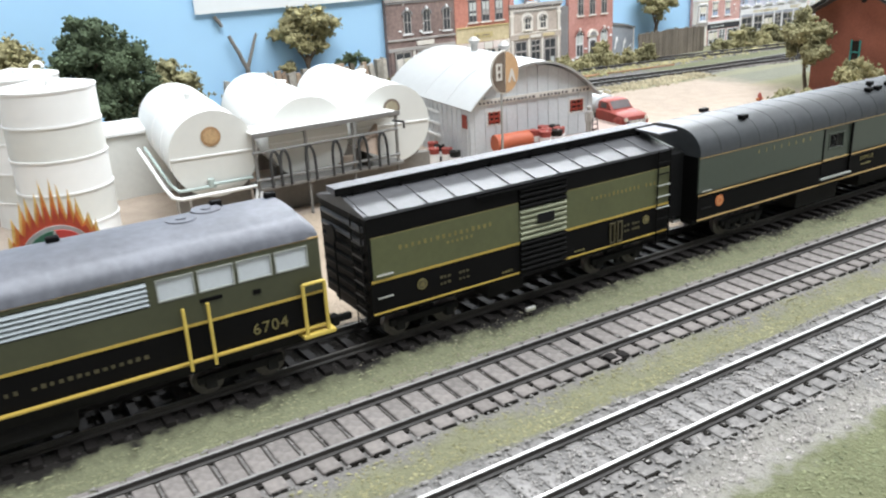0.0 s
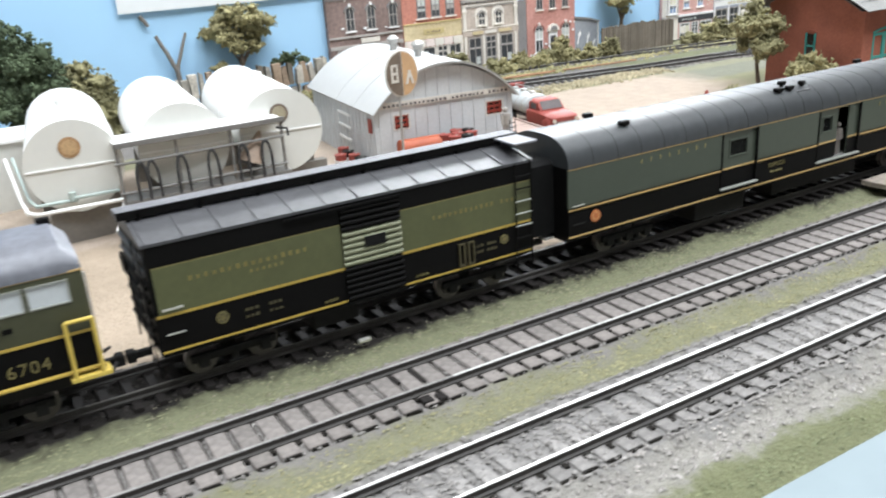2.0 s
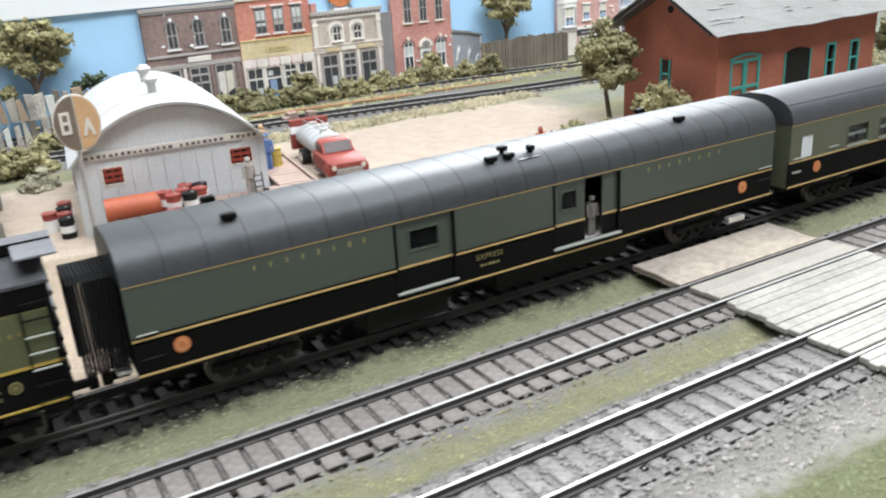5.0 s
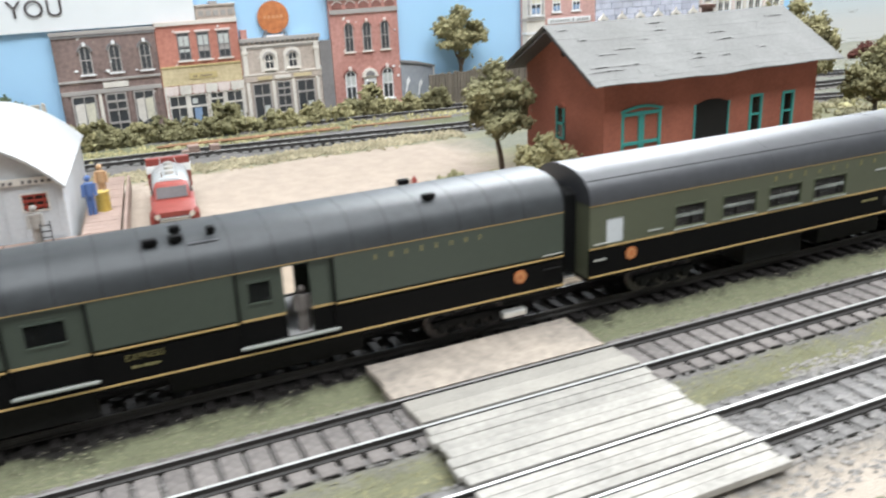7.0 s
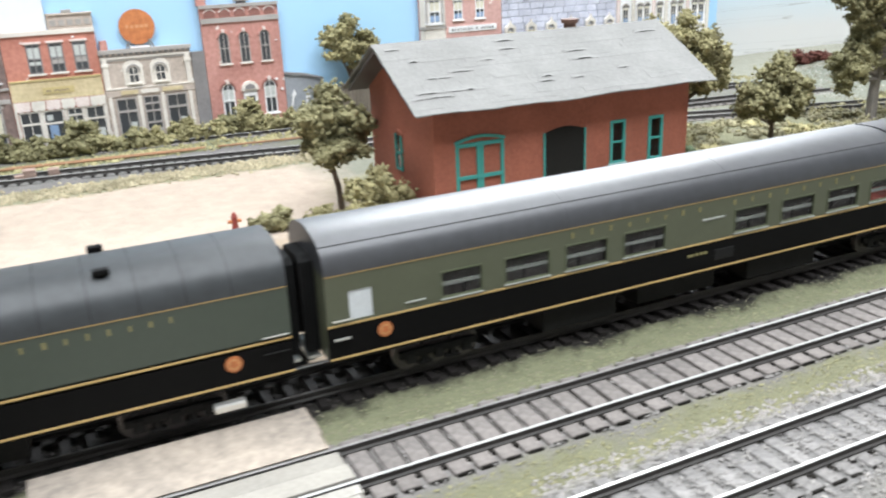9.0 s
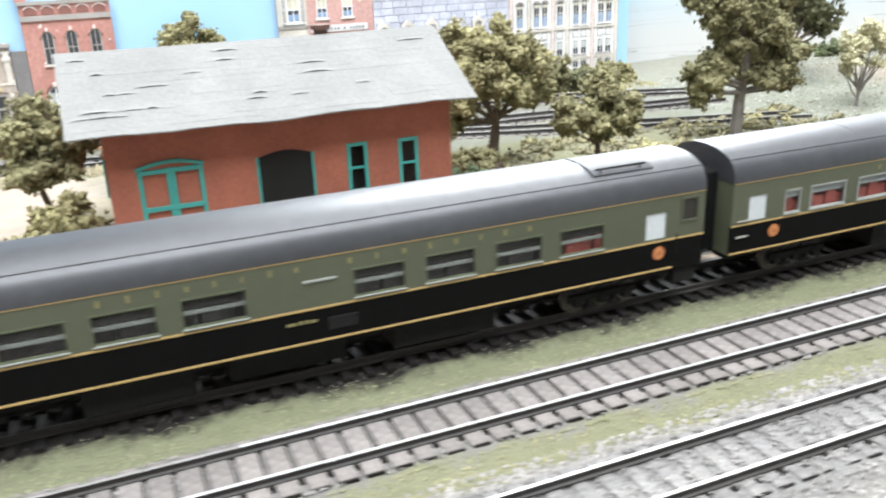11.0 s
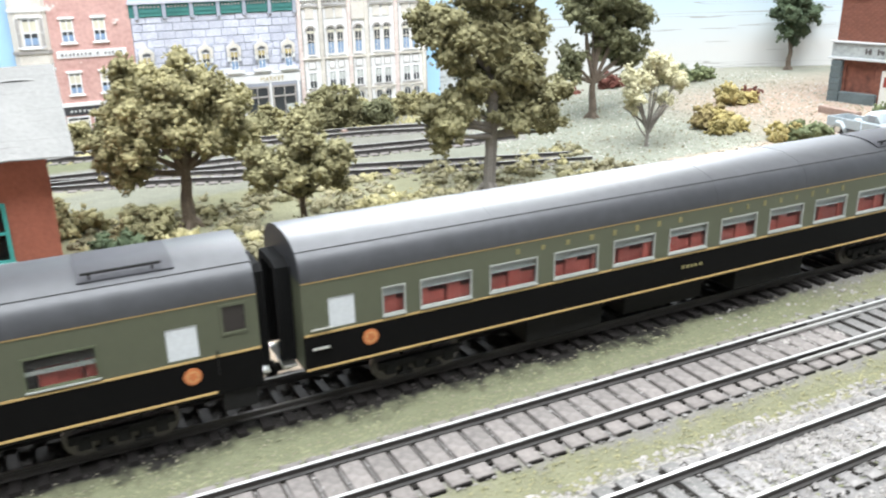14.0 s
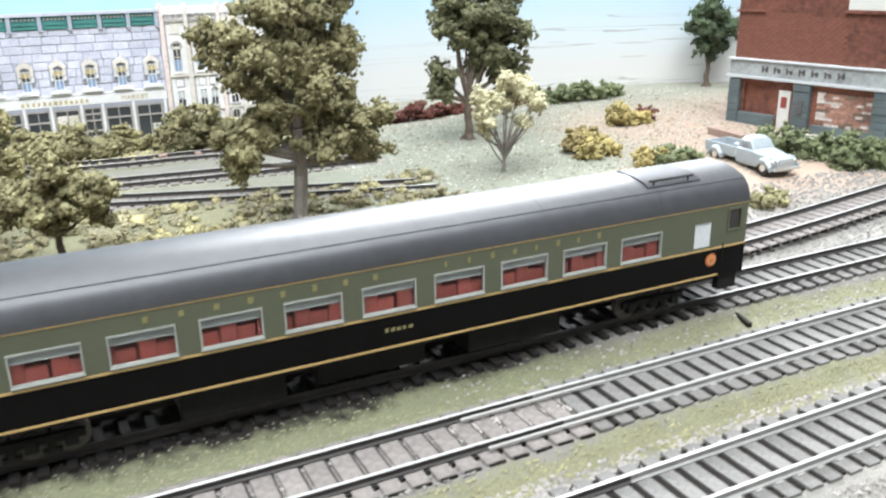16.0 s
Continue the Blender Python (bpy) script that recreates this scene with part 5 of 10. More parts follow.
# ---- locomotive ----
def locomotive():
    x0, x1 = -0.118, 0.0915
    c = thing("locomotive", ((x0 + x1) / 2, Y1, RT), "olive and black diesel locomotive with yellow handrails and grey roof", "locomotive", "carriages of the train")
    zt, zm, zb = 0.0502, 0.0327, 0.0222
    wins = [(0.0430 + k * 0.0114, 0.0430 + k * 0.0114 + 0.0102) for k in range(4)]
    for y0, y1 in ((YN, YN + 0.0008), (YF - 0.0008, YF)):
        bm = B()
        holed(bm, x0, x1, zm, zt, y0, y1, [(a, b, 0.0420, 0.0483) for a, b in wins] + [(-0.06, 0.0405, 0.0413, 0.0488)])
        part("side_panel", bm, M["green_loco"], c)
        bm = B()
        box(bm, x0, x1, y0 + 0.00005, y1 - 0.00005, zb, zm)
        part("lower_panel", bm, M["black"], c)
    for k in range(5):
        z = 0.0417 + k * 0.0014
        bm = B()
        prism(bm, [(YN + 0.0002, z), (YN - 0.0003, z + 0.0001), (YN + 0.0004, z + 0.0011), (YN + 0.0009, z + 0.0010)], -0.06, 0.0405, "x")
        part("louvre", bm, M["louvre"], c)
    bm = B()
    box(bm, -0.06, 0.0405, YN + 0.0012, YN + 0.0016, 0.0410, 0.049)
    part("grille_back", bm, M["black"], c)
    for a, b in wins:
        w = window_frame(c, a, b, 0.0420, 0.0483, M["frame_metal"], 0.0004)
        pane(w, a, b, 0.0420, 0.0483, YN + 0.0003, M["frost_dim"])
    stripe(c, x0, x1, zm - 0.0003, zm + 0.0005, M["yellow_stripe"])
    stripe(c, x0, x1, zt - 0.0002, zt + 0.0003, M["gold"])
    bm = B()
    box(bm, x0, x1 + 0.001, YN - 0.0012, YN + 0.0006, zb - 0.0008, zb, 0.0002)
    part("running_board", bm, M["yellow_stripe"], c)
    pts = []
    for i in range(19):
        a = math.pi * i / 18
        pts.append((Y1 - (HW + 0.0003) * math.copysign(abs(math.cos(a)) ** 0.8, math.cos(a)), zt + 0.0082 * math.sin(a) ** 0.8))
    bm = B()
    prism(bm, pts, x0, x1 - 0.004, "x")
    ring = [v for v in bm.verts if v.co.x > x1 - 0.005]
    ext = bmesh.ops.extrude_discrete_faces(bm, faces=[f for f in bm.faces if all(v in ring for v in f.verts)])
    for f in ext["faces"]:
        for v in f.verts:
            v.co = Vector((x1, Y1 + (v.co.y - Y1) * 0.97, zt + (v.co.z - zt) * 0.45))
    part("roof", bm, M["roof_loco"], c, smooth=True)
    bm = B()
    box(bm, x1 - 0.0012, x1 - 0.0002, YN + 0.0008, YF - 0.0008, zb, zt + 0.0015)
    part("end_wall", bm, M["sign_pale"], c, "pale dusty end wall with a door")
    bm = B()
    box(bm, x1 - 0.0001, x1 + 0.0005, Y1 - 0.0055, Y1 + 0.0055, zb + 0.001, zt - 0.002, 0.0002)
    part("end_door", bm, M["black"], c)
    for x, y, kind in ((0.057, 0.0015, "fan"), (0.066, 0.0065, "fan"), (0.0225, 0.006, "vent"), (0.070, 0.0095, "vent"), (0.0865, 0.0065, "vent"), (-0.02, 0.001, "fan")):
        bm = B()
        z = zt + 0.0079
        if kind == "fan":
            tube(bm, (x, Y1 + y, z - 0.0006), (x, Y1 + y, z + 0.0006), 0.0048, 0.0045, 24)
            tube(bm, (x, Y1 + y, z + 0.0006), (x, Y1 + y, z + 0.0009), 0.0016, 0.0016, 12)
            for k in range(6):
                a = k * math.pi / 3
                box(bm, x - 0.0002, x + 0.0002, Y1 + y - 0.0001, Y1 + y + 0.0001, z + 0.0006, z + 0.0007)
            part("roof_fan", bm, M["roof_loco"], c, smooth=True)
        else:
            box(bm, x - 0.0018, x + 0.0018, Y1 + y - 0.0012, Y1 + y + 0.0012, z - 0.0008, z + 0.0017, 0.0004)
            part("roof_vent", bm, M["black"], c)
    # yellow handrails
    for x in (0.0492, 0.0562):
        bm = B()
        pipe(bm, [(x - 0.0007, YN - 0.0022, 0.0200), (x - 0.0007, YN - 0.0022, 0.0392)], 0.00052)
        part("grab_post", bm, M["yellow"], c)
    bm = B()
    pipe(bm, [(0.0842, YN - 0.0018, 0.0205), (0.0842, YN - 0.0018, 0.0368), (0.0912, YN - 0.0018, 0.0368), (0.0912, YN - 0.0018, 0.0205)], 0.0006)
    part("end_handrail", bm, M["yellow"], c)
    bm = B()
    box(bm, 0.0828, 0.0935, YN - 0.0024, YN + 0.003, 0.0192, 0.0205, 0.0002)
    part("step", bm, M["yellow"], c)
    bm = B()
    box(bm, 0.054, 0.0605, YN - 0.0004, YN + 0.0002, 0.0388, 0.0399, 0.0001)
    box(bm, 0.0695, 0.072, YN - 0.0004, YN + 0.0002, 0.0372, 0.0386, 0.0001)
    part("side_vent", bm, M["black"], c)
    words("6704", 0.0050, M["gold_faint"], c, 0.0735, YN - 0.00025, 0.0246, space=1.15)
    bars(c, 0.001, 0.0385, 0.0272, 0.0012, 17, M["gold_worn"], fill=0.5, seed=50)
    bm = B()
    box(bm, x0 + 0.002, x1 - 0.002, Y1 - 0.0145, Y1 + 0.0145, 0.0165, zb - 0.001, 0.0003)
    part("underframe", bm, M["truck_black"], c)
    bm = B()
    box(bm, -0.045, 0.018, Y1 - 0.0135, Y1 + 0.0135, 0.0095, 0.0165, 0.002)
    part("fuel_tank", bm, M["truck_black"], c)
    bogie(c, x1 - 0.027, 2)
    bogie(c, x0 + 0.03, 2)
    coupler(c, x1, 1)
    bm = B()
    pipe(bm, [(x1 + 0.0005, Y1 + 0.006, 0.0185), (x1 + 0.003, Y1 + 0.006, 0.0150), (x1 + 0.005, Y1 + 0.005, 0.0165)], 0.0005)
    pipe(bm, [(x1 + 0.0005, Y1 - 0.007, 0.0185), (x1 + 0.003, Y1 - 0.007, 0.0140), (x1 + 0.005, Y1 - 0.006, 0.0160)], 0.0005)
    part("air_hose", bm, M["hose"], c)
    for y in (Y1 - 0.0075, Y1 + 0.0075):
        bm = B()
        pipe(bm, [(x1 + 0.0012, y, 0.021), (x1 + 0.0012, y, 0.046)], 0.0003)
        part("grab_rail", bm, M["chrome"], c)


locomotive()


# ---- town fronts: printed card fronts standing before the backdrop ----
YB = 0.6785
CARD = {}


def card(name, col, rough=0.8, **k):
    if name not in CARD:
        CARD[name] = mat("card_" + name, tuple(min(0.84, c * 1.12) for c in col), rough, 0, k.pop("var", 0.16), k.pop("scale", 200), k.pop("bump", 0.15), **k)
    return CARD[name]


card("brown", (0.155, 0.112, 0.105), stain=0.45, col2=(0.30, 0.215, 0.19), peel=0.5, scale=90)
card("red", (0.43, 0.155, 0.11), stain=0.3, col2=(0.56, 0.25, 0.19), peel=0.4, scale=90)
card("yellow", (0.52, 0.42, 0.24), stain=0.35, col2=(0.66, 0.56, 0.36), scale=90)
card("beige", (0.40, 0.335, 0.285), stain=0.35, col2=(0.56, 0.48, 0.42), peel=0.4, scale=90)
card("rose", (0.43, 0.19, 0.155), stain=0.3, col2=(0.56, 0.30, 0.26), peel=0.6, scale=90)
card("rose_dark", (0.26, 0.12, 0.10), stain=0.3)
card("cream", (0.68, 0.64, 0.58), stain=0.3)
card("white", (0.78, 0.77, 0.75), stain=0.2)
card("pink", (0.54, 0.30, 0.27), stain=0.25, col2=(0.66, 0.42, 0.38), peel=0.5, scale=90)
card("blue_stone", (0.50, 0.52, 0.62), stain=0.2, rnd=0.16, col2=(0.66, 0.67, 0.76))
card("blush", (0.70, 0.55, 0.51), stain=0.2, col2=(0.80, 0.72, 0.68))
card("slate", (0.36, 0.38, 0.45), stain=0.2)
card("teal", (0.055, 0.20, 0.19), stain=0.4)
card("teal_light", (0.065, 0.23, 0.21), stain=0.2)
card("grey", (0.22, 0.21, 0.21), stain=0.2)
card("stone_grey", (0.38, 0.355, 0.335), stain=0.3)
card("dark", (0.05, 0.05, 0.055))
card("pane", (0.050, 0.055, 0.060), 0.3)
card("pane_blue", (0.24, 0.34, 0.50), 0.3)
card("pane_pale", (0.50, 0.52, 0.50), 0.4)
card("blind", (0.62, 0.59, 0.48), stain=0.2)
card("ochre", (0.50, 0.41, 0.20), stain=0.2)


def front_window(b, cx, w, z0, z1, trim, glass, arch=False, hood=None, y=None, key=None, sill=None, tones=None):
    """A sash window in shallow relief: frame, toned panes, bars, sill and hood."""
    y = (YB - 0.0052) if y is None else y
    a, c = cx - w / 2, cx + w / 2
    t = w * 0.11

    def outline(x0, x1, zb, zt):
        r = (x1 - x0) / 2
        if not arch:
            return [(x0, zb), (x1, zb), (x1, zt), (x0, zt)]
        return [(x0, zb), (x1, zb)] + [(cx + r * math.cos(k * math.pi / 8), zt - r + r * math.sin(k * math.pi / 8)) for k in range(9)]
    f = part("window", prism(B(), outline(a, c, z0, z1), y - 0.0003, y + 0.0004), trim, b)
    part("pane", prism(B(), outline(a + t, c - t, z0 + t, z1 - t), y - 0.00045, y - 0.0002), glass, f)
    h = z1 - z0 - 2 * t
    for f0, f1, m in tones or ():
        top = min(z0 + t + h * f1, z1 - (w / 2 if arch else t))
        part("pane", box(B(), a + t, c - t, y - 0.00052, y - 0.00044, z0 + t + h * f0, top), m, f)
    bm = B()
    box(bm, cx - t * 0.35, cx + t * 0.35, y - 0.0007, y - 0.0004, z0 + t, z1 - t)
    part("glazing_bar", bm, trim, f)
    part("meeting_rail", box(B(), a + t, c - t, y - 0.00078, y - 0.0004, (z0 + z1) / 2 - t * 0.45, (z0 + z1) / 2 + t * 0.45), trim, f)
    part("sill", box(B(), a - t * 1.5, c + t * 1.5, y - 0.0013, y + 0.0002, z0 - t * 1.2, z0, 0.0001), sill or trim, f)
    if hood:
        bm = B()
        if arch:
            r0, r1 = w / 2 + t * 0.1, w / 2 + t * 1.5
            arc_o = [(cx + r1 * math.cos(k * math.pi / 8), z1 - w / 2 + r1 * math.sin(k * math.pi / 8)) for k in range(9)]
            arc_i = [(cx + r0 * math.cos(k * math.pi / 8), z1 - w / 2 + r0 * math.sin(k * math.pi / 8)) for k in range(8, -1, -1)]
            prism(bm, arc_o + arc_i, y - 0.0011, y + 0.0002)
        else:
            box(bm, a - t * 1.2, c + t * 1.2, y - 0.0011, y + 0.0002, z1, z1 + t * 1.5, 0.0001)
        hd = part("hood", bm, hood, f)
        if key:
            part("keystone", prism(B(), [(cx - t * 1.0, z1 - t * 0.2), (cx + t * 1.0, z1 - t * 0.2), (cx + t * 1.5, z1 + t * 2.4), (cx, z1 + t * 3.2), (cx - t * 1.5, z1 + t * 2.4)], y - 0.0015, y - 0.0003), key, hd)
    return f


def band(b, x0, x1, z0, z1, material, name="cornice", out=0.0012, dentils=0, y=None, dentil_mat=None):
    y = (YB - 0.005) if y is None else y
    bm = B()
    box(bm, x0, x1, y - out, y + 0.0005, z0, z1, 0.0001)
    p = part(name, bm, material, b)
    if dentils:
        w = (x1 - x0) / dentils
        for k in range(dentils):
            bm = B()
            box(bm, x0 + (k + 0.25) * w, x0 + (k + 0.75) * w, y - out * 0.8, y + 0.0005, z0 - (z1 - z0) * 0.5, z0)
            part("dentil", bm, dentil_mat or material, p)
    return p


def bay(b, x0, x1, z0, z1, kind, frame):
    """One bay of a shop floor: dark glass in a frame, with blinds, a glazed door or a transom."""
    y = YB - 0.005
    w, h = x1 - x0, z1 - z0
    t = min(w, h) * 0.07
    s = part("shop_door" if "door" in kind else "shop_window", box(B(), x0, x1, y - 0.0004, y + 0.0003, z0, z1), CARD["pane"], b)
    part("frame", holed(B(), x0, x1, z0, z1, y - 0.0009, y - 0.0003, [(x0 + t, x1 - t, z0 + t, z1 - t)]), frame, s)
    if kind == "blinds":
        for k in range(2):
            a = x0 + t + (w - 2 * t) * (0.04 + 0.5 * k)
            part("blind", prism(B(), [(a, z1 - h * 0.18), (a + w * 0.38, z1 - h * 0.16), (a + w * 0.37, z0 + h * (0.35 + 0.08 * k)), (a + w * 0.19, z0 + h * (0.30 + 0.1 * k)), (a, z0 + h * (0.42 - 0.06 * k))], y - 0.0007, y - 0.0004), CARD["blind"] if k else CARD["cream"], s)
        part("mullion", box(B(), x0 + w * 0.49, x0 + w * 0.53, y - 0.001, y - 0.0004, z0, z1), frame, s)
    elif kind == "door":
        part("lower_panel", box(B(), x0 + t, x1 - t, y - 0.0008, y - 0.0004, z0, z0 + h * 0.22), frame, s)
        for f in (0.34, 0.62, 0.8):
            part("door_rail", box(B(), x0 + t, x1 - t, y - 0.001, y - 0.0004, z0 + h * f, z0 + h * (f + 0.045)), frame, s)
        part("mullion", box(B(), x0 + w * 0.47, x0 + w * 0.53, y - 0.001, y - 0.0004, z0, z1 - t), frame, s)
    elif kind == "blue_door":
        part("door_leaf", box(B(), x0 + w * 0.2, x0 + w * 0.62, y - 0.0008, y - 0.0004, z0, z0 + h * 0.62), CARD["pane_blue"], s)
        part("transom", box(B(), x0 + t, x1 - t, y - 0.001, y - 0.0004, z0 + h * 0.64, z0 + h * 0.69), frame, s)
        part("transom_light", box(B(), x0 + w * 0.15, x0 + w * 0.45, y - 0.0008, y - 0.0004, z0 + h * 0.74, z0 + h * 0.88), CARD["pane_pale"], s)
    else:
        part("transom", box(B(), x0 + t, x1 - t, y - 0.001, y - 0.0004, z0 + h * 0.66, z0 + h * 0.71), frame, s)
        part("mullion", box(B(), x0 + w * 0.48, x0 + w * 0.52, y - 0.001, y - 0.0004, z0, z1 - t), frame, s)
        part("display_card", box(B(), x0 + w * 0.56, x0 + w * 0.86, y - 0.0007, y - 0.0004, z0 + h * 0.2, z0 + h * 0.42), CARD["pane_pale"], s)


def front(name, label, x0, x1, z0, z1, wall):
    b = thing(name, ((x0 + x1) / 2, YB - 0.0025, z0), label, "building front", "card town fronts")
    bm = B()
    box(bm, x0, x1, YB - 0.005, YB, z0, z1, 0.0002)
    part("wall", bm, wall, b)
    return b


def scraps(b, places, material, seed):
    """Torn white paper edges where the print has flaked off."""
    r = random.Random(seed)
    for x, z, w in places:
        n = 9
        pts = [(x + w * r.uniform(0.35, 1.0) * math.cos(2 * math.pi * k / n), z + w * 0.6 * r.uniform(0.3, 1.0) * math.sin(2 * math.pi * k / n)) for k in range(n)]
        part("flaked_patch", prism(B(), pts, YB - 0.0058, YB - 0.0048), material, b)


Z0 = 0.006
b = front("shop_front", "brown brick card shop front with three tall hooded windows", 0.3625, 0.4345, Z0, 0.0865, CARD["brown"])
for cx in (0.3838, 0.404, 0.4255):
    front_window(b, cx, 0.0082, 0.0560, 0.0765, CARD["stone_grey"], CARD["pane"], True, CARD["grey"], key=CARD["white"], sill=CARD["white"])
band(b, 0.3615, 0.4352, 0.0845, 0.0872, CARD["stone_grey"])
band(b, 0.3620, 0.4348, 0.0826, 0.0842, CARD["grey"], out=0.0008)
band(b, 0.3625, 0.4345, 0.0505, 0.0522, CARD["stone_grey"])
band(b, 0.3925, 0.4105, 0.0452, 0.0492, CARD["cream"], "sign_board", 0.0014)
band(b, 0.3630, 0.4340, 0.0415, 0.0445, CARD["stone_grey"])
for x0, x1, kind in ((0.3690, 0.3860, "blinds"), (0.3925, 0.4075, "door"), (0.4125, 0.4275, "blinds")):
    bay(b, x0, x1, Z0, 0.0410, kind, CARD["stone_grey"])
for x in (0.3655, 0.3890, 0.4100, 0.4315):
    part("pillar", box(B(), x - 0.0012, x + 0.0012, YB - 0.0060, YB - 0.0046, Z0, 0.0412, 0.0001), CARD["cream"] if x == 0.3890 else CARD["brown"], b)
scraps(b, ((0.3975, 0.0575, 0.0030), (0.4005, 0.0640, 0.0016), (0.376, 0.059, 0.0018), (0.418, 0.0565, 0.0016)), CARD["white"], 1)

b = front("shop_front", "red brick card shop front with a yellow fascia", 0.4347, 0.4965, Z0, 0.0885, CARD["red"])
for k, cx in enumerate((0.4545, 0.4692, 0.4848)):
    front_window(b, cx, 0.0092, 0.0600, 0.0805, CARD["grey"], CARD["pane"], False, CARD["blush"], sill=CARD["cream"], tones=((0.50 - 0.06 * (k == 1), 0.92, CARD["pane_pale"]), (0.27, 0.40 + 0.05 * k, CARD["stone_grey"] if k else CARD["pane_pale"])))
band(b, 0.4347, 0.4965, 0.0862, 0.0892, CARD["cream"])
p = part("parapet", box(box(B(), 0.4665, 0.4965, YB - 0.004, YB, 0.0886, 0.0985, 0.0003), 0.4665, 0.4970, YB - 0.005, YB, 0.0985, 0.1000, 0.0003), CARD["beige"], b)
for k in range(5):
    part("parapet_panel", box(B(), 0.4685 + k * 0.0056, 0.4722 + k * 0.0056, YB - 0.0046, YB - 0.0038, 0.0915, 0.0955, 0.0001), CARD["stone_grey"], p)
part("parapet_cap", box(B(), 0.477, 0.4835, YB - 0.005, YB, 0.1002, 0.1022, 0.0003), CARD["stone_grey"], p)
band(b, 0.4352, 0.496, 0.0415, 0.0550, CARD["yellow"], "fascia", 0.0006)
band(b, 0.4352, 0.496, 0.0550, 0.0562, CARD["ochre"])
band(b, 0.4555, 0.4765, 0.0455, 0.0500, CARD["ochre"], "sign_board", 0.001)
bars(b, 0.458, 0.473, 0.0478, 0.0015, 9, CARD["brown"], y=YB - 0.006, seed=3)
for x0, x1, kind in ((0.4375, 0.4510, "window"), (0.4530, 0.4665, "blue_door"), (0.4690, 0.4795, "door"), (0.4815, 0.4945, "window")):
    bay(b, x0, x1, Z0, 0.0340, kind, CARD["cream"])
for k in range(6):
    x = 0.4368 + k * 0.0098
    part("awning", prism(B(), [(x, 0.0412), (x + 0.0092, 0.0412), (x + 0.0092, 0.0355), (x + 0.0070, 0.0338), (x + 0.0046, 0.0350), (x + 0.0022, 0.0336), (x, 0.0352)], YB - 0.0066, YB - 0.0058), CARD["cream"] if k % 2 else CARD["blush"], b)
for x in (0.4360, 0.4520, 0.4678, 0.4805, 0.4955):
    part("pillar", box(B(), x - 0.0009, x + 0.0009, YB - 0.0060, YB - 0.0046, Z0, 0.0412, 0.0001), CARD["cream"], b)
scraps(b, ((0.478, 0.0385, 0.0035), (0.489, 0.0380, 0.0030), (0.4385, 0.0105, 0.0030), (0.4815, 0.0835, 0.0016)), CARD["white"], 2)

b = front("shop_front", "beige stone card shop front with two arched windows", 0.4967, 0.5608, Z0, 0.0720, CARD["beige"])
for cx in (0.5185, 0.5375):
    part("surround", prism(B(), [(cx - 0.0070, 0.0455), (cx + 0.0070, 0.0455), (cx + 0.0070, 0.0600), (cx + 0.0045, 0.0630), (cx, 0.0642), (cx - 0.0045, 0.0630), (cx - 0.0070, 0.0600)], YB - 0.0054, YB - 0.0046), CARD["cream"], b)
    front_window(b, cx, 0.0076, 0.0475, 0.0600, CARD["cream"], CARD["pane"], True, CARD["stone_grey"], y=YB - 0.0058)
band(b, 0.4960, 0.5618, 0.0694, 0.0722, CARD["stone_grey"], dentils=16, out=0.002, dentil_mat=CARD["grey"])
band(b, 0.4967, 0.5608, 0.0655, 0.0668, CARD["cream"])
band(b, 0.4967, 0.5608, 0.0640, 0.0650, CARD["stone_grey"], out=0.0007)
band(b, 0.4967, 0.5608, 0.0385, 0.0435, CARD["beige"], "fascia", 0.0008)
band(b, 0.4967, 0.5608, 0.0436, 0.0446, CARD["cream"], out=0.0012)
for x0, x1, m in ((0.5075, 0.5195, "yellow"), (0.5215, 0.5345, "cream"), (0.5370, 0.5520, "yellow")):
    part("sign_board", box(B(), x0, x1, YB - 0.0063, YB - 0.0057, 0.0396, 0.0424), CARD[m], b)
for x in (0.4995, 0.5578):
    bm = B()
    box(bm, x - 0.0018, x + 0.0018, YB - 0.0062, YB - 0.0045, 0.0445, 0.0655, 0.0002)
    box(bm, x - 0.0026, x + 0.0026, YB - 0.0066, YB - 0.0045, 0.0600, 0.0625, 0.0003)
    part("pilaster", bm, CARD["cream"], b)
for x0, x1, kind in ((0.5030, 0.5175, "window"), (0.5225, 0.5340, "door"), (0.5390, 0.5540, "window")):
    bay(b, x0, x1, Z0, 0.0370, kind, CARD["stone_grey"])
for x in (0.4995, 0.5200, 0.5365, 0.5570):
    part("pillar", box(B(), x - 0.0013, x + 0.0013, YB - 0.0062, YB - 0.0046, Z0, 0.0383, 0.0001), CARD["cream"], b)
bm = B()
box(bm, 0.4985, 0.5035, YB - 0.004, YB, 0.0722, 0.0790, 0.0002)
part("chimney", bm, CARD["rose"], b)
scraps(b, ((0.5595, 0.046, 0.0022), (0.5590, 0.060, 0.0016), (0.551, 0.0692, 0.0016)), CARD["white"], 3)

s = thing("round_sign", (0.526, YB - 0.003, 0.0722), "round orange roof sign on two short struts", "sign")
bm = B()
disc(bm, 0.526, 0.0870, YB - 0.002, 0.0126, 0.001, 32)
part("sign_disc", bm, mat("sign_orange", (0.54, 0.155, 0.05), 0.6, 0, 0.3, 60, stain=0.3, col2=(0.62, 0.24, 0.09)), s)
bars(s, 0.5178, 0.5342, 0.0878, 0.0028, 5, mat("sign_peach", (0.68, 0.34, 0.17), 0.6), y=YB - 0.0029, fill=0.7, seed=31)
bm = B()
box(bm, 0.5185, 0.5340, YB - 0.003, YB - 0.001, 0.0722, 0.0736)
part("sign_base", bm, CARD["white"], s)
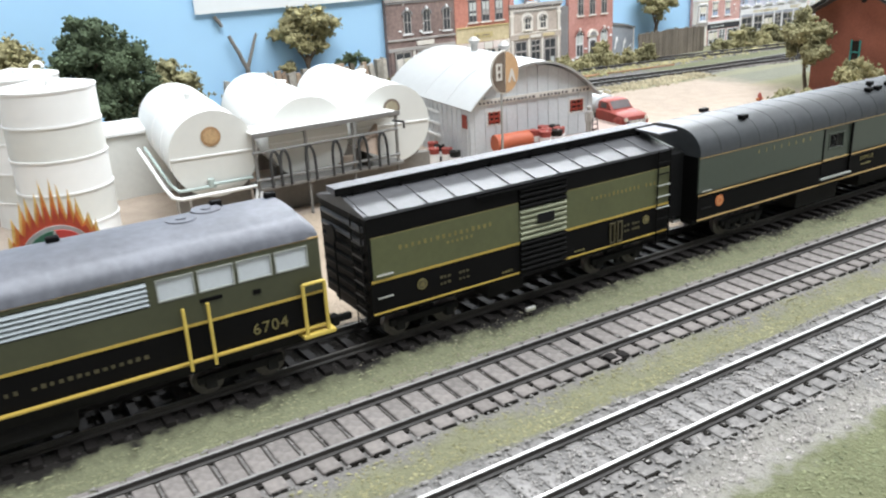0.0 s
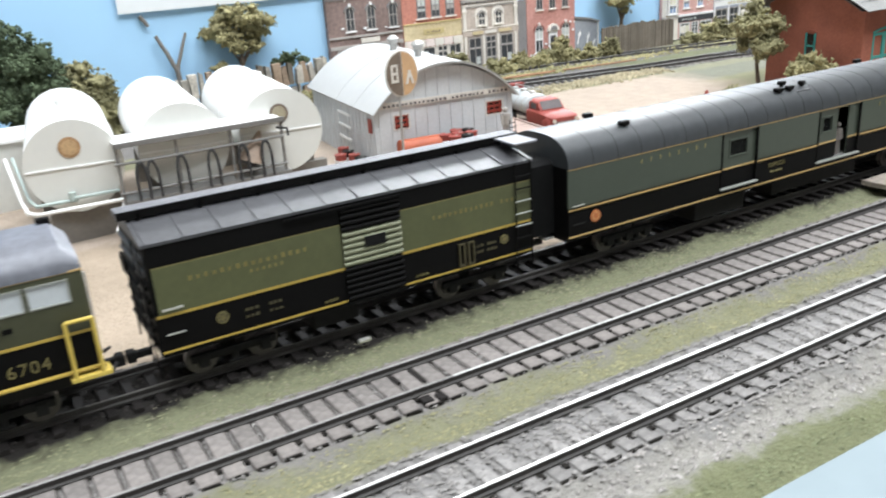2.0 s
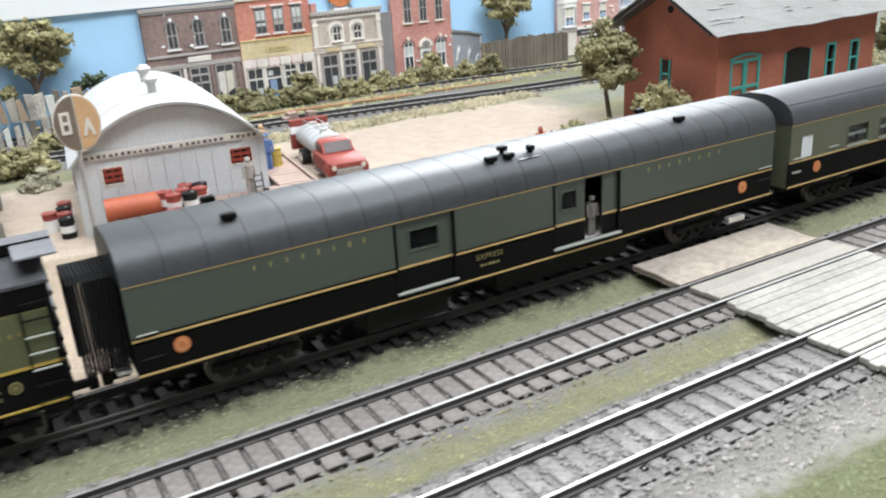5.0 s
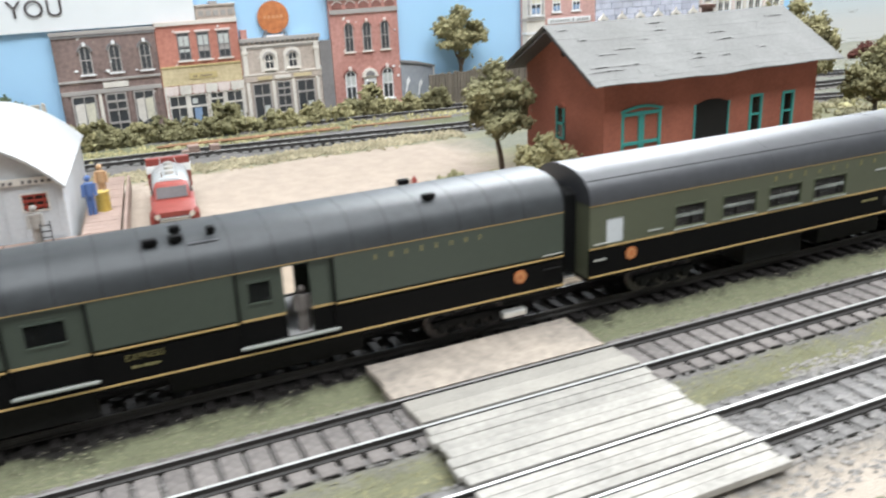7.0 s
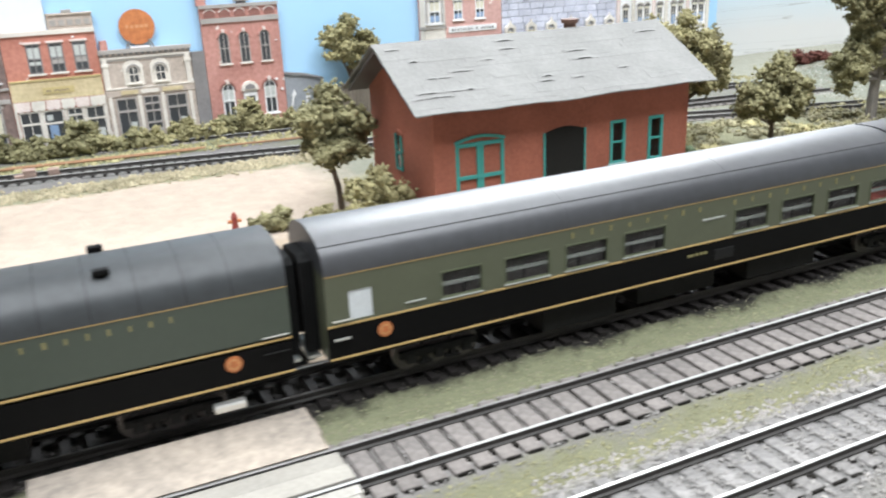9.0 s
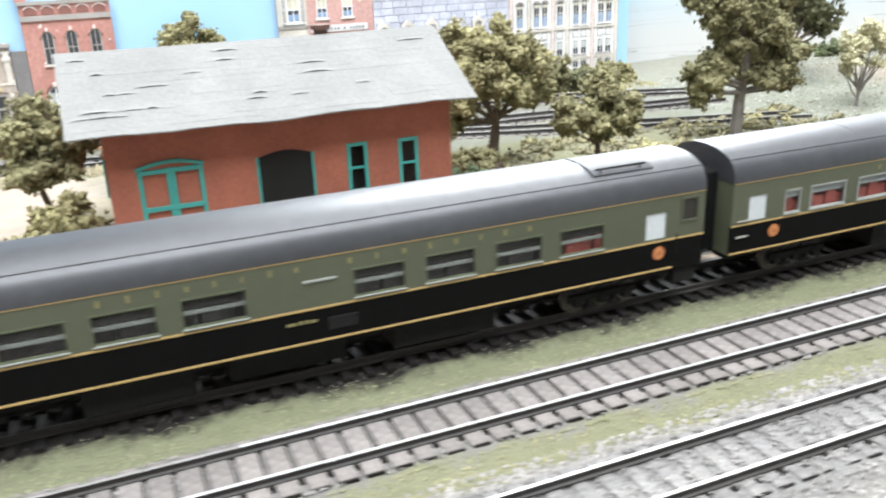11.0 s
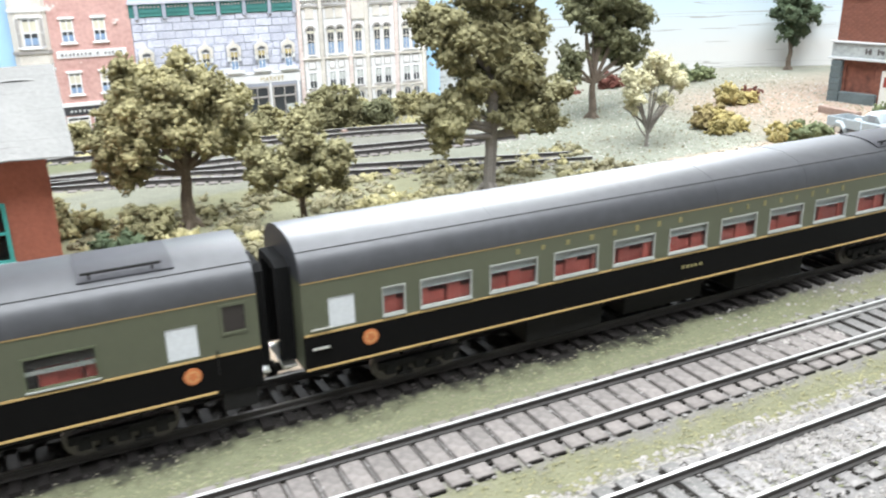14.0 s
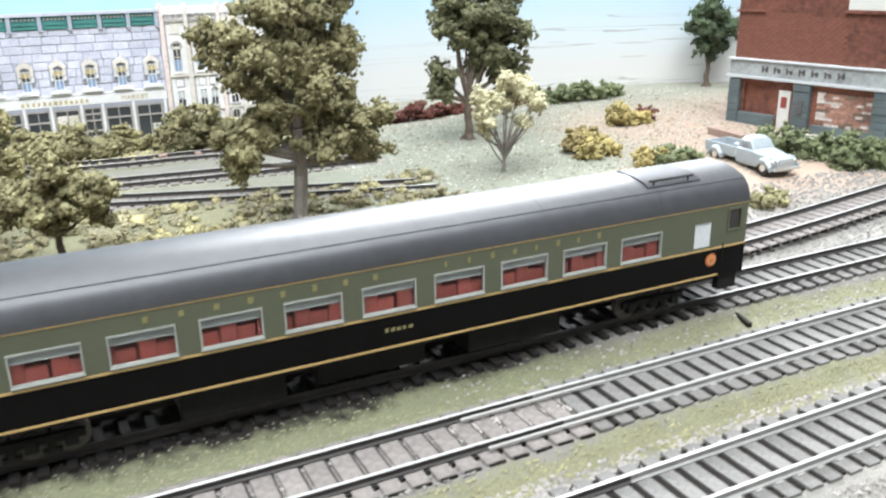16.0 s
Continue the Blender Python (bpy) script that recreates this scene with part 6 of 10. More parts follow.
for x0, x1 in ((0.5165, 0.5188), (0.5185, 0.5196), (0.536, 0.5332), (0.5335, 0.5325)):
    bm = B()
    tube(bm, (x0, YB - 0.003, 0.0722), (x1, YB - 0.003, 0.0778), 0.0005, 0.0005, 6)
    part("strut", bm, CARD["grey"], s)

b = front("town_house", "tall rose brick card house with arched windows and a white porch", 0.5715, 0.6310, Z0, 0.0985, CARD["rose"])
for cx in (0.5868, 0.6025, 0.6185):
    front_window(b, cx, 0.0076, 0.0550, 0.0785, CARD["stone_grey"], CARD["pane"], True, CARD["rose"], key=CARD["blush"], sill=CARD["cream"])
for cx in (0.5855, 0.6185):
    front_window(b, cx, 0.0096, 0.0140, 0.0400, CARD["white"], CARD["pane"], True, CARD["rose_dark"], key=CARD["blush"], sill=CARD["white"], tones=((0.45, 0.9, CARD["pane_pale"]),))
bm = B()
box(bm, 0.5970, 0.6080, YB - 0.0062, YB - 0.0045, Z0, 0.0335, 0.0003)
part("porch", bm, CARD["white"], b)
bm = B()
box(bm, 0.5993, 0.6057, YB - 0.0066, YB - 0.006, 0.009, 0.0290)
part("door", bm, CARD["dark"], b)
bm = B()
prism(bm, [(0.5955, 0.0335), (0.6095, 0.0335), (0.6085, 0.0372), (0.6060, 0.0398), (0.6025, 0.0408), (0.5990, 0.0398), (0.5965, 0.0372)], YB - 0.0075, YB - 0.0045)
part("porch_roof", bm, CARD["cream"], b)
part("fanlight", prism(B(), [(0.5985, 0.0345), (0.6065, 0.0345), (0.6058, 0.0372), (0.6025, 0.0388), (0.5992, 0.0372)], YB - 0.0079, YB - 0.0074), CARD["grey"], b)
for k in range(3):
    bm = B()
    box(bm, 0.5945 - 0.002 * k, 0.6105 + 0.002 * k, YB - 0.0075 - 0.0012 * k, YB - 0.005, Z0 - 0.0012 * k + 0.002, Z0 - 0.0012 * k + 0.0032)
    part("step", bm, CARD["rose"], b)
band(b, 0.5710, 0.6315, 0.0965, 0.0990, CARD["stone_grey"], out=0.0015)
band(b, 0.5715, 0.6310, 0.0856, 0.0892, CARD["stone_grey"])
for k in range(5):
    cx = 0.5785 + k * 0.0114
    part("blind_arch", prism(B(), [(cx - 0.0042, 0.0900), (cx + 0.0042, 0.0900), (cx + 0.0038, 0.0925), (cx + 0.0020, 0.0944), (cx, 0.0950), (cx - 0.0020, 0.0944), (cx - 0.0038, 0.0925)], YB - 0.0056, YB - 0.0048), CARD["rose_dark"], b)
    part("arch_rim", prism(B(), [(cx - 0.0045, 0.0928), (cx - 0.0022, 0.0948), (cx, 0.0954), (cx + 0.0022, 0.0948), (cx + 0.0045, 0.0928), (cx + 0.0045, 0.0938), (cx + 0.0022, 0.0958), (cx, 0.0963), (cx - 0.0022, 0.0958), (cx - 0.0045, 0.0938)], YB - 0.0060, YB - 0.0048), CARD["blush"], b)
bm = B()
box(bm, 0.5700, 0.5770, YB - 0.005, YB, 0.0985, 0.1120, 0.0003)
box(bm, 0.5694, 0.5776, YB - 0.0055, YB, 0.1105, 0.1122, 0.0002)
part("chimney", bm, CARD["rose"], b)
bm = B()
for k in range(3):
    box(bm, 0.6005 - 0.0012 * k, 0.6075 + 0.0012 * k, YB - 0.004, YB, 0.1050 - k * 0.0022, 0.1060 - k * 0.0022, 0.0002)
tube(bm, (0.604, YB - 0.002, 0.1060), (0.604, YB - 0.002, 0.1082), 0.0035, 0.0012, 12)
cu = part("cupola", bm, CARD["stone_grey"], b)
part("cupola_louvres", box(B(), 0.6008, 0.6072, YB - 0.0036, YB, 0.0985, 0.1052), CARD["dark"], cu)
bm = B()
box(bm, 0.5612, 0.5713, YB - 0.0045, YB - 0.0002, Z0, 0.0660)
part("side_wall", bm, CARD["grey"], b)
scraps(b, ((0.577, 0.0120, 0.0034), (0.592, 0.0100, 0.0034), (0.608, 0.0110, 0.0042), (0.594, 0.0215, 0.0024), (0.6285, 0.0320, 0.0020), (0.6275, 0.0700, 0.0014), (0.6245, 0.0400, 0.0022), (0.6060, 0.0870, 0.0016)), CARD["white"], 4)

b = thing("card_shed", (0.647, YB - 0.002, Z0), "small grey card shed with a sloping roof", "building front", "card town fronts")
bm = B()
prism(bm, [(0.6315, Z0), (0.6625, Z0), (0.6625, 0.0365), (0.6485, 0.0400), (0.6315, 0.0425)], YB - 0.004, YB)
part("wall", bm, card("pale_grey", (0.30, 0.32, 0.35), stain=0.3, peel=0.8, scale=70), b)
bm = B()
prism(bm, [(0.6312, 0.0425), (0.6485, 0.0400), (0.6630, 0.0362), (0.6632, 0.0376), (0.6485, 0.0418), (0.6312, 0.0443)], YB - 0.0055, YB)
part("roof", bm, CARD["grey"], b)
for x0, x1, z0, z1 in ((0.6345, 0.0, 0.016, 0.030), (0.6460, 0.0, 0.013, 0.027), (0.6545, 0.0, 0.010, 0.020)):
    pts = [(x0, z0), (x0 + 0.0016, z0 + 0.001), (x0 + 0.0030, z0 + 0.007), (x0 + 0.0052, z0 + 0.010), (x0 + 0.0040, z1), (x0 + 0.0012, z1 - 0.004), (x0 + 0.0016, z0 + 0.008)]
    part("worn_patch", prism(B(), pts, YB - 0.0045, YB - 0.0038), CARD["white"], b)
part("corner_strip", box(B(), 0.6612, 0.6628, YB - 0.0050, YB, Z0, 0.0366), CARD["white"], b)

# right-hand group
b = front("town_house", "white and brick card house with bay windows", 0.7520, 0.8295, Z0, 0.112, CARD["pink"])
bm = B()
prism(bm, [(0.7515, YB - 0.0046), (0.7545, YB - 0.0078), (0.7725, YB - 0.0078), (0.7755, YB - 0.0046)], Z0, 0.112, "z")
part("bay", bm, CARD["cream"], b)
OLD = ((0.50, 0.94, CARD["blind"]), (0.30, 0.52, CARD["pane"]), (0.02, 0.30, CARD["pane_blue"]))
for z0, z1 in ((0.034, 0.052), (0.0725, 0.092)):
    front_window(b, 0.7635, 0.0105, z0, z1, CARD["white"], CARD["pane"], False, CARD["white"], y=YB - 0.0080, tones=OLD)
    for x in (0.7560, 0.7710):
        front_window(b, x, 0.0026, z0, z1, CARD["white"], CARD["stone_grey"], False, None, y=YB - 0.0080)
for z in (0.0290, 0.0560, 0.0680, 0.0960):
    part("bay_moulding", prism(B(), [(0.7508, YB - 0.0046), (0.7540, YB - 0.0086), (0.7730, YB - 0.0086), (0.7762, YB - 0.0046)], z, z + 0.0022, "z"), CARD["stone_grey"] if z in (0.0290, 0.0680) else CARD["white"], b)
for z0, z1 in ((0.038, 0.053), (0.074, 0.090)):
    for cx in (0.787, 0.808):
        front_window(b, cx, 0.0085, z0, z1, CARD["white"], CARD["pane"], False, CARD["white"], sill=CARD["white"], tones=OLD)
band(b, 0.7775, 0.8240, 0.0635, 0.0685, CARD["white"], "sign_board", 0.0008)
bars(b, 0.780, 0.8215, 0.066, 0.002, 16, CARD["grey"], y=YB - 0.0059, seed=6)
band(b, 0.7752, 0.8295, 0.0295, 0.032, CARD["white"])
band(b, 0.7752, 0.8295, 0.0235, 0.0292, CARD["dark"], "shop_fascia", 0.0008)
bars(b, 0.780, 0.806, 0.0264, 0.0022, 9, CARD["pane_pale"], y=YB - 0.0059, seed=8)
for x0, x1, kind in ((0.7565, 0.7710, "window"), (0.7775, 0.7930, "blinds"), (0.7955, 0.8060, "door"), (0.8085, 0.8270, "window")):
    bay(b, x0, x1, Z0, 0.0225, kind, CARD["white"])
scraps(b, ((0.8195, 0.0480, 0.0030), (0.8215, 0.0440, 0.0028), (0.8185, 0.0860, 0.0026), (0.7925, 0.0600, 0.0012)), CARD["blush"], 5)

b = front("market_front", "blue-grey stone card market front with ornate windows and a teal cornice", 0.8297, 0.9520, Z0, 0.0985, CARD["slate"])
rng = random.Random(8)
z = 0.0435
while z < 0.0895:
    x = 0.8297 - rng.uniform(0, 0.008)
    while x < 0.952:
        w = rng.uniform(0.0095, 0.0145)
        bm = B()
        box(bm, max(0.8298, x + 0.0003), min(0.9518, x + w - 0.0003), YB - 0.0053 - rng.uniform(0, 0.0005), YB - 0.0045, z + 0.0003, z + 0.0055, 0.0002)
        if min(0.9518, x + w - 0.0002) - max(0.8298, x + 0.0002) > 0.001:
            part("stone", bm, CARD["blue_stone"], b)
        else:
            bm.free()
        x += w
    z += 0.0058
fz = band(b, 0.8290, 0.9526, 0.0885, 0.0978, CARD["teal"], "frieze", 0.0010)
for k in range(7):
    x0 = 0.8325 + k * 0.0195
    band(b, x0, x0 + 0.0026, 0.0872, 0.0980, CARD["slate"], "bracket", 0.0022)
    if k < 6:
        for zz in (0.0892, 0.0918):
            part("frieze_panel", box(B(), x0 + 0.0036, x0 + 0.0185, YB - 0.0066, YB - 0.0058, zz, zz + 0.0016), CARD["teal_light"], fz)
        for j in range(6):
            part("frieze_dot", box(B(), x0 + 0.0040 + j * 0.0025, x0 + 0.0052 + j * 0.0025, YB - 0.0066, YB - 0.0058, 0.0950, 0.0964), CARD["stone_grey"], fz)
band(b, 0.8285, 0.9530, 0.0978, 0.1000, CARD["blue_stone"], "cornice", 0.0026)
for k in range(6):
    cx = 0.8372 + k * 0.0212
    part("surround_shade", box(B(), cx - 0.0062, cx + 0.0062, YB - 0.0060, YB - 0.005, 0.0500, 0.0668, 0.0004), CARD["slate"], b)
    f = front_window(b, cx, 0.0062, 0.0465, 0.0610, CARD["white"], CARD["pane"], False, None, y=YB - 0.0066, tones=((0.0, 0.5, CARD["pane_blue"]), (0.72, 0.98, CARD["ochre"])))
    bm = B()
    prism(bm, [(cx - 0.0050, 0.0570), (cx - 0.0034, 0.0572), (cx - 0.0030, 0.0625), (cx, 0.0640), (cx + 0.0030, 0.0625), (cx + 0.0034, 0.0572), (cx + 0.0050, 0.0570), (cx + 0.0054, 0.0640), (cx + 0.0028, 0.0662), (cx + 0.0010, 0.0672), (cx, 0.0700), (cx - 0.0010, 0.0672), (cx - 0.0028, 0.0662), (cx - 0.0054, 0.0640)], YB - 0.0082, YB - 0.0060)
    h = part("ornate_hood", bm, CARD["cream"], f)
    for sx in (-1, 1):
        part("hood_bracket", box(B(), cx + sx * 0.0043 - 0.0009, cx + sx * 0.0043 + 0.0009, YB - 0.0078, YB - 0.0060, 0.0535, 0.0568, 0.0002), CARD["white"], h)
    bm = B()
    box(bm, cx - 0.0068, cx + 0.0068, YB - 0.0078, YB - 0.005, 0.0440, 0.0456, 0.0002)
    part("ledge", bm, CARD["white"], f)
band(b, 0.8297, 0.9520, 0.0420, 0.0436, CARD["white"])
band(b, 0.8300, 0.9518, 0.0350, 0.0415, CARD["white"], "sign_board", 0.0012)
words("MARKET", 0.0046, CARD["ochre"], b, 0.929, YB - 0.0064, 0.0366, space=1.15)
bars(b, 0.852, 0.898, 0.0380, 0.0030, 13, CARD["ochre"], y=YB - 0.0062, seed=9)
for x0, x1, kind in ((0.8325, 0.8520, "window"), (0.8545, 0.8700, "window"), (0.8725, 0.8900, "blinds"), (0.8925, 0.9045, "door"), (0.9070, 0.9260, "window"), (0.9285, 0.9480, "window")):
    bay(b, x0, x1, Z0, 0.0325, kind, CARD["stone_grey"])
for x in (0.8310, 0.8535, 0.8712, 0.8912, 0.9058, 0.9272, 0.9500):
    part("pillar", box(B(), x - 0.0010, x + 0.0010, YB - 0.0062, YB - 0.0046, Z0, 0.0348, 0.0001), CARD["white"], b)
band(b, 0.8297, 0.9520, 0.0327, 0.0348, CARD["slate"], "shop_fascia", 0.0010)
scraps(b, ((0.862, 0.0600, 0.0036), (0.884, 0.0655, 0.0030), (0.900, 0.0490, 0.0028)), CARD["white"], 6)

b = front("gothic_front", "white gothic card front with tall blue pointed windows", 0.9522, 1.0635, Z0, 0.1010, CARD["white"])
for k, x in enumerate((0.9540, 0.9715, 0.9955, 1.0105, 1.0365, 1.0615)):
    part("buttress_shade", box(B(), x + 0.0012, x + 0.0026, YB - 0.0056, YB - 0.0045, Z0, 0.1000), CARD["stone_grey"], b)
    bm = B()
    box(bm, x - 0.0015, x + 0.0015, YB - 0.0068, YB - 0.0045, Z0, 0.1035, 0.0003)
    part("buttress", bm, CARD["cream"] if k % 2 else CARD["blush"], b)
GOTH = ((0.78, 0.98, CARD["blind"]), (0.0, 0.42, CARD["pane_blue"]))
for cx in (0.9628, 0.9795, 0.9875, 1.0030, 1.0195, 1.0280, 1.0455, 1.0540):
    w = 0.0058 if cx in (0.9795, 0.9875, 1.0195, 1.0280) else 0.0064
    front_window(b, cx, w, 0.0535, 0.0755, CARD["cream"], CARD["pane"], True, CARD["stone_grey"], sill=CARD["white"], tones=GOTH)
    p = part("sunk_panel", box(B(), cx - w * 0.5, cx + w * 0.5, YB - 0.0052, YB - 0.0046, 0.0425, 0.0490), CARD["stone_grey"], b)
    part("panel_face", box(B(), cx - w * 0.42, cx + w * 0.36, YB - 0.0058, YB - 0.0050, 0.0428, 0.0478), CARD["white"], p)
    front_window(b, cx, w, 0.0270, 0.0400, CARD["white"], CARD["pane"], False, None, sill=CARD["stone_grey"], tones=((0.55, 0.95, CARD["pane_pale"]),))
    front_window(b, cx, w, 0.0085, 0.0225, CARD["white"], CARD["pane"], True, CARD["cream"])
    bm = B()
    box(bm, cx - w * 0.55, cx + w * 0.55, YB - 0.0056, YB - 0.0048, 0.0815, 0.0905, 0.0002)
    part("blank_panel", bm, CARD["cream"], b)
for x0, x1 in ((0.9560, 0.9700), (0.9745, 0.9930), (1.0140, 1.0335), (1.0400, 1.0590)):
    part("panel_lintel", box(B(), x0, x1, YB - 0.0066, YB - 0.0046, 0.0905, 0.0918), CARD["stone_grey"], b)
part("tall_arch", prism(B(), [(0.9978, 0.0800), (1.0088, 0.0800), (1.0088, 0.0985), (1.0070, 0.1018), (1.0033, 0.1032), (0.9996, 0.1018), (0.9978, 0.0985)], YB - 0.0062, YB - 0.0046), CARD["cream"], b)
band(b, 0.9522, 1.0635, 0.0955, 0.0990, CARD["white"], dentils=26, out=0.0016, dentil_mat=CARD["stone_grey"])
band(b, 0.9522, 1.0635, 0.0500, 0.0514, CARD["cream"])
band(b, 0.9522, 1.0635, 0.0238, 0.0254, CARD["cream"])
scraps(b, ((1.0620, 0.0420, 0.0026), (0.9540, 0.0560, 0.0022), (0.9545, 0.0280, 0.0022)), CARD["pink"], 7)
bm = B()
box(bm, 1.064, 1.0788, YB - 0.0005, YB, Z0, 0.33)
single("backdrop_edge_strip", bm, M["sky_blue"], "blue painted strip that ends the backdrop", "backdrop", kind="structure")

# paper notice on the sky
p = thing("paper_notice", (0.331, YB + 0.0005, 0.0880), "large white paper notice fixed high on the blue sky", "paper notice")
lo = [(0.196 + k * 0.0225, YB - 0.0016 - 0.0007 * abs(math.sin(k * 0.9))) for k in range(13)]
part("sheet", prism(B(), lo + [(u, v - 0.0004) for u, v in reversed(lo)], 0.0882, 0.235, "z"), M["paper"], p)
words("YOU", 0.0170, M["text_dark"], p, 0.3565, YB - 0.0032, 0.0985, space=1.05)

# plank fence
f = thing("plank_fence", (0.697, 0.652, 0.005), "weathered grey-brown plank fence before the sky", "fence")
rng = random.Random(11)
for k in range(34):
    x = 0.648 + k * 0.0029
    bm = B()
    box(bm, x, x + 0.0026, 0.6515 + rng.uniform(-0.0003, 0.0003), 0.6530, 0.0045, 0.0335 - 0.0012 * abs(k - 17) / 17 + rng.uniform(-0.0012, 0.0008), 0.0001)
    part("board", bm, M["wood_old"], f)
for z in (0.012, 0.027):
    bm = B()
    box(bm, 0.648, 0.7465, 0.6531, 0.6540, z, z + 0.0018)
    part("rail", bm, M["wood_old"], f)

# rubble wall behind the tanks
M["tan_dim"] = mat("stone_tan", (0.34, 0.25, 0.18), 0.9, 0, 0.3, 160, 0.4, rnd=0.3)
f = thing("rubble_wall", (0.275, 0.661, 0.004), "low wall of mixed pale and brown stone slabs", "wall")
for k in range(24):
    x = 0.205 + k * 0.0062
    for z0, z1 in ((0.004, 0.021), (0.0212, 0.038)):
        bm = B()
        dz = rng.uniform(-0.002, 0.002)
        prism(bm, [(x + rng.uniform(-0.001, 0.0015), z0), (x + 0.0054 + rng.uniform(-0.001, 0.001), z0), (x + 0.0056 - rng.uniform(-0.0010, 0.0030), z1 + dz), (x + rng.uniform(-0.0012, 0.0020), z1 + dz + rng.uniform(-0.004, 0.002))], 0.657 + rng.uniform(-0.001, 0.001), 0.663)
        part("stone", bm, M[rng.choice(("stone_wall", "stone_wall", "wood_old", "concrete_pale", "tan_dim"))], f)


# ---- oil depot ----
def horizontal_tank(cx, emb, label, y0=0.394, y1=0.506, r=0.0208, cz=0.0413):
    t = thing("storage_tank", (cx, y0, 0.004), label, "storage tank", "horizontal storage tanks", rot=-6.3)
    bm = B()
    tube(bm, (cx, y0, cz), (cx, y1, cz), r, r, 48)
    part("shell", bm, M["white"], t, smooth=True)
    # end plate greyer than the shell: its weaker light is in the colour
    bm = B()
    tube(bm, (cx, y0 - 0.0004, cz), (cx, y0 + 0.0012, cz), r + 0.0002, r + 0.0002, 48)
    part("end_plate", bm, M["white_grey"], t, smooth=True)
    bm = B()
    box(bm, cx - r * 0.98, cx + r * 0.98, y0 - 0.0010, y0 - 0.0003, cz - 0.0006, cz + 0.0002, 0.0001)
    part("end_seam", bm, M["white"], t)
    for yy in (y0 + 0.026, y0 + 0.056):
        bm = B()
        tube(bm, (cx, yy - 0.0003, cz), (cx, yy + 0.0003, cz), r + 0.0003, r + 0.0003, 48)
        part("shell_band", bm, M["white"], t, smooth=True)
    bm = B()
    tube(bm, (cx, y0 + 0.045, cz + r - 0.001), (cx, y0 + 0.045, cz + r + 0.0022), 0.0030, 0.0030, 16)
    tube(bm, (cx, y0 + 0.045, cz + r + 0.0022), (cx, y0 + 0.045, cz + r + 0.0030), 0.0034, 0.0034, 16)
    part("manhole", bm, M["white"], t, smooth=True)
    bm = B()
    box(bm, cx - 0.0025, cx + 0.0025, y1 - 0.016, y1 - 0.013, cz + r - 0.0006, cz + r + 0.0012, 0.0002)
    part("filler_cap", bm, M["white_grey"], t)
    if emb:
        bm = B()
        disc(bm, cx - 0.0005, cz + 0.0087, y0 - 0.0004, 0.0047, 0.0004, 28)
        e = part("emblem", bm, M[emb[0]], t, "round faded emblem")
        bm = B()
        disc(bm, cx - 0.0005, cz + 0.0087, y0 - 0.0008, 0.0035, 0.0002, 28)
        part("emblem_centre", bm, M[emb[1]], e)
    for yy in (y0 + 0.012, y1 - 0.014):
        bm = B()
        pts = [(cx - 0.017, 0.004), (cx + 0.017, 0.004), (cx + 0.017, 0.027)] + [(cx + 0.0155 * math.cos(a), cz + 0.0 - math.sqrt(max(0, r * r - (0.0155 * math.cos(a)) ** 2)) + 0.0003) for a in [math.pi * k / 10 for k in range(11)]] + [(cx - 0.017, 0.027)]
        prism(bm, pts, yy - 0.004, yy + 0.004)
        part("cradle", bm, M["concrete"], t)
    return t


M["emblem_tan"] = mat("emblem_tan", (0.36, 0.22, 0.11), 0.7, 0, 0.3)
M["emblem_sand"] = mat("emblem_sand", (0.44, 0.29, 0.15), 0.7, 0, 0.35)
horizontal_tank(0.1135, ("emblem_tan", "emblem_sand"), "white horizontal oil tank with a tan round emblem")
horizontal_tank(0.1630, None, "plain white horizontal oil tank behind the loading rack")
M["emblem_ochre"] = mat("emblem_ochre", (0.33, 0.29, 0.20), 0.6, 0, 0.3)
horizontal_tank(0.2120, ("brown", "emblem_ochre"), "white horizontal oil tank with a dark ringed emblem")

# concrete bund in front of and under the tanks
bm = B()
box(bm, 0.094, 0.1305, 0.3985, 0.402, 0.003, 0.0205, 0.0004)
single("bund_wall", bm, M["concrete"], "stained grey concrete wall below the first tank", "wall")
bm = B()
box(bm, 0.134, 0.2365, 0.3985, 0.404, 0.003, 0.0215, 0.0004)
single("bund_wall", bm, M["concrete"], "long stained grey concrete wall below the tanks", "wall")
b = thing("pump_house", (0.090, 0.492, 0.004), "low white flat-roofed pump house beside the tanks", "small building")
bm = B()
box(bm, 0.045, 0.115, 0.480, 0.515, 0.004, 0.0405, 0.0005)
part("wall", bm, M["concrete_pale"], b)
bm = B()
box(bm, 0.043, 0.117, 0.478, 0.517, 0.0405, 0.0430, 0.0006)
part("roof", bm, M["white"], b)


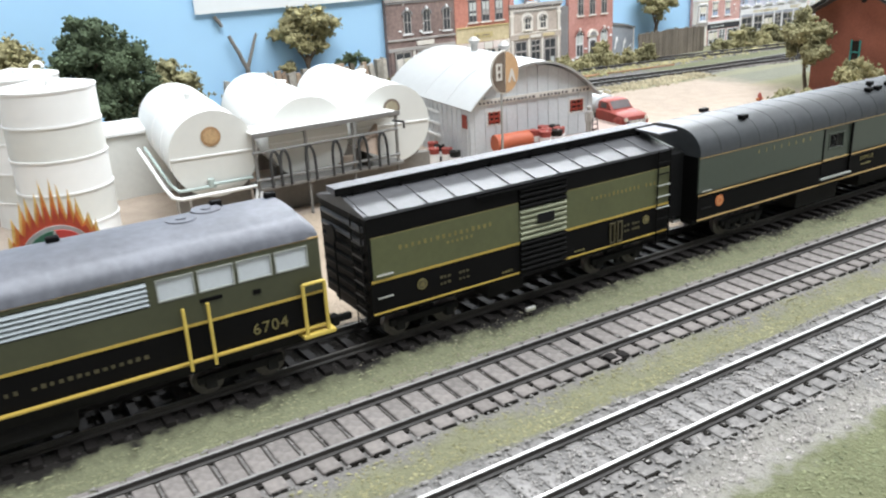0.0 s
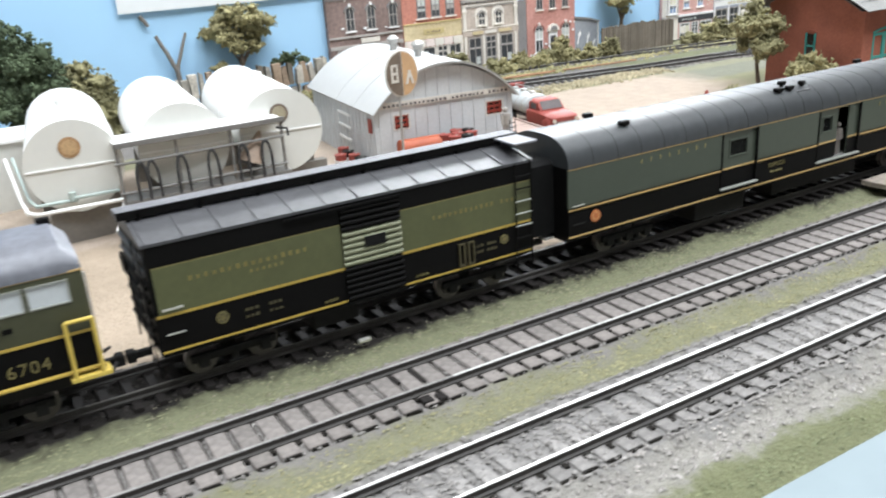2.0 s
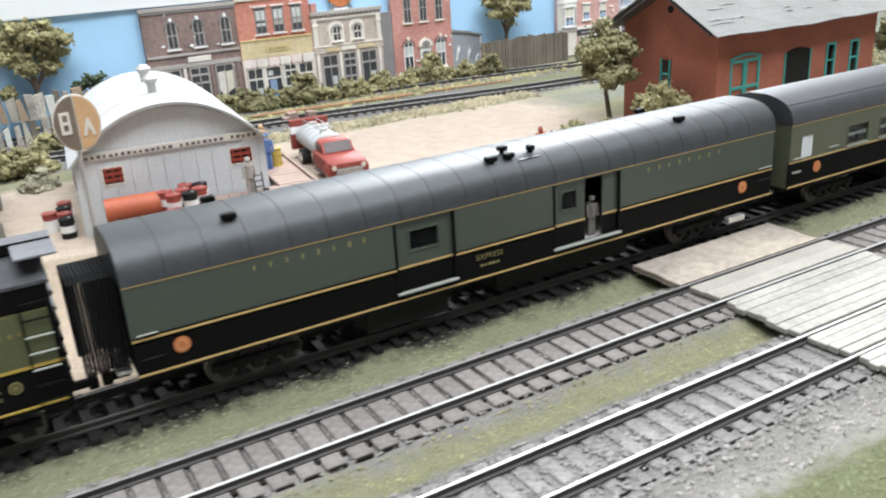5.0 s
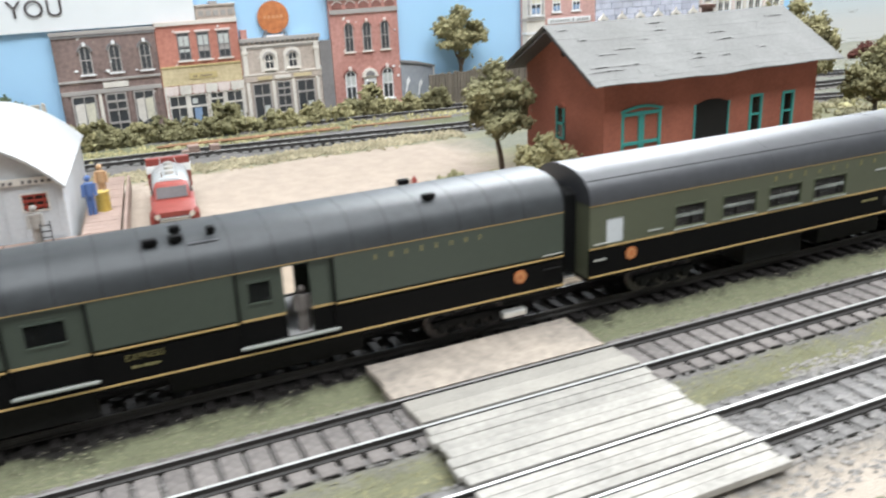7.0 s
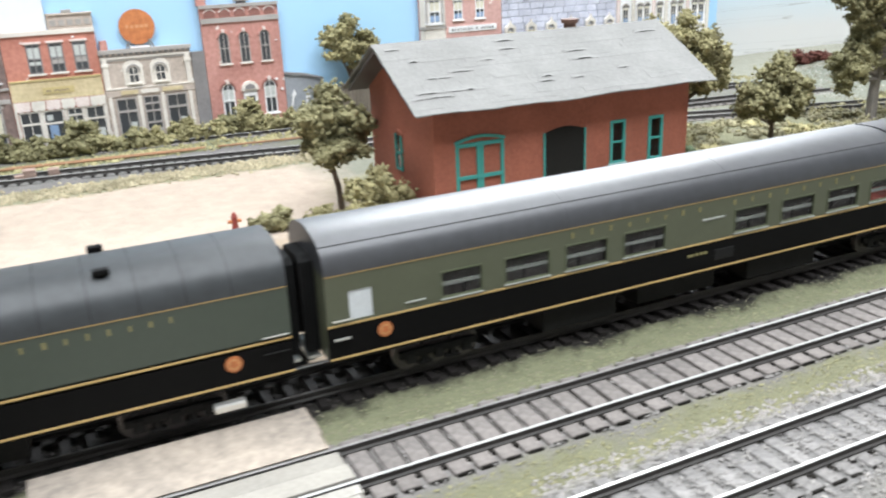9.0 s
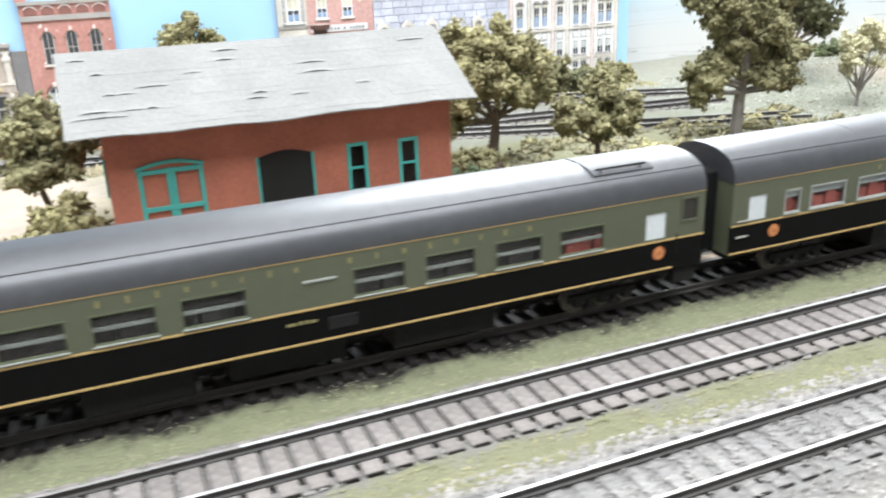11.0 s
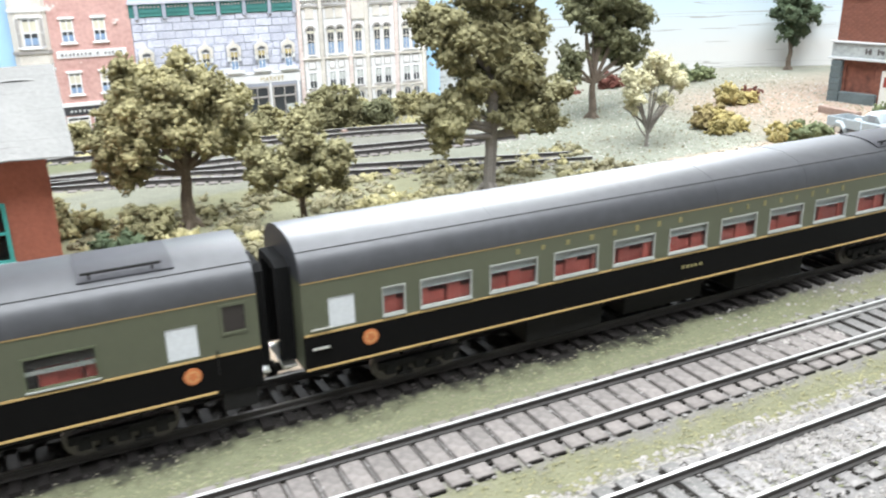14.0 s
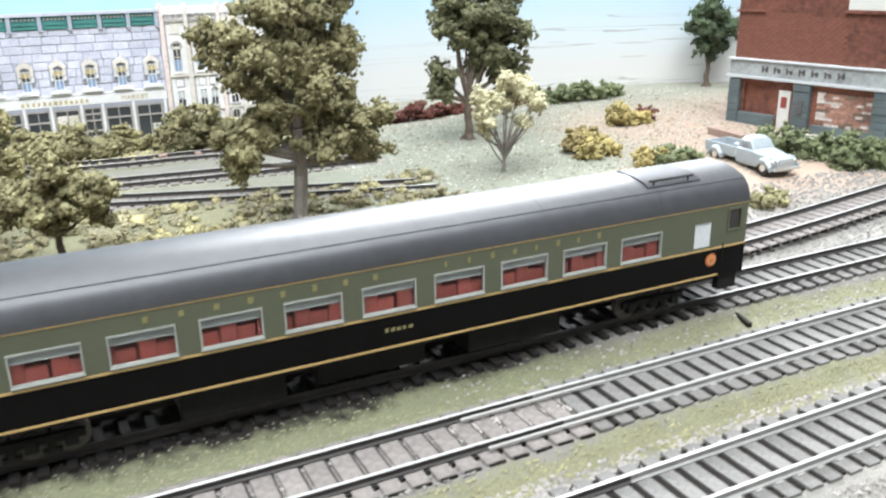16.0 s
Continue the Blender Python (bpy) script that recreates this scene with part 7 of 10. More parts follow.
def vertical_tank(cx, cy, r, z1, label, vent=True):
    t = thing("vertical_tank", (cx, cy, 0.004), label, "storage tank", "vertical storage tanks")
    n = 5
    h = (z1 - 0.004) / n
    for k in range(n):
        bm = B()
        tube(bm, (cx, cy, 0.004 + k * h), (cx, cy, 0.004 + (k + 1) * h - 0.0005), r, r, 48)
        s = part("shell_ring", bm, M["white_grey"] if k % 2 else M["white"], t, smooth=True)
        bm = B()
        tube(bm, (cx, cy, 0.004 + (k + 1) * h - 0.0008), (cx, cy, 0.004 + (k + 1) * h), r + 0.0005, r + 0.0005, 48)
        part("hoop", bm, M["white"], s, smooth=True)
    bm = B()
    tube(bm, (cx, cy, z1), (cx, cy, z1 + 0.0035), r + 0.0003, 0.002, 48)
    part("roof", bm, M["white"], t, smooth=True)
    bm = B()
    tube(bm, (cx + 0.001, cy - 0.010, z1 + 0.001), (cx + 0.001, cy - 0.010, z1 + 0.004), 0.0022, 0.0022, 14)
    part("manhole", bm, M["white"], t, smooth=True)
    bm = B()
    for k in range(8 if vent else 0):
        a0, a1 = math.pi * k / 8, math.pi * (k + 1) / 8
        tube(bm, (cx + 0.012 + 0.003 * math.cos(a0), cy + 0.004, z1 + 0.002 + 0.003 * math.sin(a0)), (cx + 0.012 + 0.003 * math.cos(a1), cy + 0.004, z1 + 0.002 + 0.003 * math.sin(a1)), 0.0009, 0.0009, 8)
    if vent:
        part("vent_pipe", bm, M["white"], t, smooth=True)
    bm = B()
    tube(bm, (cx + 0.010, cy - r + 0.002, 0.0105), (cx + 0.011, cy - r - 0.004, 0.0105), 0.0035, 0.0035, 18)
    tube(bm, (cx + 0.011, cy - r - 0.004, 0.0105), (cx + 0.0112, cy - r - 0.0048, 0.0105), 0.0042, 0.0042, 18)
    part("valve_flange", bm, M["white"], t, smooth=True)


vertical_tank(0.0490, 0.4170, 0.0208, 0.0795, "tall white ringed oil tank", False)
vertical_tank(0.0420, 0.4740, 0.0208, 0.0795, "tall white ringed oil tank behind another")


def pipes():
    t = thing("pipework", (0.11, 0.392, 0.004), "white and pale green pipes round the tanks", "pipework")
    for m, pts, r in ((M["white"], [(0.0885, 0.440, 0.040), (0.0895, 0.400, 0.0275), (0.0905, 0.391, 0.0245), (0.094, 0.389, 0.0235), (0.1315, 0.388, 0.0235)], 0.0009),
                      (M["pipe_green"], [(0.0918, 0.440, 0.040), (0.0925, 0.400, 0.0285), (0.0945, 0.3935, 0.0262), (0.112, 0.3925, 0.0262)], 0.0008),
                      (M["pipe_green"], [(0.1105, 0.3915, 0.0275), (0.1300, 0.3905, 0.0275)], 0.0008),
                      (M["steel"], [(0.1300, 0.386, 0.0225), (0.1225, 0.372, 0.0130)], 0.0008),
                      (M["steel"], [(0.1325, 0.386, 0.0225), (0.1250, 0.372, 0.0130)], 0.0008),
                      (M["steel"], [(0.0925, 0.392, 0.0225), (0.0925, 0.392, 0.004)], 0.0006),
                      (M["steel"], [(0.0985, 0.392, 0.0225), (0.0985, 0.392, 0.004)], 0.0006)):
        bm = B()
        pipe(bm, pts, r, 10)
        part("pipe", bm, m, t, smooth=True)
    bm = B()
    tube(bm, (0.110, 0.3925, 0.0262), (0.110, 0.3925, 0.0300), 0.0016, 0.0016, 12)
    part("valve", bm, M["pipe_green"], t, smooth=True)


pipes()


M["rack_steel"] = mat("rack_steel", (0.20, 0.195, 0.185), 0.5, 0.3, 0.2)


def loading_rack():
    t = thing("loading_rack", (0.170, 0.386, 0.004), "open steel tanker loading rack with a white canopy and black hoses", "loading rack")
    bm = B()
    box(bm, 0.1300, 0.2085, 0.3835, 0.4030, 0.0488, 0.0500, 0.0002)
    part("canopy", bm, M["white"], t)
    bm = B()
    box(bm, 0.1295, 0.2100, 0.3822, 0.3833, 0.0478, 0.0502, 0.0002)
    box(bm, 0.1295, 0.2100, 0.4031, 0.4040, 0.0478, 0.0502, 0.0002)
    part("canopy_edge", bm, M["rack_steel"], t)
    for x in (0.1305, 0.1570, 0.1830, 0.2085):
        bm = B()
        box(bm, x - 0.0006, x + 0.0006, 0.3840, 0.3852, 0.004, 0.0488)
        part("post", bm, M["rack_steel"], t)
    for z, y in ((0.0405, 0.3838), (0.0270, 0.3832)):
        bm = B()
        tube(bm, (0.1290, y, z), (0.2090, y, z), 0.0007, 0.0007, 8)
        part("rail", bm, M["rack_steel"], t)
    bm = B()
    box(bm, 0.1310, 0.2110, 0.3830, 0.3985, 0.0215, 0.0232, 0.0002)
    part("platform", bm, M["rack_steel"], t)
    for k, x in enumerate((0.1395, 0.1445, 0.1580, 0.1725, 0.1875, 0.1990)):
        bm = B()
        pts = [(x - 0.0025 + 0.0025 * (1 - math.cos(a)), 0.3825 + 0.0008 * math.sin(a), 0.0265 + 0.0135 * math.sin(a) ** 0.6) for a in [math.pi * i / 10 for i in range(11)]]
        pts[0] = (pts[0][0], pts[0][1], 0.0225)
        pts[-1] = (pts[-1][0], pts[-1][1], 0.0225)
        pipe(bm, pts, 0.0007, 8)
        part("hose", bm, M["hose"], t, smooth=True)
    bm = B()
    pipe(bm, [(0.2055, 0.3825, 0.0455), (0.2085, 0.376, 0.0455), (0.2085, 0.376, 0.0420)], 0.0006, 8)
    part("loading_arm", bm, M["hose"], t)
    bm = B()
    tube(bm, (0.1925, 0.3880, 0.0300), (0.1985, 0.3880, 0.0440), 0.0065, 0.0008, 16)
    part("funnel", bm, mat("funnel_brown", (0.28, 0.21, 0.16), 0.7, 0, 0.2), t, smooth=True)


loading_rack()


# ---- depot shed with arched roof ----
def depot_shed():
    x0, x1, y0, y1, ze, zp = 0.2690, 0.3556, 0.4010, 0.5175, 0.0398, 0.0610
    cx = (x0 + x1) / 2
    t = thing("depot_shed", (cx, y0, 0.004), "grey board depot shed with a white arched roof and red windows", "shed", rot=-6)

    def arch(w, top, low, n=20):
        return [(cx + w * (2 * k / n - 1), low + (top - low) * (1 - abs(2 * k / n - 1) ** 2.15)) for k in range(n + 1)]
    hw = (x1 - x0) / 2
    # front and back gable with openings
    wins = [(0.2805, 0.2898, 0.0280, 0.0362), (0.3382, 0.3492, 0.0282, 0.0364)]
    for y, s in ((y0, 1), (y1 - 0.001, 1)):
        bm = B()
        holed(bm, x0, x1, 0.004, ze, y, y + 0.001, wins if y == y0 else [])
        part("gable_wall", bm, M["shed_wall"], t)
        bm = B()
        prism(bm, arch(hw, zp - 0.0008, ze), y, y + 0.001)
        part("gable_top", bm, M["shed_wall"], t)
    for k in range(12):
        x = x0 + 0.003 + k * (x1 - x0 - 0.006) / 11
        top = ze + (zp - ze) * (1 - abs((x - cx) / hw) ** 2.15)
        segs = [(0.004, top - 0.001)]
        for a, c, z0w, z1w in wins:
            if a - 0.0006 < x < c + 0.0006:
                segs = [(0.004, z0w - 0.0008), (z1w + 0.0008, top - 0.001)]
        for za, zb in segs:
            bm = B()
            box(bm, x - 0.0004, x + 0.0004, y0 - 0.0005, y0 + 0.0002, za, zb, 0.0001)
            part("batten", bm, M["shed_wall"], t)
    for a, c, z0w, z1w in wins:
        w = window_frame(t, a, c, z0w, z1w, M["sign_pale"], 0.0007, y=y0)
        bm = B()
        box(bm, a, c, y0 + 0.0006, y0 + 0.0008, z0w, z1w)
        part("pane", bm, M["glass_dark"], w)
        for k in range(3):
            bm = B()
            z = z0w + (k + 0.55) * (z1w - z0w) / 3
            box(bm, a, c, y0 - 0.0002, y0 + 0.0006, z, z + 0.0013)
            part("sash_bar", bm, M["window_red"], w)
        for k in range(3):
            bm = B()
            x = a + (k + 0.5) * (c - a) / 3
            box(bm, x - 0.0003, x + 0.0003, y0 - 0.0003, y0 + 0.0005, z0w, z1w)
            part("sash_bar", bm, M["window_red"], w)
    for x in (x0, x1 - 0.001):
        bm = B()
        box(bm, x, x + 0.001, y0 + 0.001, y1 - 0.001, 0.004, ze)
        part("side_wall", bm, M["shed_wall"], t)
    for k in range(17):
        y = y0 + 0.004 + k * 0.0066
        bm = B()
        box(bm, x0 - 0.0005, x0 + 0.0001, y - 0.0005, y + 0.0005, 0.004, ze - 0.0005)
        part("batten", bm, M["shed_wall"], t)
    for k, z in enumerate((0.016, 0.0235, 0.031)):
        bm = B()
        box(bm, x0 - 0.0012, x0 - 0.0004, y0 + 0.040, y0 + 0.062, z, z + 0.0016, 0.0002)
        part("side_shutter", bm, M["white"], t)
    bm = B()
    box(bm, x0 - 0.0006, x0 + 0.0002, y0 + 0.0035, y0 + 0.0095, 0.027, 0.035)
    part("side_window", bm, M["window_red"], t)
    # curved roof shell
    o, i = arch(hw + 0.0020, zp + 0.0016, ze - 0.0008), arch(hw + 0.0017, zp + 0.0004, ze - 0.0018)
    bm = B()
    prism(bm, o + list(reversed(i)), y0 - 0.0045, y1 + 0.004)
    rf = part("roof", bm, M["shed_roof"], t, smooth=True)
    for yy in (y0 + 0.028, y0 + 0.06):
        bm = B()
        prism(bm, arch(hw + 0.0022, zp + 0.0019, ze - 0.0007) + list(reversed(i)), yy, yy + 0.0006)
        part("roof_seam", bm, M["shed_roof"], rf, smooth=True)
    bm = B()
    prism(bm, arch(hw + 0.0022, zp + 0.0018, ze - 0.0009) + list(reversed(i)), y0 - 0.0052, y0 - 0.0045)
    part("roof_edge", bm, M["steel"], rf)
    for x, y in ((0.3124, 0.474), (0.3114, 0.4326)):
        bm = B()
        z = zp
        tube(bm, (x, y, z - 0.002), (x, y, z + 0.006), 0.0022, 0.0022, 16)
        tube(bm, (x, y, z + 0.006), (x, y, z + 0.0085), 0.0026, 0.0040, 16)
        tube(bm, (x, y, z + 0.0085), (x, y, z + 0.0105), 0.0040, 0.0018, 16)
        part("roof_ventilator", bm, M["steel"], t, smooth=True)
    bm = B()
    box(bm, x0 + 0.003, x1 - 0.0015, y0 - 0.0012, y0 - 0.0005, 0.0405, 0.0438, 0.0001)
    sgn = part("sign_board", bm, M["sign_pale"], t)
    bars(sgn, x0 + 0.005, x1 - 0.003, 0.0420, 0.0017, 30, M["text_dark"], y=y0 - 0.0012, fill=0.6, seed=60)


depot_shed()

# depot sign on its post
s = thing("depot_sign", (0.2705, 0.373, 0.004), "tall oval two-coloured sign on a steel post", "sign")
bm = B()
tube(bm, (0.2695, 0.3745, 0.004), (0.2700, 0.3745, 0.052), 0.0007, 0.0007, 8)
part("post", bm, M["steel"], s)


def oval(cx, cz, a, c, half=0):
    ang = [2 * math.pi * k / 32 for k in range(32)] if not half else [math.pi / 2 * half + math.pi * k / 16 * 1 for k in range(17)]
    return [(cx + a * math.cos(t), cz + c * math.sin(t)) for t in ang]


bm = B()
prism(bm, oval(0.2715, 0.0635, 0.0092, 0.0117), 0.3728, 0.3742)
part("rim", bm, M["sign_pale"], s)
bm = B()
prism(bm, oval(0.2712, 0.0635, 0.0084, 0.0109, 1), 0.3724, 0.3729)
part("dark_half", bm, M["brown"], s)
bm = B()
prism(bm, oval(0.2718, 0.0635, 0.0084, 0.0109, -1), 0.3724, 0.3729)
part("tan_half", bm, M["tan"], s)
bm = B()
holed(bm, 0.2650, 0.2690, 0.0595, 0.0685, 0.3720, 0.3724, [(0.2662, 0.2680, 0.0608, 0.0634), (0.2662, 0.2680, 0.0646, 0.0673)])
part("mark", bm, M["sign_pale"], s)
bm = B()
prism(bm, [(0.2730, 0.0580), (0.2742, 0.0580), (0.2755, 0.0615), (0.2768, 0.0580), (0.2780, 0.0580), (0.2760, 0.0650), (0.2750, 0.0650)], 0.3720, 0.3724)
part("mark", bm, M["sign_pale"], s)

# loading dock round the shed
d = thing("loading_dock", (0.3123, 0.401, 0.004), "low loading dock with brown boards and a red edge", "loading dock", rot=-6)
rng = random.Random(15)
for k in range(13):
    x = 0.2970 + k * 0.0062
    bm = B()
    box(bm, x, x + 0.0059, 0.3725, 0.3995, 0.0135, 0.0148 + rng.uniform(-0.0001, 0.0001), 0.0001)
    part("deck_board", bm, M["wood_deck"], d)
for k in range(18):
    y = 0.4005 + k * 0.0062
    bm = B()
    box(bm, 0.3600, 0.3765, y, y + 0.0059, 0.0135, 0.0148 + rng.uniform(-0.0001, 0.0001), 0.0001)
    part("deck_board", bm, M["wood_deck"], d)
bm = B()
box(bm, 0.2965, 0.3777, 0.3705, 0.3723, 0.0060, 0.0152, 0.0002)
part("edge_beam", bm, M["red"], d)
bm = B()
box(bm, 0.3778, 0.3793, 0.3723, 0.5120, 0.0060, 0.0150, 0.0002)
part("edge_beam", bm, M["wood_deck"], d)
for x in (0.300, 0.326, 0.352, 0.375):
    bm = B()
    box(bm, x - 0.0012, x + 0.0012, 0.3725, 0.375, 0.003, 0.0135)
    part("pier", bm, M["wood_old"], d)


def barrel(x, y, z, top, side, band_m):
    t = thing("oil_barrel", (x, y, z), "small steel oil barrel with a painted band", "barrel", "oil barrels")
    r, h = 0.0033, 0.0098
    for k, m in enumerate((side, band_m, top)):
        bm = B()
        tube(bm, (x, y, z + k * h / 3), (x, y, z + (k + 1) * h / 3 - 0.0001), r, r, 18)
        tube(bm, (x, y, z + (k + 1) * h / 3 - 0.0004), (x, y, z + (k + 1) * h / 3), r + 0.00025, r + 0.00025, 18)
        part(("lower_drum", "middle_band", "upper_drum")[k], bm, m, t, smooth=True)
    bm = B()
    tube(bm, (x + 0.0012, y, z + h), (x + 0.0012, y, z + h + 0.0004), 0.0006, 0.0006, 8)
    part("bung", bm, M["steel"], t)


for x, y, top, side in ((0.3122, 0.3785, "door_dark", "door_dark"), (0.3052, 0.3805, "red", "red"), (0.3035, 0.3880, "red", "red"), (0.3108, 0.3865, "red", "red"), (0.3180, 0.3835, "red", "red"), (0.3200, 0.3905, "door_dark", "door_dark"), (0.3140, 0.3935, "red", "red")):
    barrel(x, y, 0.0148, M[top], M[side], M["white"])
for x, y, top in ((0.2625, 0.4130, "door_dark"), (0.2632, 0.4230, "red"), (0.2640, 0.4330, "door_dark"), (0.2655, 0.4430, "red"), (0.2570, 0.4280, "red")):
    barrel(x, y, 0.0046, M[top], M["white"] if top == "red" else M[top], M["white"])

t = thing("fuel_tank", (0.2900, 0.3915, 0.004), "small rust-red fuel tank lying on a stand", "tank")
bm = B()
tube(bm, (0.2775, 0.3930, 0.0195), (0.3010, 0.3905, 0.0195), 0.0052, 0.0052, 24)
part("shell", bm, M["red_tank"], t, smooth=True)
for x in (0.281, 0.2945):
    bm = B()
    box(bm, x - 0.0012, x + 0.0012, 0.387, 0.396, 0.004, 0.0155)
    part("leg", bm, M["wood_old"], t)
t = thing("red_crate", (0.303, 0.374, 0.0148), "small red painted crate on the dock", "crate")
bm = B()
box(bm, 0.3005, 0.3070, 0.3715, 0.3765, 0.0148, 0.0195, 0.0003)
part("body", bm, M["red"], t)
bm = B()
box(bm, 0.3003, 0.3072, 0.3713, 0.3767, 0.0188, 0.0193, 0.0001)
part("lid", bm, M["red"], t)


def figurine(x, y, z, h, material, label, turn=0.0):
    """A plain standing toy figure, one mesh."""
    bm = B()
    s = h / 0.020
    for dx in (-0.0011, 0.0011):
        tube(bm, (dx * s, 0, 0), (dx * s * 0.8, 0, 0.0095 * s), 0.0010 * s, 0.0012 * s, 10)
    tube(bm, (0, 0, 0.0093 * s), (0, 0, 0.0160 * s), 0.0021 * s, 0.0024 * s, 12)
    for dx in (-1, 1):
        tube(bm, (dx * 0.0027 * s, 0, 0.0155 * s), (dx * 0.0030 * s, -0.0012 * s, 0.0095 * s), 0.0008 * s, 0.0007 * s, 8)
    bmesh.ops.create_icosphere(bm, subdivisions=2, radius=0.0016 * s, matrix=Matrix.Translation((0, 0, 0.0183 * s)))
    for v in bm.verts:
        v.co = Matrix.Rotation(turn, 3, "Z") @ v.co + Vector((x, y, z))
    return single("toy_figure", bm, material, label, "figurine", smooth=True)


M["figure_dark"] = mat("figure_drab", (0.17, 0.15, 0.135), 0.8, 0, 0.2)
figurine(0.3425, 0.3850, 0.0148, 0.0195, M["figure"], "plain toy figure in pale work clothes on the dock")
figurine(0.3665, 0.4280, 0.0148, 0.0200, M["blue"], "plain toy figure in blue overalls on the dock")
figurine(0.4172, YN + 0.0040, 0.0216, 0.0150, M["figure_dark"], "plain drab toy figure in the open baggage door")
figurine(0.3735, 0.4560, 0.0148, 0.0190, M["tan"], "plain toy figure in tan clothes on the dock")
M["drum_yellow"] = mat("drum_yellow", (0.50, 0.36, 0.08), 0.5, 0, 0.15)
barrel(0.3722, 0.4330, 0.0148, M["drum_yellow"], M["drum_yellow"], M["drum_yellow"])
t = thing("hand_truck", (0.3460, 0.381, 0.0148), "black two-wheeled hand truck standing on the dock", "hand truck")
bm = B()
pipe(bm, [(0.3440, 0.3822, 0.0155), (0.3440, 0.3838, 0.0265)], 0.0003, 6)
pipe(bm, [(0.3480, 0.3822, 0.0155), (0.3480, 0.3838, 0.0265)], 0.0003, 6)
for k in range(4):
    pipe(bm, [(0.3440, 0.3824 + 0.0004 * k, 0.0170 + 0.0026 * k), (0.3480, 0.3824 + 0.0004 * k, 0.0170 + 0.0026 * k)], 0.0003, 6)
box(bm, 0.3437, 0.3483, 0.3795, 0.3825, 0.0149, 0.0154)
part("frame", bm, M["hose"], t)
for x in (0.3498, 0.3481):
    bm = B()
    tube(bm, (x, 0.3835, 0.0164), (x + 0.0006, 0.3835, 0.0164), 0.0016, 0.0016, 14)
    part("wheel", bm, M["tyre"], t)
t = thing("sack_pile", (0.362, 0.379, 0.0148), "dark tarpaulin bundle with a blue patch on the dock", "bundle")
bm = B()
bmesh.ops.create_icosphere(bm, subdivisions=3, radius=1.0)
for v in bm.verts:
    n = 1 + 0.18 * noise.noise(v.co * 2.1)
    v.co = Vector((0.3640 + v.co.x * 0.0058 * n, 0.3765 + v.co.y * 0.0042 * n, 0.0148 + max(0, v.co.z) * 0.0034 * n))
part("cover", bm, M["steel"], t, smooth=True)
bm = B()
bmesh.ops.create_icosphere(bm, subdivisions=2, radius=1.0)
for v in bm.verts:
    v.co = Vector((0.3525 + v.co.x * 0.0042, 0.3735 + v.co.y * 0.003, 0.0148 + max(0, v.co.z) * 0.002))
part("blue_cloth", bm, M["blue"], t, smooth=True)

# flame sign behind the locomotive
s = thing("flame_sign", (0.029, 0.300, 0.002), "round green and red sign with a crown of painted flames", "sign")
fx, fz, fy = 0.0285, 0.0355, 0.300
rng = random.Random(21)
tips = [rng.uniform(0.75, 1.15) for _ in range(12)]
for mname, col, width, reach, dy in (("flame_yellow", (0.60, 0.40, 0.13), 1.22, 1.0, 0.0008), ("flame_orange", (0.50, 0.16, 0.035), 1.14, 0.80, 0.0004), ("flame_red", (0.36, 0.05, 0.022), 1.06, 0.58, 0.0)):
    R, n = 0.0122 * width, 12
    pts = []
    for i in range(n):
        for f, up in ((0.0, 0.0022), (0.5 + 0.14 * (-1) ** i, 0.0)):
            u = -1 + 2 * (i + f) / n
            zc = math.sqrt(max(0.0, 1 - u * u)) * R
            h = up if f == 0 else (0.0060 + 0.0085 * (1 - u * u)) * tips[i] * reach
            pts.append((fx + u * R * 1.04, fz + zc + h - 0.002))
    pts += [(fx + R * 1.04, fz), (fx + R * 0.9, fz - 0.008), (fx - R * 0.9, fz - 0.008)]
    part("flame_crown", prism(B(), pts, fy + dy, fy + dy + 0.0003), mat(mname, col, 0.6, 0, 0.3, 120, stain=0.2), s)
bm = B()
disc(bm, fx, fz, fy - 0.0001, 0.0122, 0.0008, 36)
part("rim", bm, M["steel"], s)
for half, mm in ((1, mat("sign_green", (0.03, 0.10, 0.06), 0.6)), (-1, mat("sign_red", (0.45, 0.05, 0.04), 0.6))):
    bm = B()
    prism(bm, [(fx + 0.0108 * math.cos(math.pi / 2 * half + math.pi * k / 16), fz + 0.0108 * math.sin(math.pi / 2 * half + math.pi * k / 16)) for k in range(17)], fy - 0.0014, fy - 0.0009)
    part("half_disc", bm, mm, s)
bm = B()
box(bm, fx - 0.0005, fx + 0.0005, fy - 0.0018, fy - 0.0013, fz - 0.0105, fz + 0.0105)
part("divider", bm, M["steel"], s)
bm = B()
box(bm, fx - 0.006, fx - 0.002, fy - 0.0018, fy - 0.0013, fz - 0.001, fz + 0.0035, 0.0003)
part("mark", bm, M["sign_pale"], s)
bm = B()
box(bm, fx - 0.001, fx + 0.001, fy + 0.001, fy + 0.003, 0.002, fz)
part("post", bm, M["wood_old"], s)


M["brown_pot"] = mat("chimney_brown", (0.14, 0.075, 0.055), 0.8, 0, 0.3, 200, 0.3)


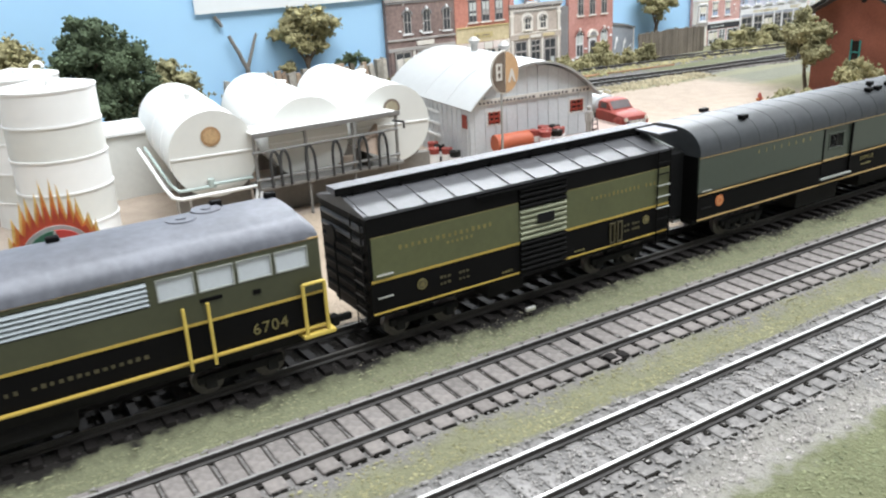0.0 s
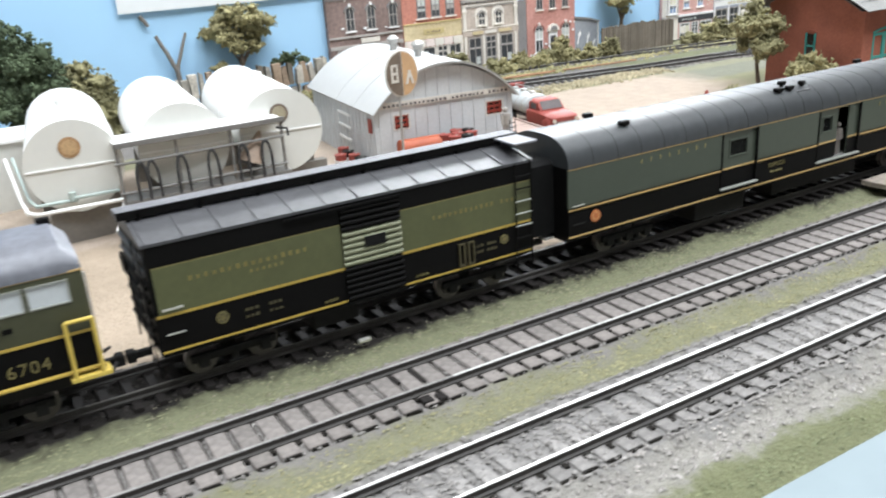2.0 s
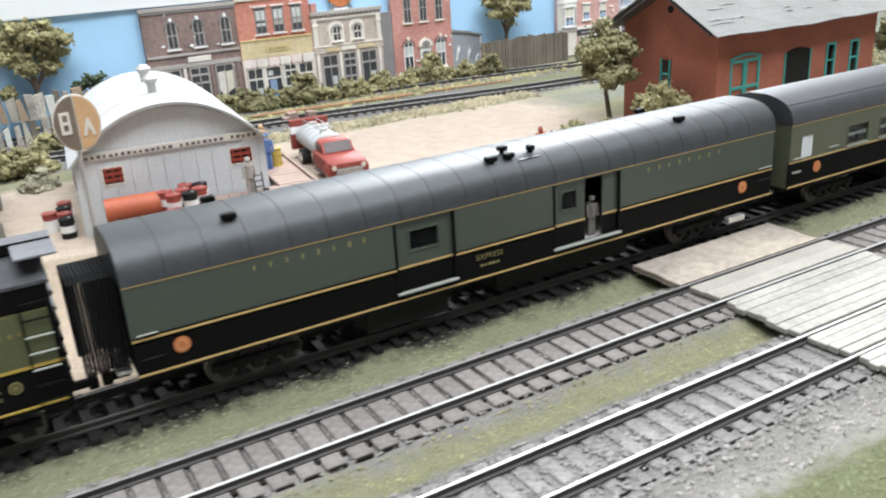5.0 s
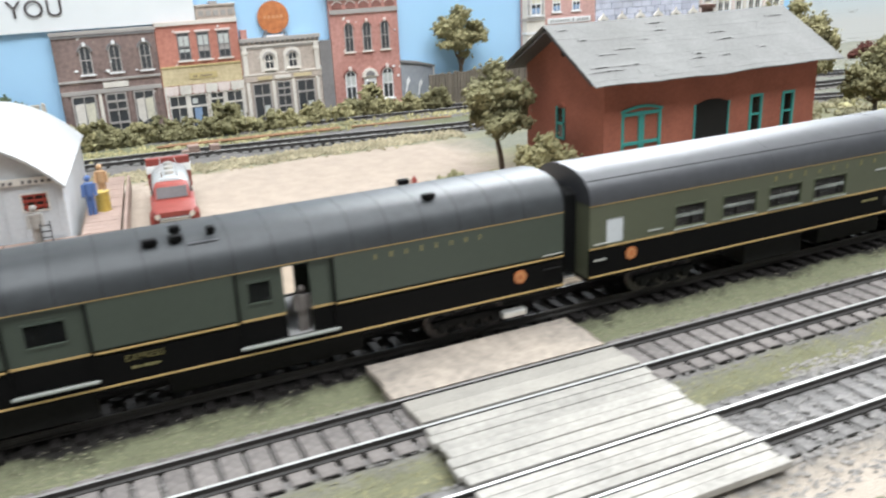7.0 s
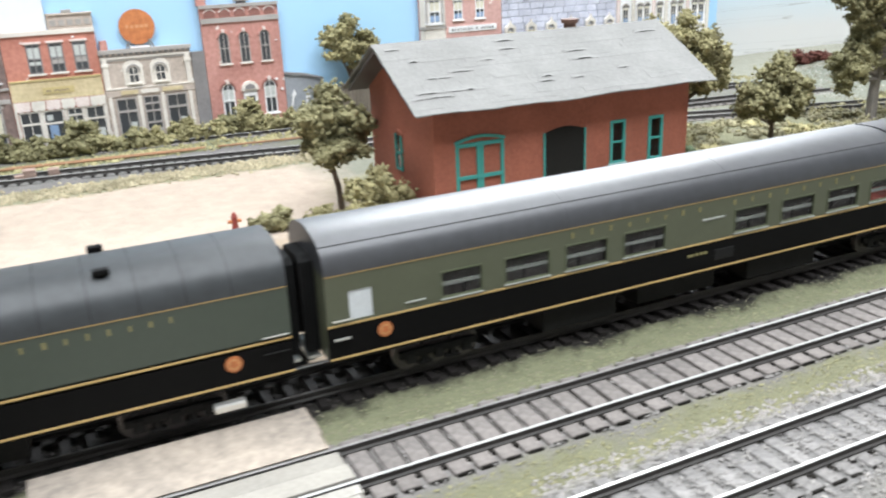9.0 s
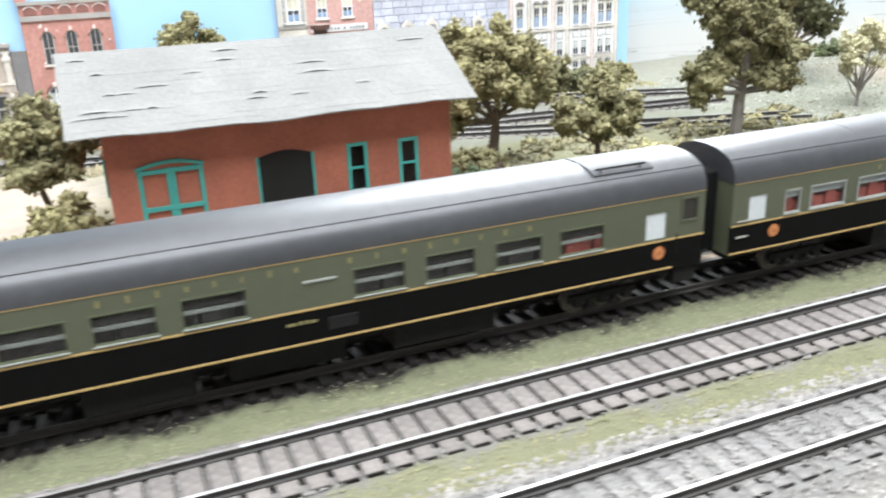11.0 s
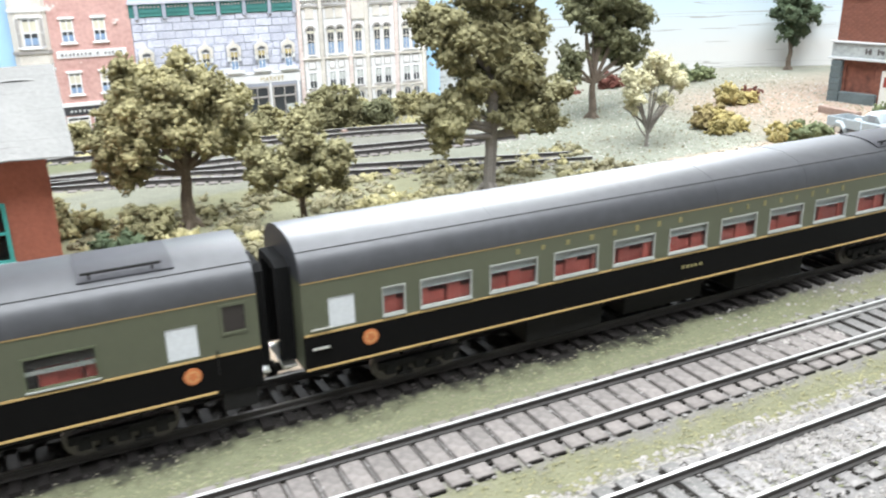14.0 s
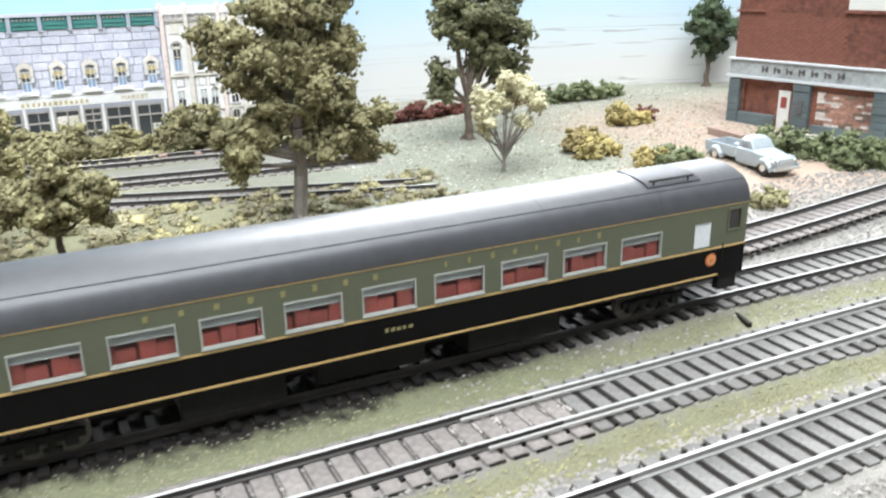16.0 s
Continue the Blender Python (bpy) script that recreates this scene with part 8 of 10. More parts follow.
# ---- brick station ----
def station():
    x0, x1, y0, y1, zw, zr = 0.6095, 0.7545, 0.3450, 0.4220, 0.0690, 0.0902
    t = thing("brick_station", ((x0 + x1) / 2, (y0 + y1) / 2, 0.0045), "red brick freight station with teal trim and a grey shingle roof", "building")
    zb = 0.0045
    wins = [(0.7065, 0.7145, 0.0265, 0.0475), (0.7300, 0.7380, 0.0255, 0.0470)]
    dd = (0.6205, 0.6455, zb, 0.0475)
    dk = (0.6680, 0.6905, zb, 0.0488)
    bm = B()
    holed(bm, x0, x1, zb, zw, y0, y0 + 0.002, wins + [dd, dk])
    part("front_wall", bm, M["brick_red"], t)
    bm = B()
    holed(bm, x0, x1, zb, zw, y1 - 0.002, y1, [(0.714, 0.729, 0.022, 0.042), (0.738, 0.7515, 0.022, 0.042)])
    part("back_wall", bm, M["brick_red"], t)
    ym = (y0 + y1) / 2
    for x in (x0, x1 - 0.002):
        bm = B()
        prism(bm, [(y0 + 0.002, zb), (y1 - 0.002, zb), (y1 - 0.002, zw + 0.0006), (ym, zr - 0.0005), (y0 + 0.002, zw + 0.0006)], x, x + 0.002, "x")
        part("gable_wall", bm, M["brick_red"], t)
    for a, c, p, q in wins:
        w = window_frame(t, a, c, p, q, M["teal"], 0.0015, y=y0, out=0.0006)
        bm = B()
        box(bm, a, c, y0 - 0.0002, y0 + 0.0004, (p + q) / 2 - 0.0005, (p + q) / 2 + 0.0006)
        part("meeting_rail", bm, M["teal"], w)
        pane(w, a, c, p, q, y0 + 0.0008, M["glass"]).visible_shadow = False
        bm = B()
        box(bm, a - 0.0012, c + 0.0012, y0 - 0.0012, y0 + 0.001, p - 0.0012, p, 0.0002)
        part("sill", bm, M["teal_pale"], w)
    # double door, teal framed with brick-red panels
    a, c, p, q = dd
    bm = B()
    box(bm, a, c, y0 + 0.0006, y0 + 0.0012, p, q)
    d = part("double_door", bm, M["brick_red"], t)
    for x in (a + 0.0007, (a + c) / 2 - 0.0009, (a + c) / 2 + 0.0009, c - 0.0007):
        bm = B()
        box(bm, x - 0.0009, x + 0.0009, y0 - 0.0003, y0 + 0.0006, p, q, 0.0001)
        part("stile", bm, M["teal"], d)
    for z in (q - 0.0012, 0.0310, zb + 0.001):
        bm = B()
        box(bm, a, c, y0 - 0.0004, y0 + 0.0005, z - 0.0009, z + 0.0009, 0.0001)
        part("cross_rail", bm, M["teal"], d)
    bm = B()
    n = 10
    lo = [(a - 0.0006 + (c - a + 0.0012) * k / n, q - 0.0004 + 0.0022 * math.sin(math.pi * k / n)) for k in range(n + 1)]
    prism(bm, lo + [(u, v + 0.0014) for u, v in reversed(lo)], y0 - 0.0007, y0 + 0.0003)
    part("door_head", bm, M["teal"], d)
    a, c, p, q = dk
    bm = B()
    lo = [(a + (c - a) * k / n, q - 0.0022 + 0.0022 * math.sin(math.pi * k / n)) for k in range(n + 1)]
    prism(bm, [(a, p)] + lo + [(c, p)], y0 - 0.0002, y0 + 0.0008)
    d = part("freight_door", bm, M["door_dark"], t)
    part("door_lintel", prism(B(), lo + [(c, q + 0.0006), (a, q + 0.0006)], y0 + 0.0001, y0 + 0.0018), M["brick_red"], d)
    for x in (a - 0.0004, c + 0.0004):
        bm = B()
        box(bm, x - 0.0005, x + 0.0005, y0 - 0.0006, y0 + 0.0004, p, q - 0.002)
        part("jamb", bm, M["teal"], d)
    bm = B()
    box(bm, x0 - 0.0004, x0 + 0.0002, 0.3815, 0.3885, 0.0300, 0.0460)
    w = part("side_window", bm, M["glass_dark"], t)
    bm = B()
    for (ya, yb, za, zb2) in ((0.3808, 0.3820, 0.0295, 0.0468), (0.3880, 0.3892, 0.0295, 0.0468), (0.3808, 0.3892, 0.0372, 0.0382), (0.3808, 0.3892, 0.0290, 0.0300)):
        box(bm, x0 - 0.0010, x0 - 0.0002, ya, yb, za, zb2)
    part("window_frame", bm, M["teal"], w)
    bm = B()
    n = 8
    lo = [(0.3802 + 0.0096 * k / n, 0.0462 + 0.0016 * math.sin(math.pi * k / n)) for k in range(n + 1)]
    prism(bm, lo + [(u, v + 0.0014) for u, v in reversed(lo)], x0 - 0.0008, x0 + 0.0002, "x")
    part("brick_arch", bm, M["brick_red"], w)
    bm = B()
    tube(bm, (x0 - 0.0006, ym - 0.001, 0.0760), (x0 + 0.0004, ym - 0.001, 0.0760), 0.0022, 0.0022, 14)
    part("round_vent", bm, M["door_dark"], t)
    # roof deck and shingle courses; the eave sags and waves
    rx0, rx1 = 0.5975, 0.7635
    run, over = (y1 - y0) / 2, 0.0100
    sl = (zr - zw) / run

    def sag(x, f):
        u = (x - rx0) / (rx1 - rx0)
        w = 0.00035 * math.sin(u * 9.0 + 0.8) + 0.0003 * math.sin(u * 23.0) + 0.0004 * noise.noise((u * 30, 0, 2))
        return w * (1 - f) ** 4 - 0.0004 * math.sin(math.pi * u) * f * f

    for s in (-1, 1):
        ye, ze = ym + s * (run + over), zr - sl * (run + over)
        bm = B()
        n = 40
        rows = []
        for k in range(n + 1):
            x = rx0 + (rx1 - rx0) * k / n
            rows.append([[bm.verts.new((x, ye + (ym - ye) * f, ze + (zr - ze) * f + sag(x, f) + dz)) for f in (0, 0.2, 0.5, 1)] for dz in (0, 0.0005)])
        for p, q in zip(rows, rows[1:]):
            for k in (0, 1):
                for i in range(3):
                    bm.faces.new((p[k][i], q[k][i], q[k][i + 1], p[k][i + 1]))
            bm.faces.new((p[0][0], q[0][0], q[1][0], p[1][0]))
        for e in (rows[0], rows[-1]):
            bm.faces.new(e[0] + list(reversed(e[1])))
        r = part("roof_slope", bm, M["shingle"], t)
        rng = random.Random(30 + s)
        n = 16
        for k in range(n):
            f0, f1 = k / n, min(1.0, (k + 1.12) / n)
            x = rx0 - rng.uniform(0, 0.03)
            while x < rx1:
                w = rng.uniform(0.010, 0.038)
                xa, xb = max(rx0 - rng.uniform(0, 0.0004), x), min(rx1 + rng.uniform(0, 0.0004), x + w - 0.00004)
                x += w
                if xb - xa < 0.001:
                    continue
                ya, yb = ye + (ym - ye) * f0, ye + (ym - ye) * f1
                za, zb_ = ze + (zr - ze) * f0 + 0.0005, ze + (zr - ze) * f1 + 0.0005
                dy = (rng.uniform(-0.0012, 0.0004) if k == 0 else rng.uniform(-0.0002, 0.0001)) * (1 if s > 0 else -1)
                lift = 0.00010 + rng.uniform(0, 0.00006)
                bm = B()
                m = max(1, round((xb - xa) / 0.006))
                ring = []
                for i in range(m + 1):
                    xx = xa + (xb - xa) * i / m
                    lo, hi = sag(xx, f0), sag(xx, f1)
                    ring.append([bm.verts.new(p) for p in ((xx, ya + dy, za + lo), (xx, yb, zb_ + hi - 0.0001), (xx, yb, zb_ + hi + 0.0001), (xx, ya + dy, za + lo + lift))])
                for p, q in zip(ring, ring[1:]):
                    for i in range(4):
                        bm.faces.new((p[i], q[i], q[(i + 1) % 4], p[(i + 1) % 4]))
                bm.faces.new(ring[0])
                bm.faces.new(list(reversed(ring[-1])))
                part("shingle_strip", bm, M["shingle"], r)
        # shingles whose lower edge has curled up, a dark wedge beneath as shade
        for c in range(22 if s < 0 else 6):
            u = rng.random() ** 1.6
            xc, w, f0 = rx0 + 0.008 + u * 0.146, rng.uniform(0.005, 0.014), rng.randrange(3, 15) / n
            h, f1 = rng.uniform(0.0002, 0.0006), f0 + 0.55 / n
            bm, dk = B(), B()
            m = 8
            for mesh, inset, base in ((bm, 0.0, False), (dk, 0.00025, True)):
                ring = []
                for i in range(m + 1):
                    v = i / m
                    xx = xc + (v - 0.5) * w
                    up = 0.00015 + h * math.sin(math.pi * v) ** 1.4
                    ya, yb = ye + (ym - ye) * f0 - s * inset, ye + (ym - ye) * f1
                    za, zb_ = ze + (zr - ze) * f0 + 0.0006 + sag(xx, f0), ze + (zr - ze) * f1 + 0.0006 + sag(xx, f1)
                    zlow = za if base else za + up
                    ring.append([mesh.verts.new(p) for p in ((xx, ya, zlow), (xx, yb, zb_), (xx, yb, zb_ + 0.00012), (xx, ya, za + up - (0.00004 if base else -0.00012)))])
                for p, q in zip(ring, ring[1:]):
                    for i in range(4):
                        mesh.faces.new((p[i], q[i], q[(i + 1) % 4], p[(i + 1) % 4]))
                mesh.faces.new(ring[0])
                mesh.faces.new(list(reversed(ring[-1])))
            part("curled_shingle", bm, M["shingle"], r)
            part("shingle_gap", dk, M["door_dark"], r)
    # deck coloured dark to stand in for the shade under the eaves
    for s in (-1, 1):
        ye, ze = ym + s * (run + over), zr - sl * (run + over)
        part("roof_deck", prism(B(), [(ym, zr - 0.0032), (ye - s * 0.0060, ze + 0.0004), (ye - s * 0.0060, ze + 0.0010), (ym, zr - 0.0018)], rx0 + 0.0012, rx1 - 0.0012, "x"), M["text_dark"], t)
    bm = B()
    tube(bm, (0.7100, ym + 0.004, zr - 0.004), (0.7100, ym + 0.004, zr + 0.0022), 0.0030, 0.0034, 16)
    tube(bm, (0.7100, ym + 0.004, zr + 0.0022), (0.7100, ym + 0.004, zr + 0.0042), 0.0046, 0.0048, 16)
    part("chimney_pot", bm, M["brown_pot"], t, smooth=True)


station()


# ---- brick corner store, turned a little ----
def store():
    t = thing("corner_store", (1.3285, 0.4820, 0.0105), "dark red brick corner store with a pale sign band", "building", rot=-90 + 11.5, local=True)
    # local x runs along the street front, y goes into the building
    L, D, H = 0.150, 0.11, 0.1000
    doors = [(0.0385, 0.0475, 0.0, 0.0270)]
    wins = [(0.010, 0.0335, 0.009, 0.0300)]
    bm = B()
    holed(bm, 0, L, 0, H, 0.004, 0.006, doors + wins + [(0.067, 0.105, 0.006, 0.0290)])
    part("front_wall", bm, M["brick_dark"], t)
    for name, q in (("side_wall", (0, 0.002, 0.0062, D, 0, H)), ("side_wall", (L - 0.002, L, 0.0062, D, 0, H)), ("back_wall", (0.0022, L - 0.0022, D - 0.002, D, 0, H)), ("flat_roof", (0.0022, L - 0.0022, 0.0062, D - 0.0022, H - 0.006, H - 0.004))):
        bm = B()
        box(bm, *q)
        part(name, bm, M["brick_dark"], t)
    rng = random.Random(41)
    # brick courses on the upper front
    row, z = 0, 0.0480
    while z < H - 0.001:
        x = -0.002 if row % 2 else 0.0
        while x < L:
            w = 0.0046
            a, c = max(0.0003, x), min(L - 0.0003, x + w - 0.0003)
            if c - a > 0.001:
                BR.append((a, c, z, t))
            x += w
        z += 0.0019
        row += 1
    bm = B()
    box(bm, -0.002, L + 0.001, 0.0012, 0.0042, 0.0355, 0.0460, 0.0003)
    sg = part("sign_band", bm, mat("sign_band_grey", (0.36, 0.385, 0.38), 0.8, 0, 0.35, 90, 0.2, stain=0.8, peel=0.5), t)
    bm = B()
    rng = random.Random(42)
    for k in range(7):
        x = 0.0245 + k * 0.0094
        box(bm, x, x + 0.0013, 0.0008, 0.0012, 0.0385, 0.0430, 0.0001)
        box(bm, x + 0.0030, x + 0.0050, 0.0008, 0.0012, 0.0388, 0.0428 - 0.0008 * (k % 3), 0.0001)
        box(bm, x + 0.0010, x + 0.0044, 0.0008, 0.0012, 0.0400 + 0.0006 * (k % 2), 0.0412 + 0.0006 * (k % 2), 0.0001)
    part("lettering_bar", bm, M["text_dark"], sg)
    bm = B()
    box(bm, -0.0035, L + 0.002, -0.0008, 0.0042, 0.0335, 0.0354, 0.0003)
    part("ledge", bm, M["shed_wall"], t)
    bm = B()
    box(bm, -0.0035, L + 0.002, -0.0002, 0.0042, 0.0461, 0.0475, 0.0003)
    part("ledge", bm, M["shed_wall"], t)
    pil = mat("pillar_slate", (0.10, 0.125, 0.13), 0.8, 0, 0.25, 200, 0.5, stain=0.3)
    for x0, x1 in ((-0.001, 0.008), (0.0505, 0.0635), (0.107, 0.118)):
        for k in range(7):
            bm = B()
            box(bm, x0 + rng.uniform(0, 0.0003), x1 - rng.uniform(0, 0.0003), -0.0002 + rng.uniform(-0.0003, 0.0003), 0.0038, k * 0.0047, k * 0.0047 + 0.0045, 0.0003)
            part("pillar_stone", bm, pil, t)
    bm = B()
    box(bm, 0.0085, 0.0370, -0.0004, 0.0038, 0.0, 0.0088, 0.0004)
    part("stall_riser", bm, pil, t)
    bm = B()
    box(bm, 0.010, 0.0335, 0.0062, 0.0066, 0.009, 0.030)
    part("blanked_window", bm, M["brick_dark"], t)
    bm = B()
    box(bm, 0.0385, 0.0475, 0.0030, 0.0042, 0.0, 0.0270, 0.0002)
    d = part("door", bm, M["white_grey"], t, "white wooden shop door")
    bm = B()
    box(bm, 0.0408, 0.0452, 0.0026, 0.0031, 0.0150, 0.0225)
    part("door_pane", bm, M["red"], d)
    bm = B()
    box(bm, 0.0555, 0.0590, -0.0012, -0.0001, 0.0130, 0.0225, 0.0002)
    part("wall_box", bm, M["text_dark"], t)
    # rough infilled shop window
    for k in range(12):
        x = 0.067
        while x < 0.105:
            w = rng.uniform(0.004, 0.008)
            bm = B()
            box(bm, x, min(0.105, x + w - 0.0003), 0.0036 + rng.uniform(0, 0.0006), 0.0056, 0.006 + k * 0.0019, 0.006 + k * 0.0019 + 0.0016)
            part("infill_brick", bm, M[rng.choice(("infill", "infill", "infill_pale", "infill_brown"))], t)
            x += w
    bm = B()
    box(bm, 0.0655, 0.1065, 0.0005, 0.0038, 0.0, 0.0060, 0.0004)
    part("stall_riser", bm, pil, t)
    bm = B()
    box(bm, 0.0795, 0.112, 0.0015, 0.0042, 0.0815, 0.0835, 0.0003)
    part("window_ledge", bm, M["brick_dark"], t)
    bm = B()
    box(bm, 0.0815, 0.110, 0.0022, 0.0041, 0.0835, 0.0985, 0.0003)
    part("upper_window", bm, M["white_grey"], t)
    bm = B()
    box(bm, -0.001, 0.022, 0.0022, 0.0041, 0.0800, 0.0815, 0.0003)
    part("parapet_ledge", bm, M["brick_dark"], t)
    bm = B()
    box(bm, -0.001, L, -0.016, 0.0035, -0.004, 0.0, 0.0004)
    part("pavement", bm, M["concrete_pale"], t)
    return t


BR = []
M["infill"] = mat("infill_brick", (0.20, 0.095, 0.07), 0.9, 0, 0.4, 160, 0.4, rnd=0.5, col2=(0.36, 0.20, 0.15))
M["infill_pale"] = mat("infill_brick_limed", (0.42, 0.36, 0.32), 0.9, 0, 0.4, 160, 0.4, rnd=0.4, col2=(0.6, 0.54, 0.5))
M["infill_brown"] = mat("infill_brick_brown", (0.10, 0.065, 0.05), 0.9, 0, 0.4, 160, 0.4, rnd=0.4, col2=(0.2, 0.14, 0.10))
store()
t = thing("timber_stack", (1.2810, 0.4350, 0.0110), "short stack of pale brown timbers beside the pavement", "timber stack")
for k in range(4):
    bm = B()
    dx = (k % 2) * 0.0034
    prism(bm, [(1.2800 + dx, 0.4500), (1.2770 + dx, 0.4160), (1.2800 + dx, 0.4155), (1.2830 + dx, 0.4498)], 0.0112 + (k // 2) * 0.0026, 0.0136 + (k // 2) * 0.0026, "z")
    part("timber", bm, M["wood_deck"], t)


# ---- road vehicles ----
def wheel(parent, x, y, z, r, w, side):
    bm = B()
    tube(bm, (x - w / 2, y, z), (x + w / 2, y, z), r, r, 20)
    ty = part("wheel", bm, M["tyre"], parent, smooth=True)
    bm = B()
    xs = x + side * w / 2
    tube(bm, (xs, y, z), (xs + side * 0.0003, y, z), r * 0.55, r * 0.5, 16)
    part("hubcap", bm, M["chrome"], ty)


def loft(bm, sections):
    """A body lofted through cross-sections (y, half width low, half width high, z low, z shoulder, z top, top half width)."""
    rings = []
    for y, wl, ws, z0, zs, zt, wt in sections:
        rings.append([bm.verts.new(p) for p in ((-wl, y, z0), (-ws, y, z0 + (zs - z0) * 0.45), (-ws * 0.97, y, zs), (-wt, y, zt), (wt, y, zt), (ws * 0.97, y, zs), (ws, y, z0 + (zs - z0) * 0.45), (wl, y, z0))])
    for p, q in zip(rings, rings[1:]):
        for k in range(8):
            bm.faces.new((p[k], p[(k + 1) % 8], q[(k + 1) % 8], q[k]))
    bm.faces.new(rings[0])
    bm.faces.new(list(reversed(rings[-1])))
    return bm


M["tank_grey"] = mat("tank_silver_paint", (0.46, 0.48, 0.48), 0.4, 0.2, 0.15, 80, stain=0.3)
M["glass_grey"] = mat("windscreen_grey", (0.10, 0.085, 0.085), 0.5, 0, 0.2, spec=0.25)


def tanker():
    t = thing("tank_truck", (0.4020, 0.4020, 0.0052), "red fifties tank truck with a white tank and chrome bumper", "truck", rot=-6, local=True)
    t.scale = (0.93, 0.93, 0.93)
    # local: front at y=0, rear towards +y
    bm = B()
    loft(bm, [(0.0035, 0.0085, 0.0095, 0.0045, 0.0110, 0.0118, 0.0075), (0.006, 0.0100, 0.0112, 0.004, 0.0120, 0.0132, 0.0085), (0.0165, 0.0105, 0.0118, 0.004, 0.0130, 0.0142, 0.0088), (0.021, 0.0105, 0.0118, 0.004, 0.0135, 0.0145, 0.0092), (0.036, 0.0105, 0.0118, 0.004, 0.0135, 0.0142, 0.0096)])
    part("body", bm, M["red"], t, smooth=True)
    bm = B()
    loft(bm, [(0.0195, 0.0095, 0.0098, 0.0140, 0.0143, 0.0146, 0.0090), (0.0245, 0.0092, 0.0094, 0.0140, 0.0195, 0.0210, 0.0070), (0.0335, 0.0092, 0.0094, 0.0140, 0.0198, 0.0214, 0.0072), (0.0360, 0.0092, 0.0094, 0.0140, 0.0190, 0.0200, 0.0070)])
    cab = part("cab", bm, M["red"], t, smooth=True)
    bm = B()
    prism(bm, [(0.0202, 0.0150), (0.0243, 0.0200), (0.0238, 0.0204), (0.0196, 0.0153)], -0.0080, 0.0080, "x")
    part("windscreen", bm, M["glass_grey"], cab)
    for s in (-1, 1):
        bm = B()
        xx = s * 0.0097
        box(bm, min(xx, xx + s * 0.0003), max(xx, xx + s * 0.0003), 0.0255, 0.0325, 0.0152, 0.0190)
        part("side_glass", bm, M["glass_grey"], cab)
        bm = B()
        tube(bm, (s * 0.0088, 0.0040, 0.0098), (s * 0.0088, 0.0028, 0.0098), 0.0014, 0.0014, 14)
        part("headlight", bm, M["chrome"], t)
        bm = B()
        loft(bm, [(0.0055, 0.0022, 0.0030, 0.0040, 0.0085, 0.0100, 0.0018), (0.0095, 0.0024, 0.0032, 0.0050, 0.0105, 0.0118, 0.0022), (0.0150, 0.0022, 0.0028, 0.0040, 0.0080, 0.0095, 0.0018)])
        for v in bm.verts:
            v.co.x += s * 0.0096
        part("wing", bm, M["red"], t, smooth=True)
        bm = B()
        box(bm, min(s * 0.0085, s * 0.0122), max(s * 0.0085, s * 0.0122), 0.0175, 0.0330, 0.0035, 0.0045, 0.0003)
        part("running_board", bm, M["text_dark"], t)
    bm = B()
    box(bm, -0.0080, 0.0080, 0.0022, 0.0036, 0.0060, 0.0092, 0.0004)
    g = part("grille", bm, M["text_dark"], t)
    for k in range(3):
        bm = B()
        box(bm, -0.0078, 0.0078, 0.0018, 0.0024, 0.0064 + k * 0.0010, 0.0068 + k * 0.0010)
        part("grille_bar", bm, M["chrome"], g)
    bm = B()
    box(bm, -0.0118, 0.0118, -0.0002, 0.0014, 0.0034, 0.0056, 0.0005)
    part("bumper", bm, M["chrome"], t)
    bm = B()
    box(bm, -0.0045, 0.0045, 0.036, 0.0800, 0.0055, 0.0080, 0.0003)
    part("chassis", bm, M["text_dark"], t)
    bm = B()
    n, rings = 24, []
    for y, k in ((0.0385, 0.75), (0.0395, 0.95), (0.0410, 1.0), (0.0770, 1.0), (0.0785, 0.95), (0.0795, 0.75)):
        rings.append([bm.verts.new((0.0105 * k * math.cos(2 * math.pi * i / n), y, 0.0150 + 0.0075 * k * math.sin(2 * math.pi * i / n))) for i in range(n)])
    for p, q in zip(rings, rings[1:]):
        for i in range(n):
            bm.faces.new((p[i], p[(i + 1) % n], q[(i + 1) % n], q[i]))
    bm.faces.new(rings[0])
    bm.faces.new(list(reversed(rings[-1])))
    tk = part("tank", bm, M["tank_grey"], t, smooth=True)
    for y in (0.0445, 0.0530, 0.0615, 0.0700):
        bm = B()
        ring = [(0.01065 * math.cos(2 * math.pi * i / 24), 0.0150 + 0.00765 * math.sin(2 * math.pi * i / 24)) for i in range(24)]
        prism(bm, ring, y - 0.0004, y + 0.0004)
        part("tank_band", bm, M["steel"], tk, smooth=True)
    for y in (0.047, 0.059, 0.071):
        bm = B()
        tube(bm, (0, y, 0.0222), (0, y, 0.0240), 0.0024, 0.0024, 14)
        part("filler_hatch", bm, M["chrome"], tk)
    for s in (-1, 1):
        bm = B()
        pipe(bm, [(s * 0.0042, 0.040, 0.0222), (s * 0.0042, 0.040, 0.0248), (s * 0.0042, 0.078, 0.0248), (s * 0.0042, 0.078, 0.0222)], 0.0003, 6)
        part("catwalk_rail", bm, M["steel"], tk)
    bm = B()
    box(bm, -0.0125, 0.0125, 0.0795, 0.0840, 0.0060, 0.0248, 0.0005)
    part("rear_cabinet", bm, M["red"], t)
    bm = B()
    box(bm, -0.0127, 0.0127, 0.0793, 0.0842, 0.0160, 0.0205, 0.0002)
    part("cabinet_stripe", bm, M["white"], t)
    for s in (-1, 1):
        wheel(t, s * 0.0095, 0.0105, 0.0048, 0.0048, 0.0032, s)
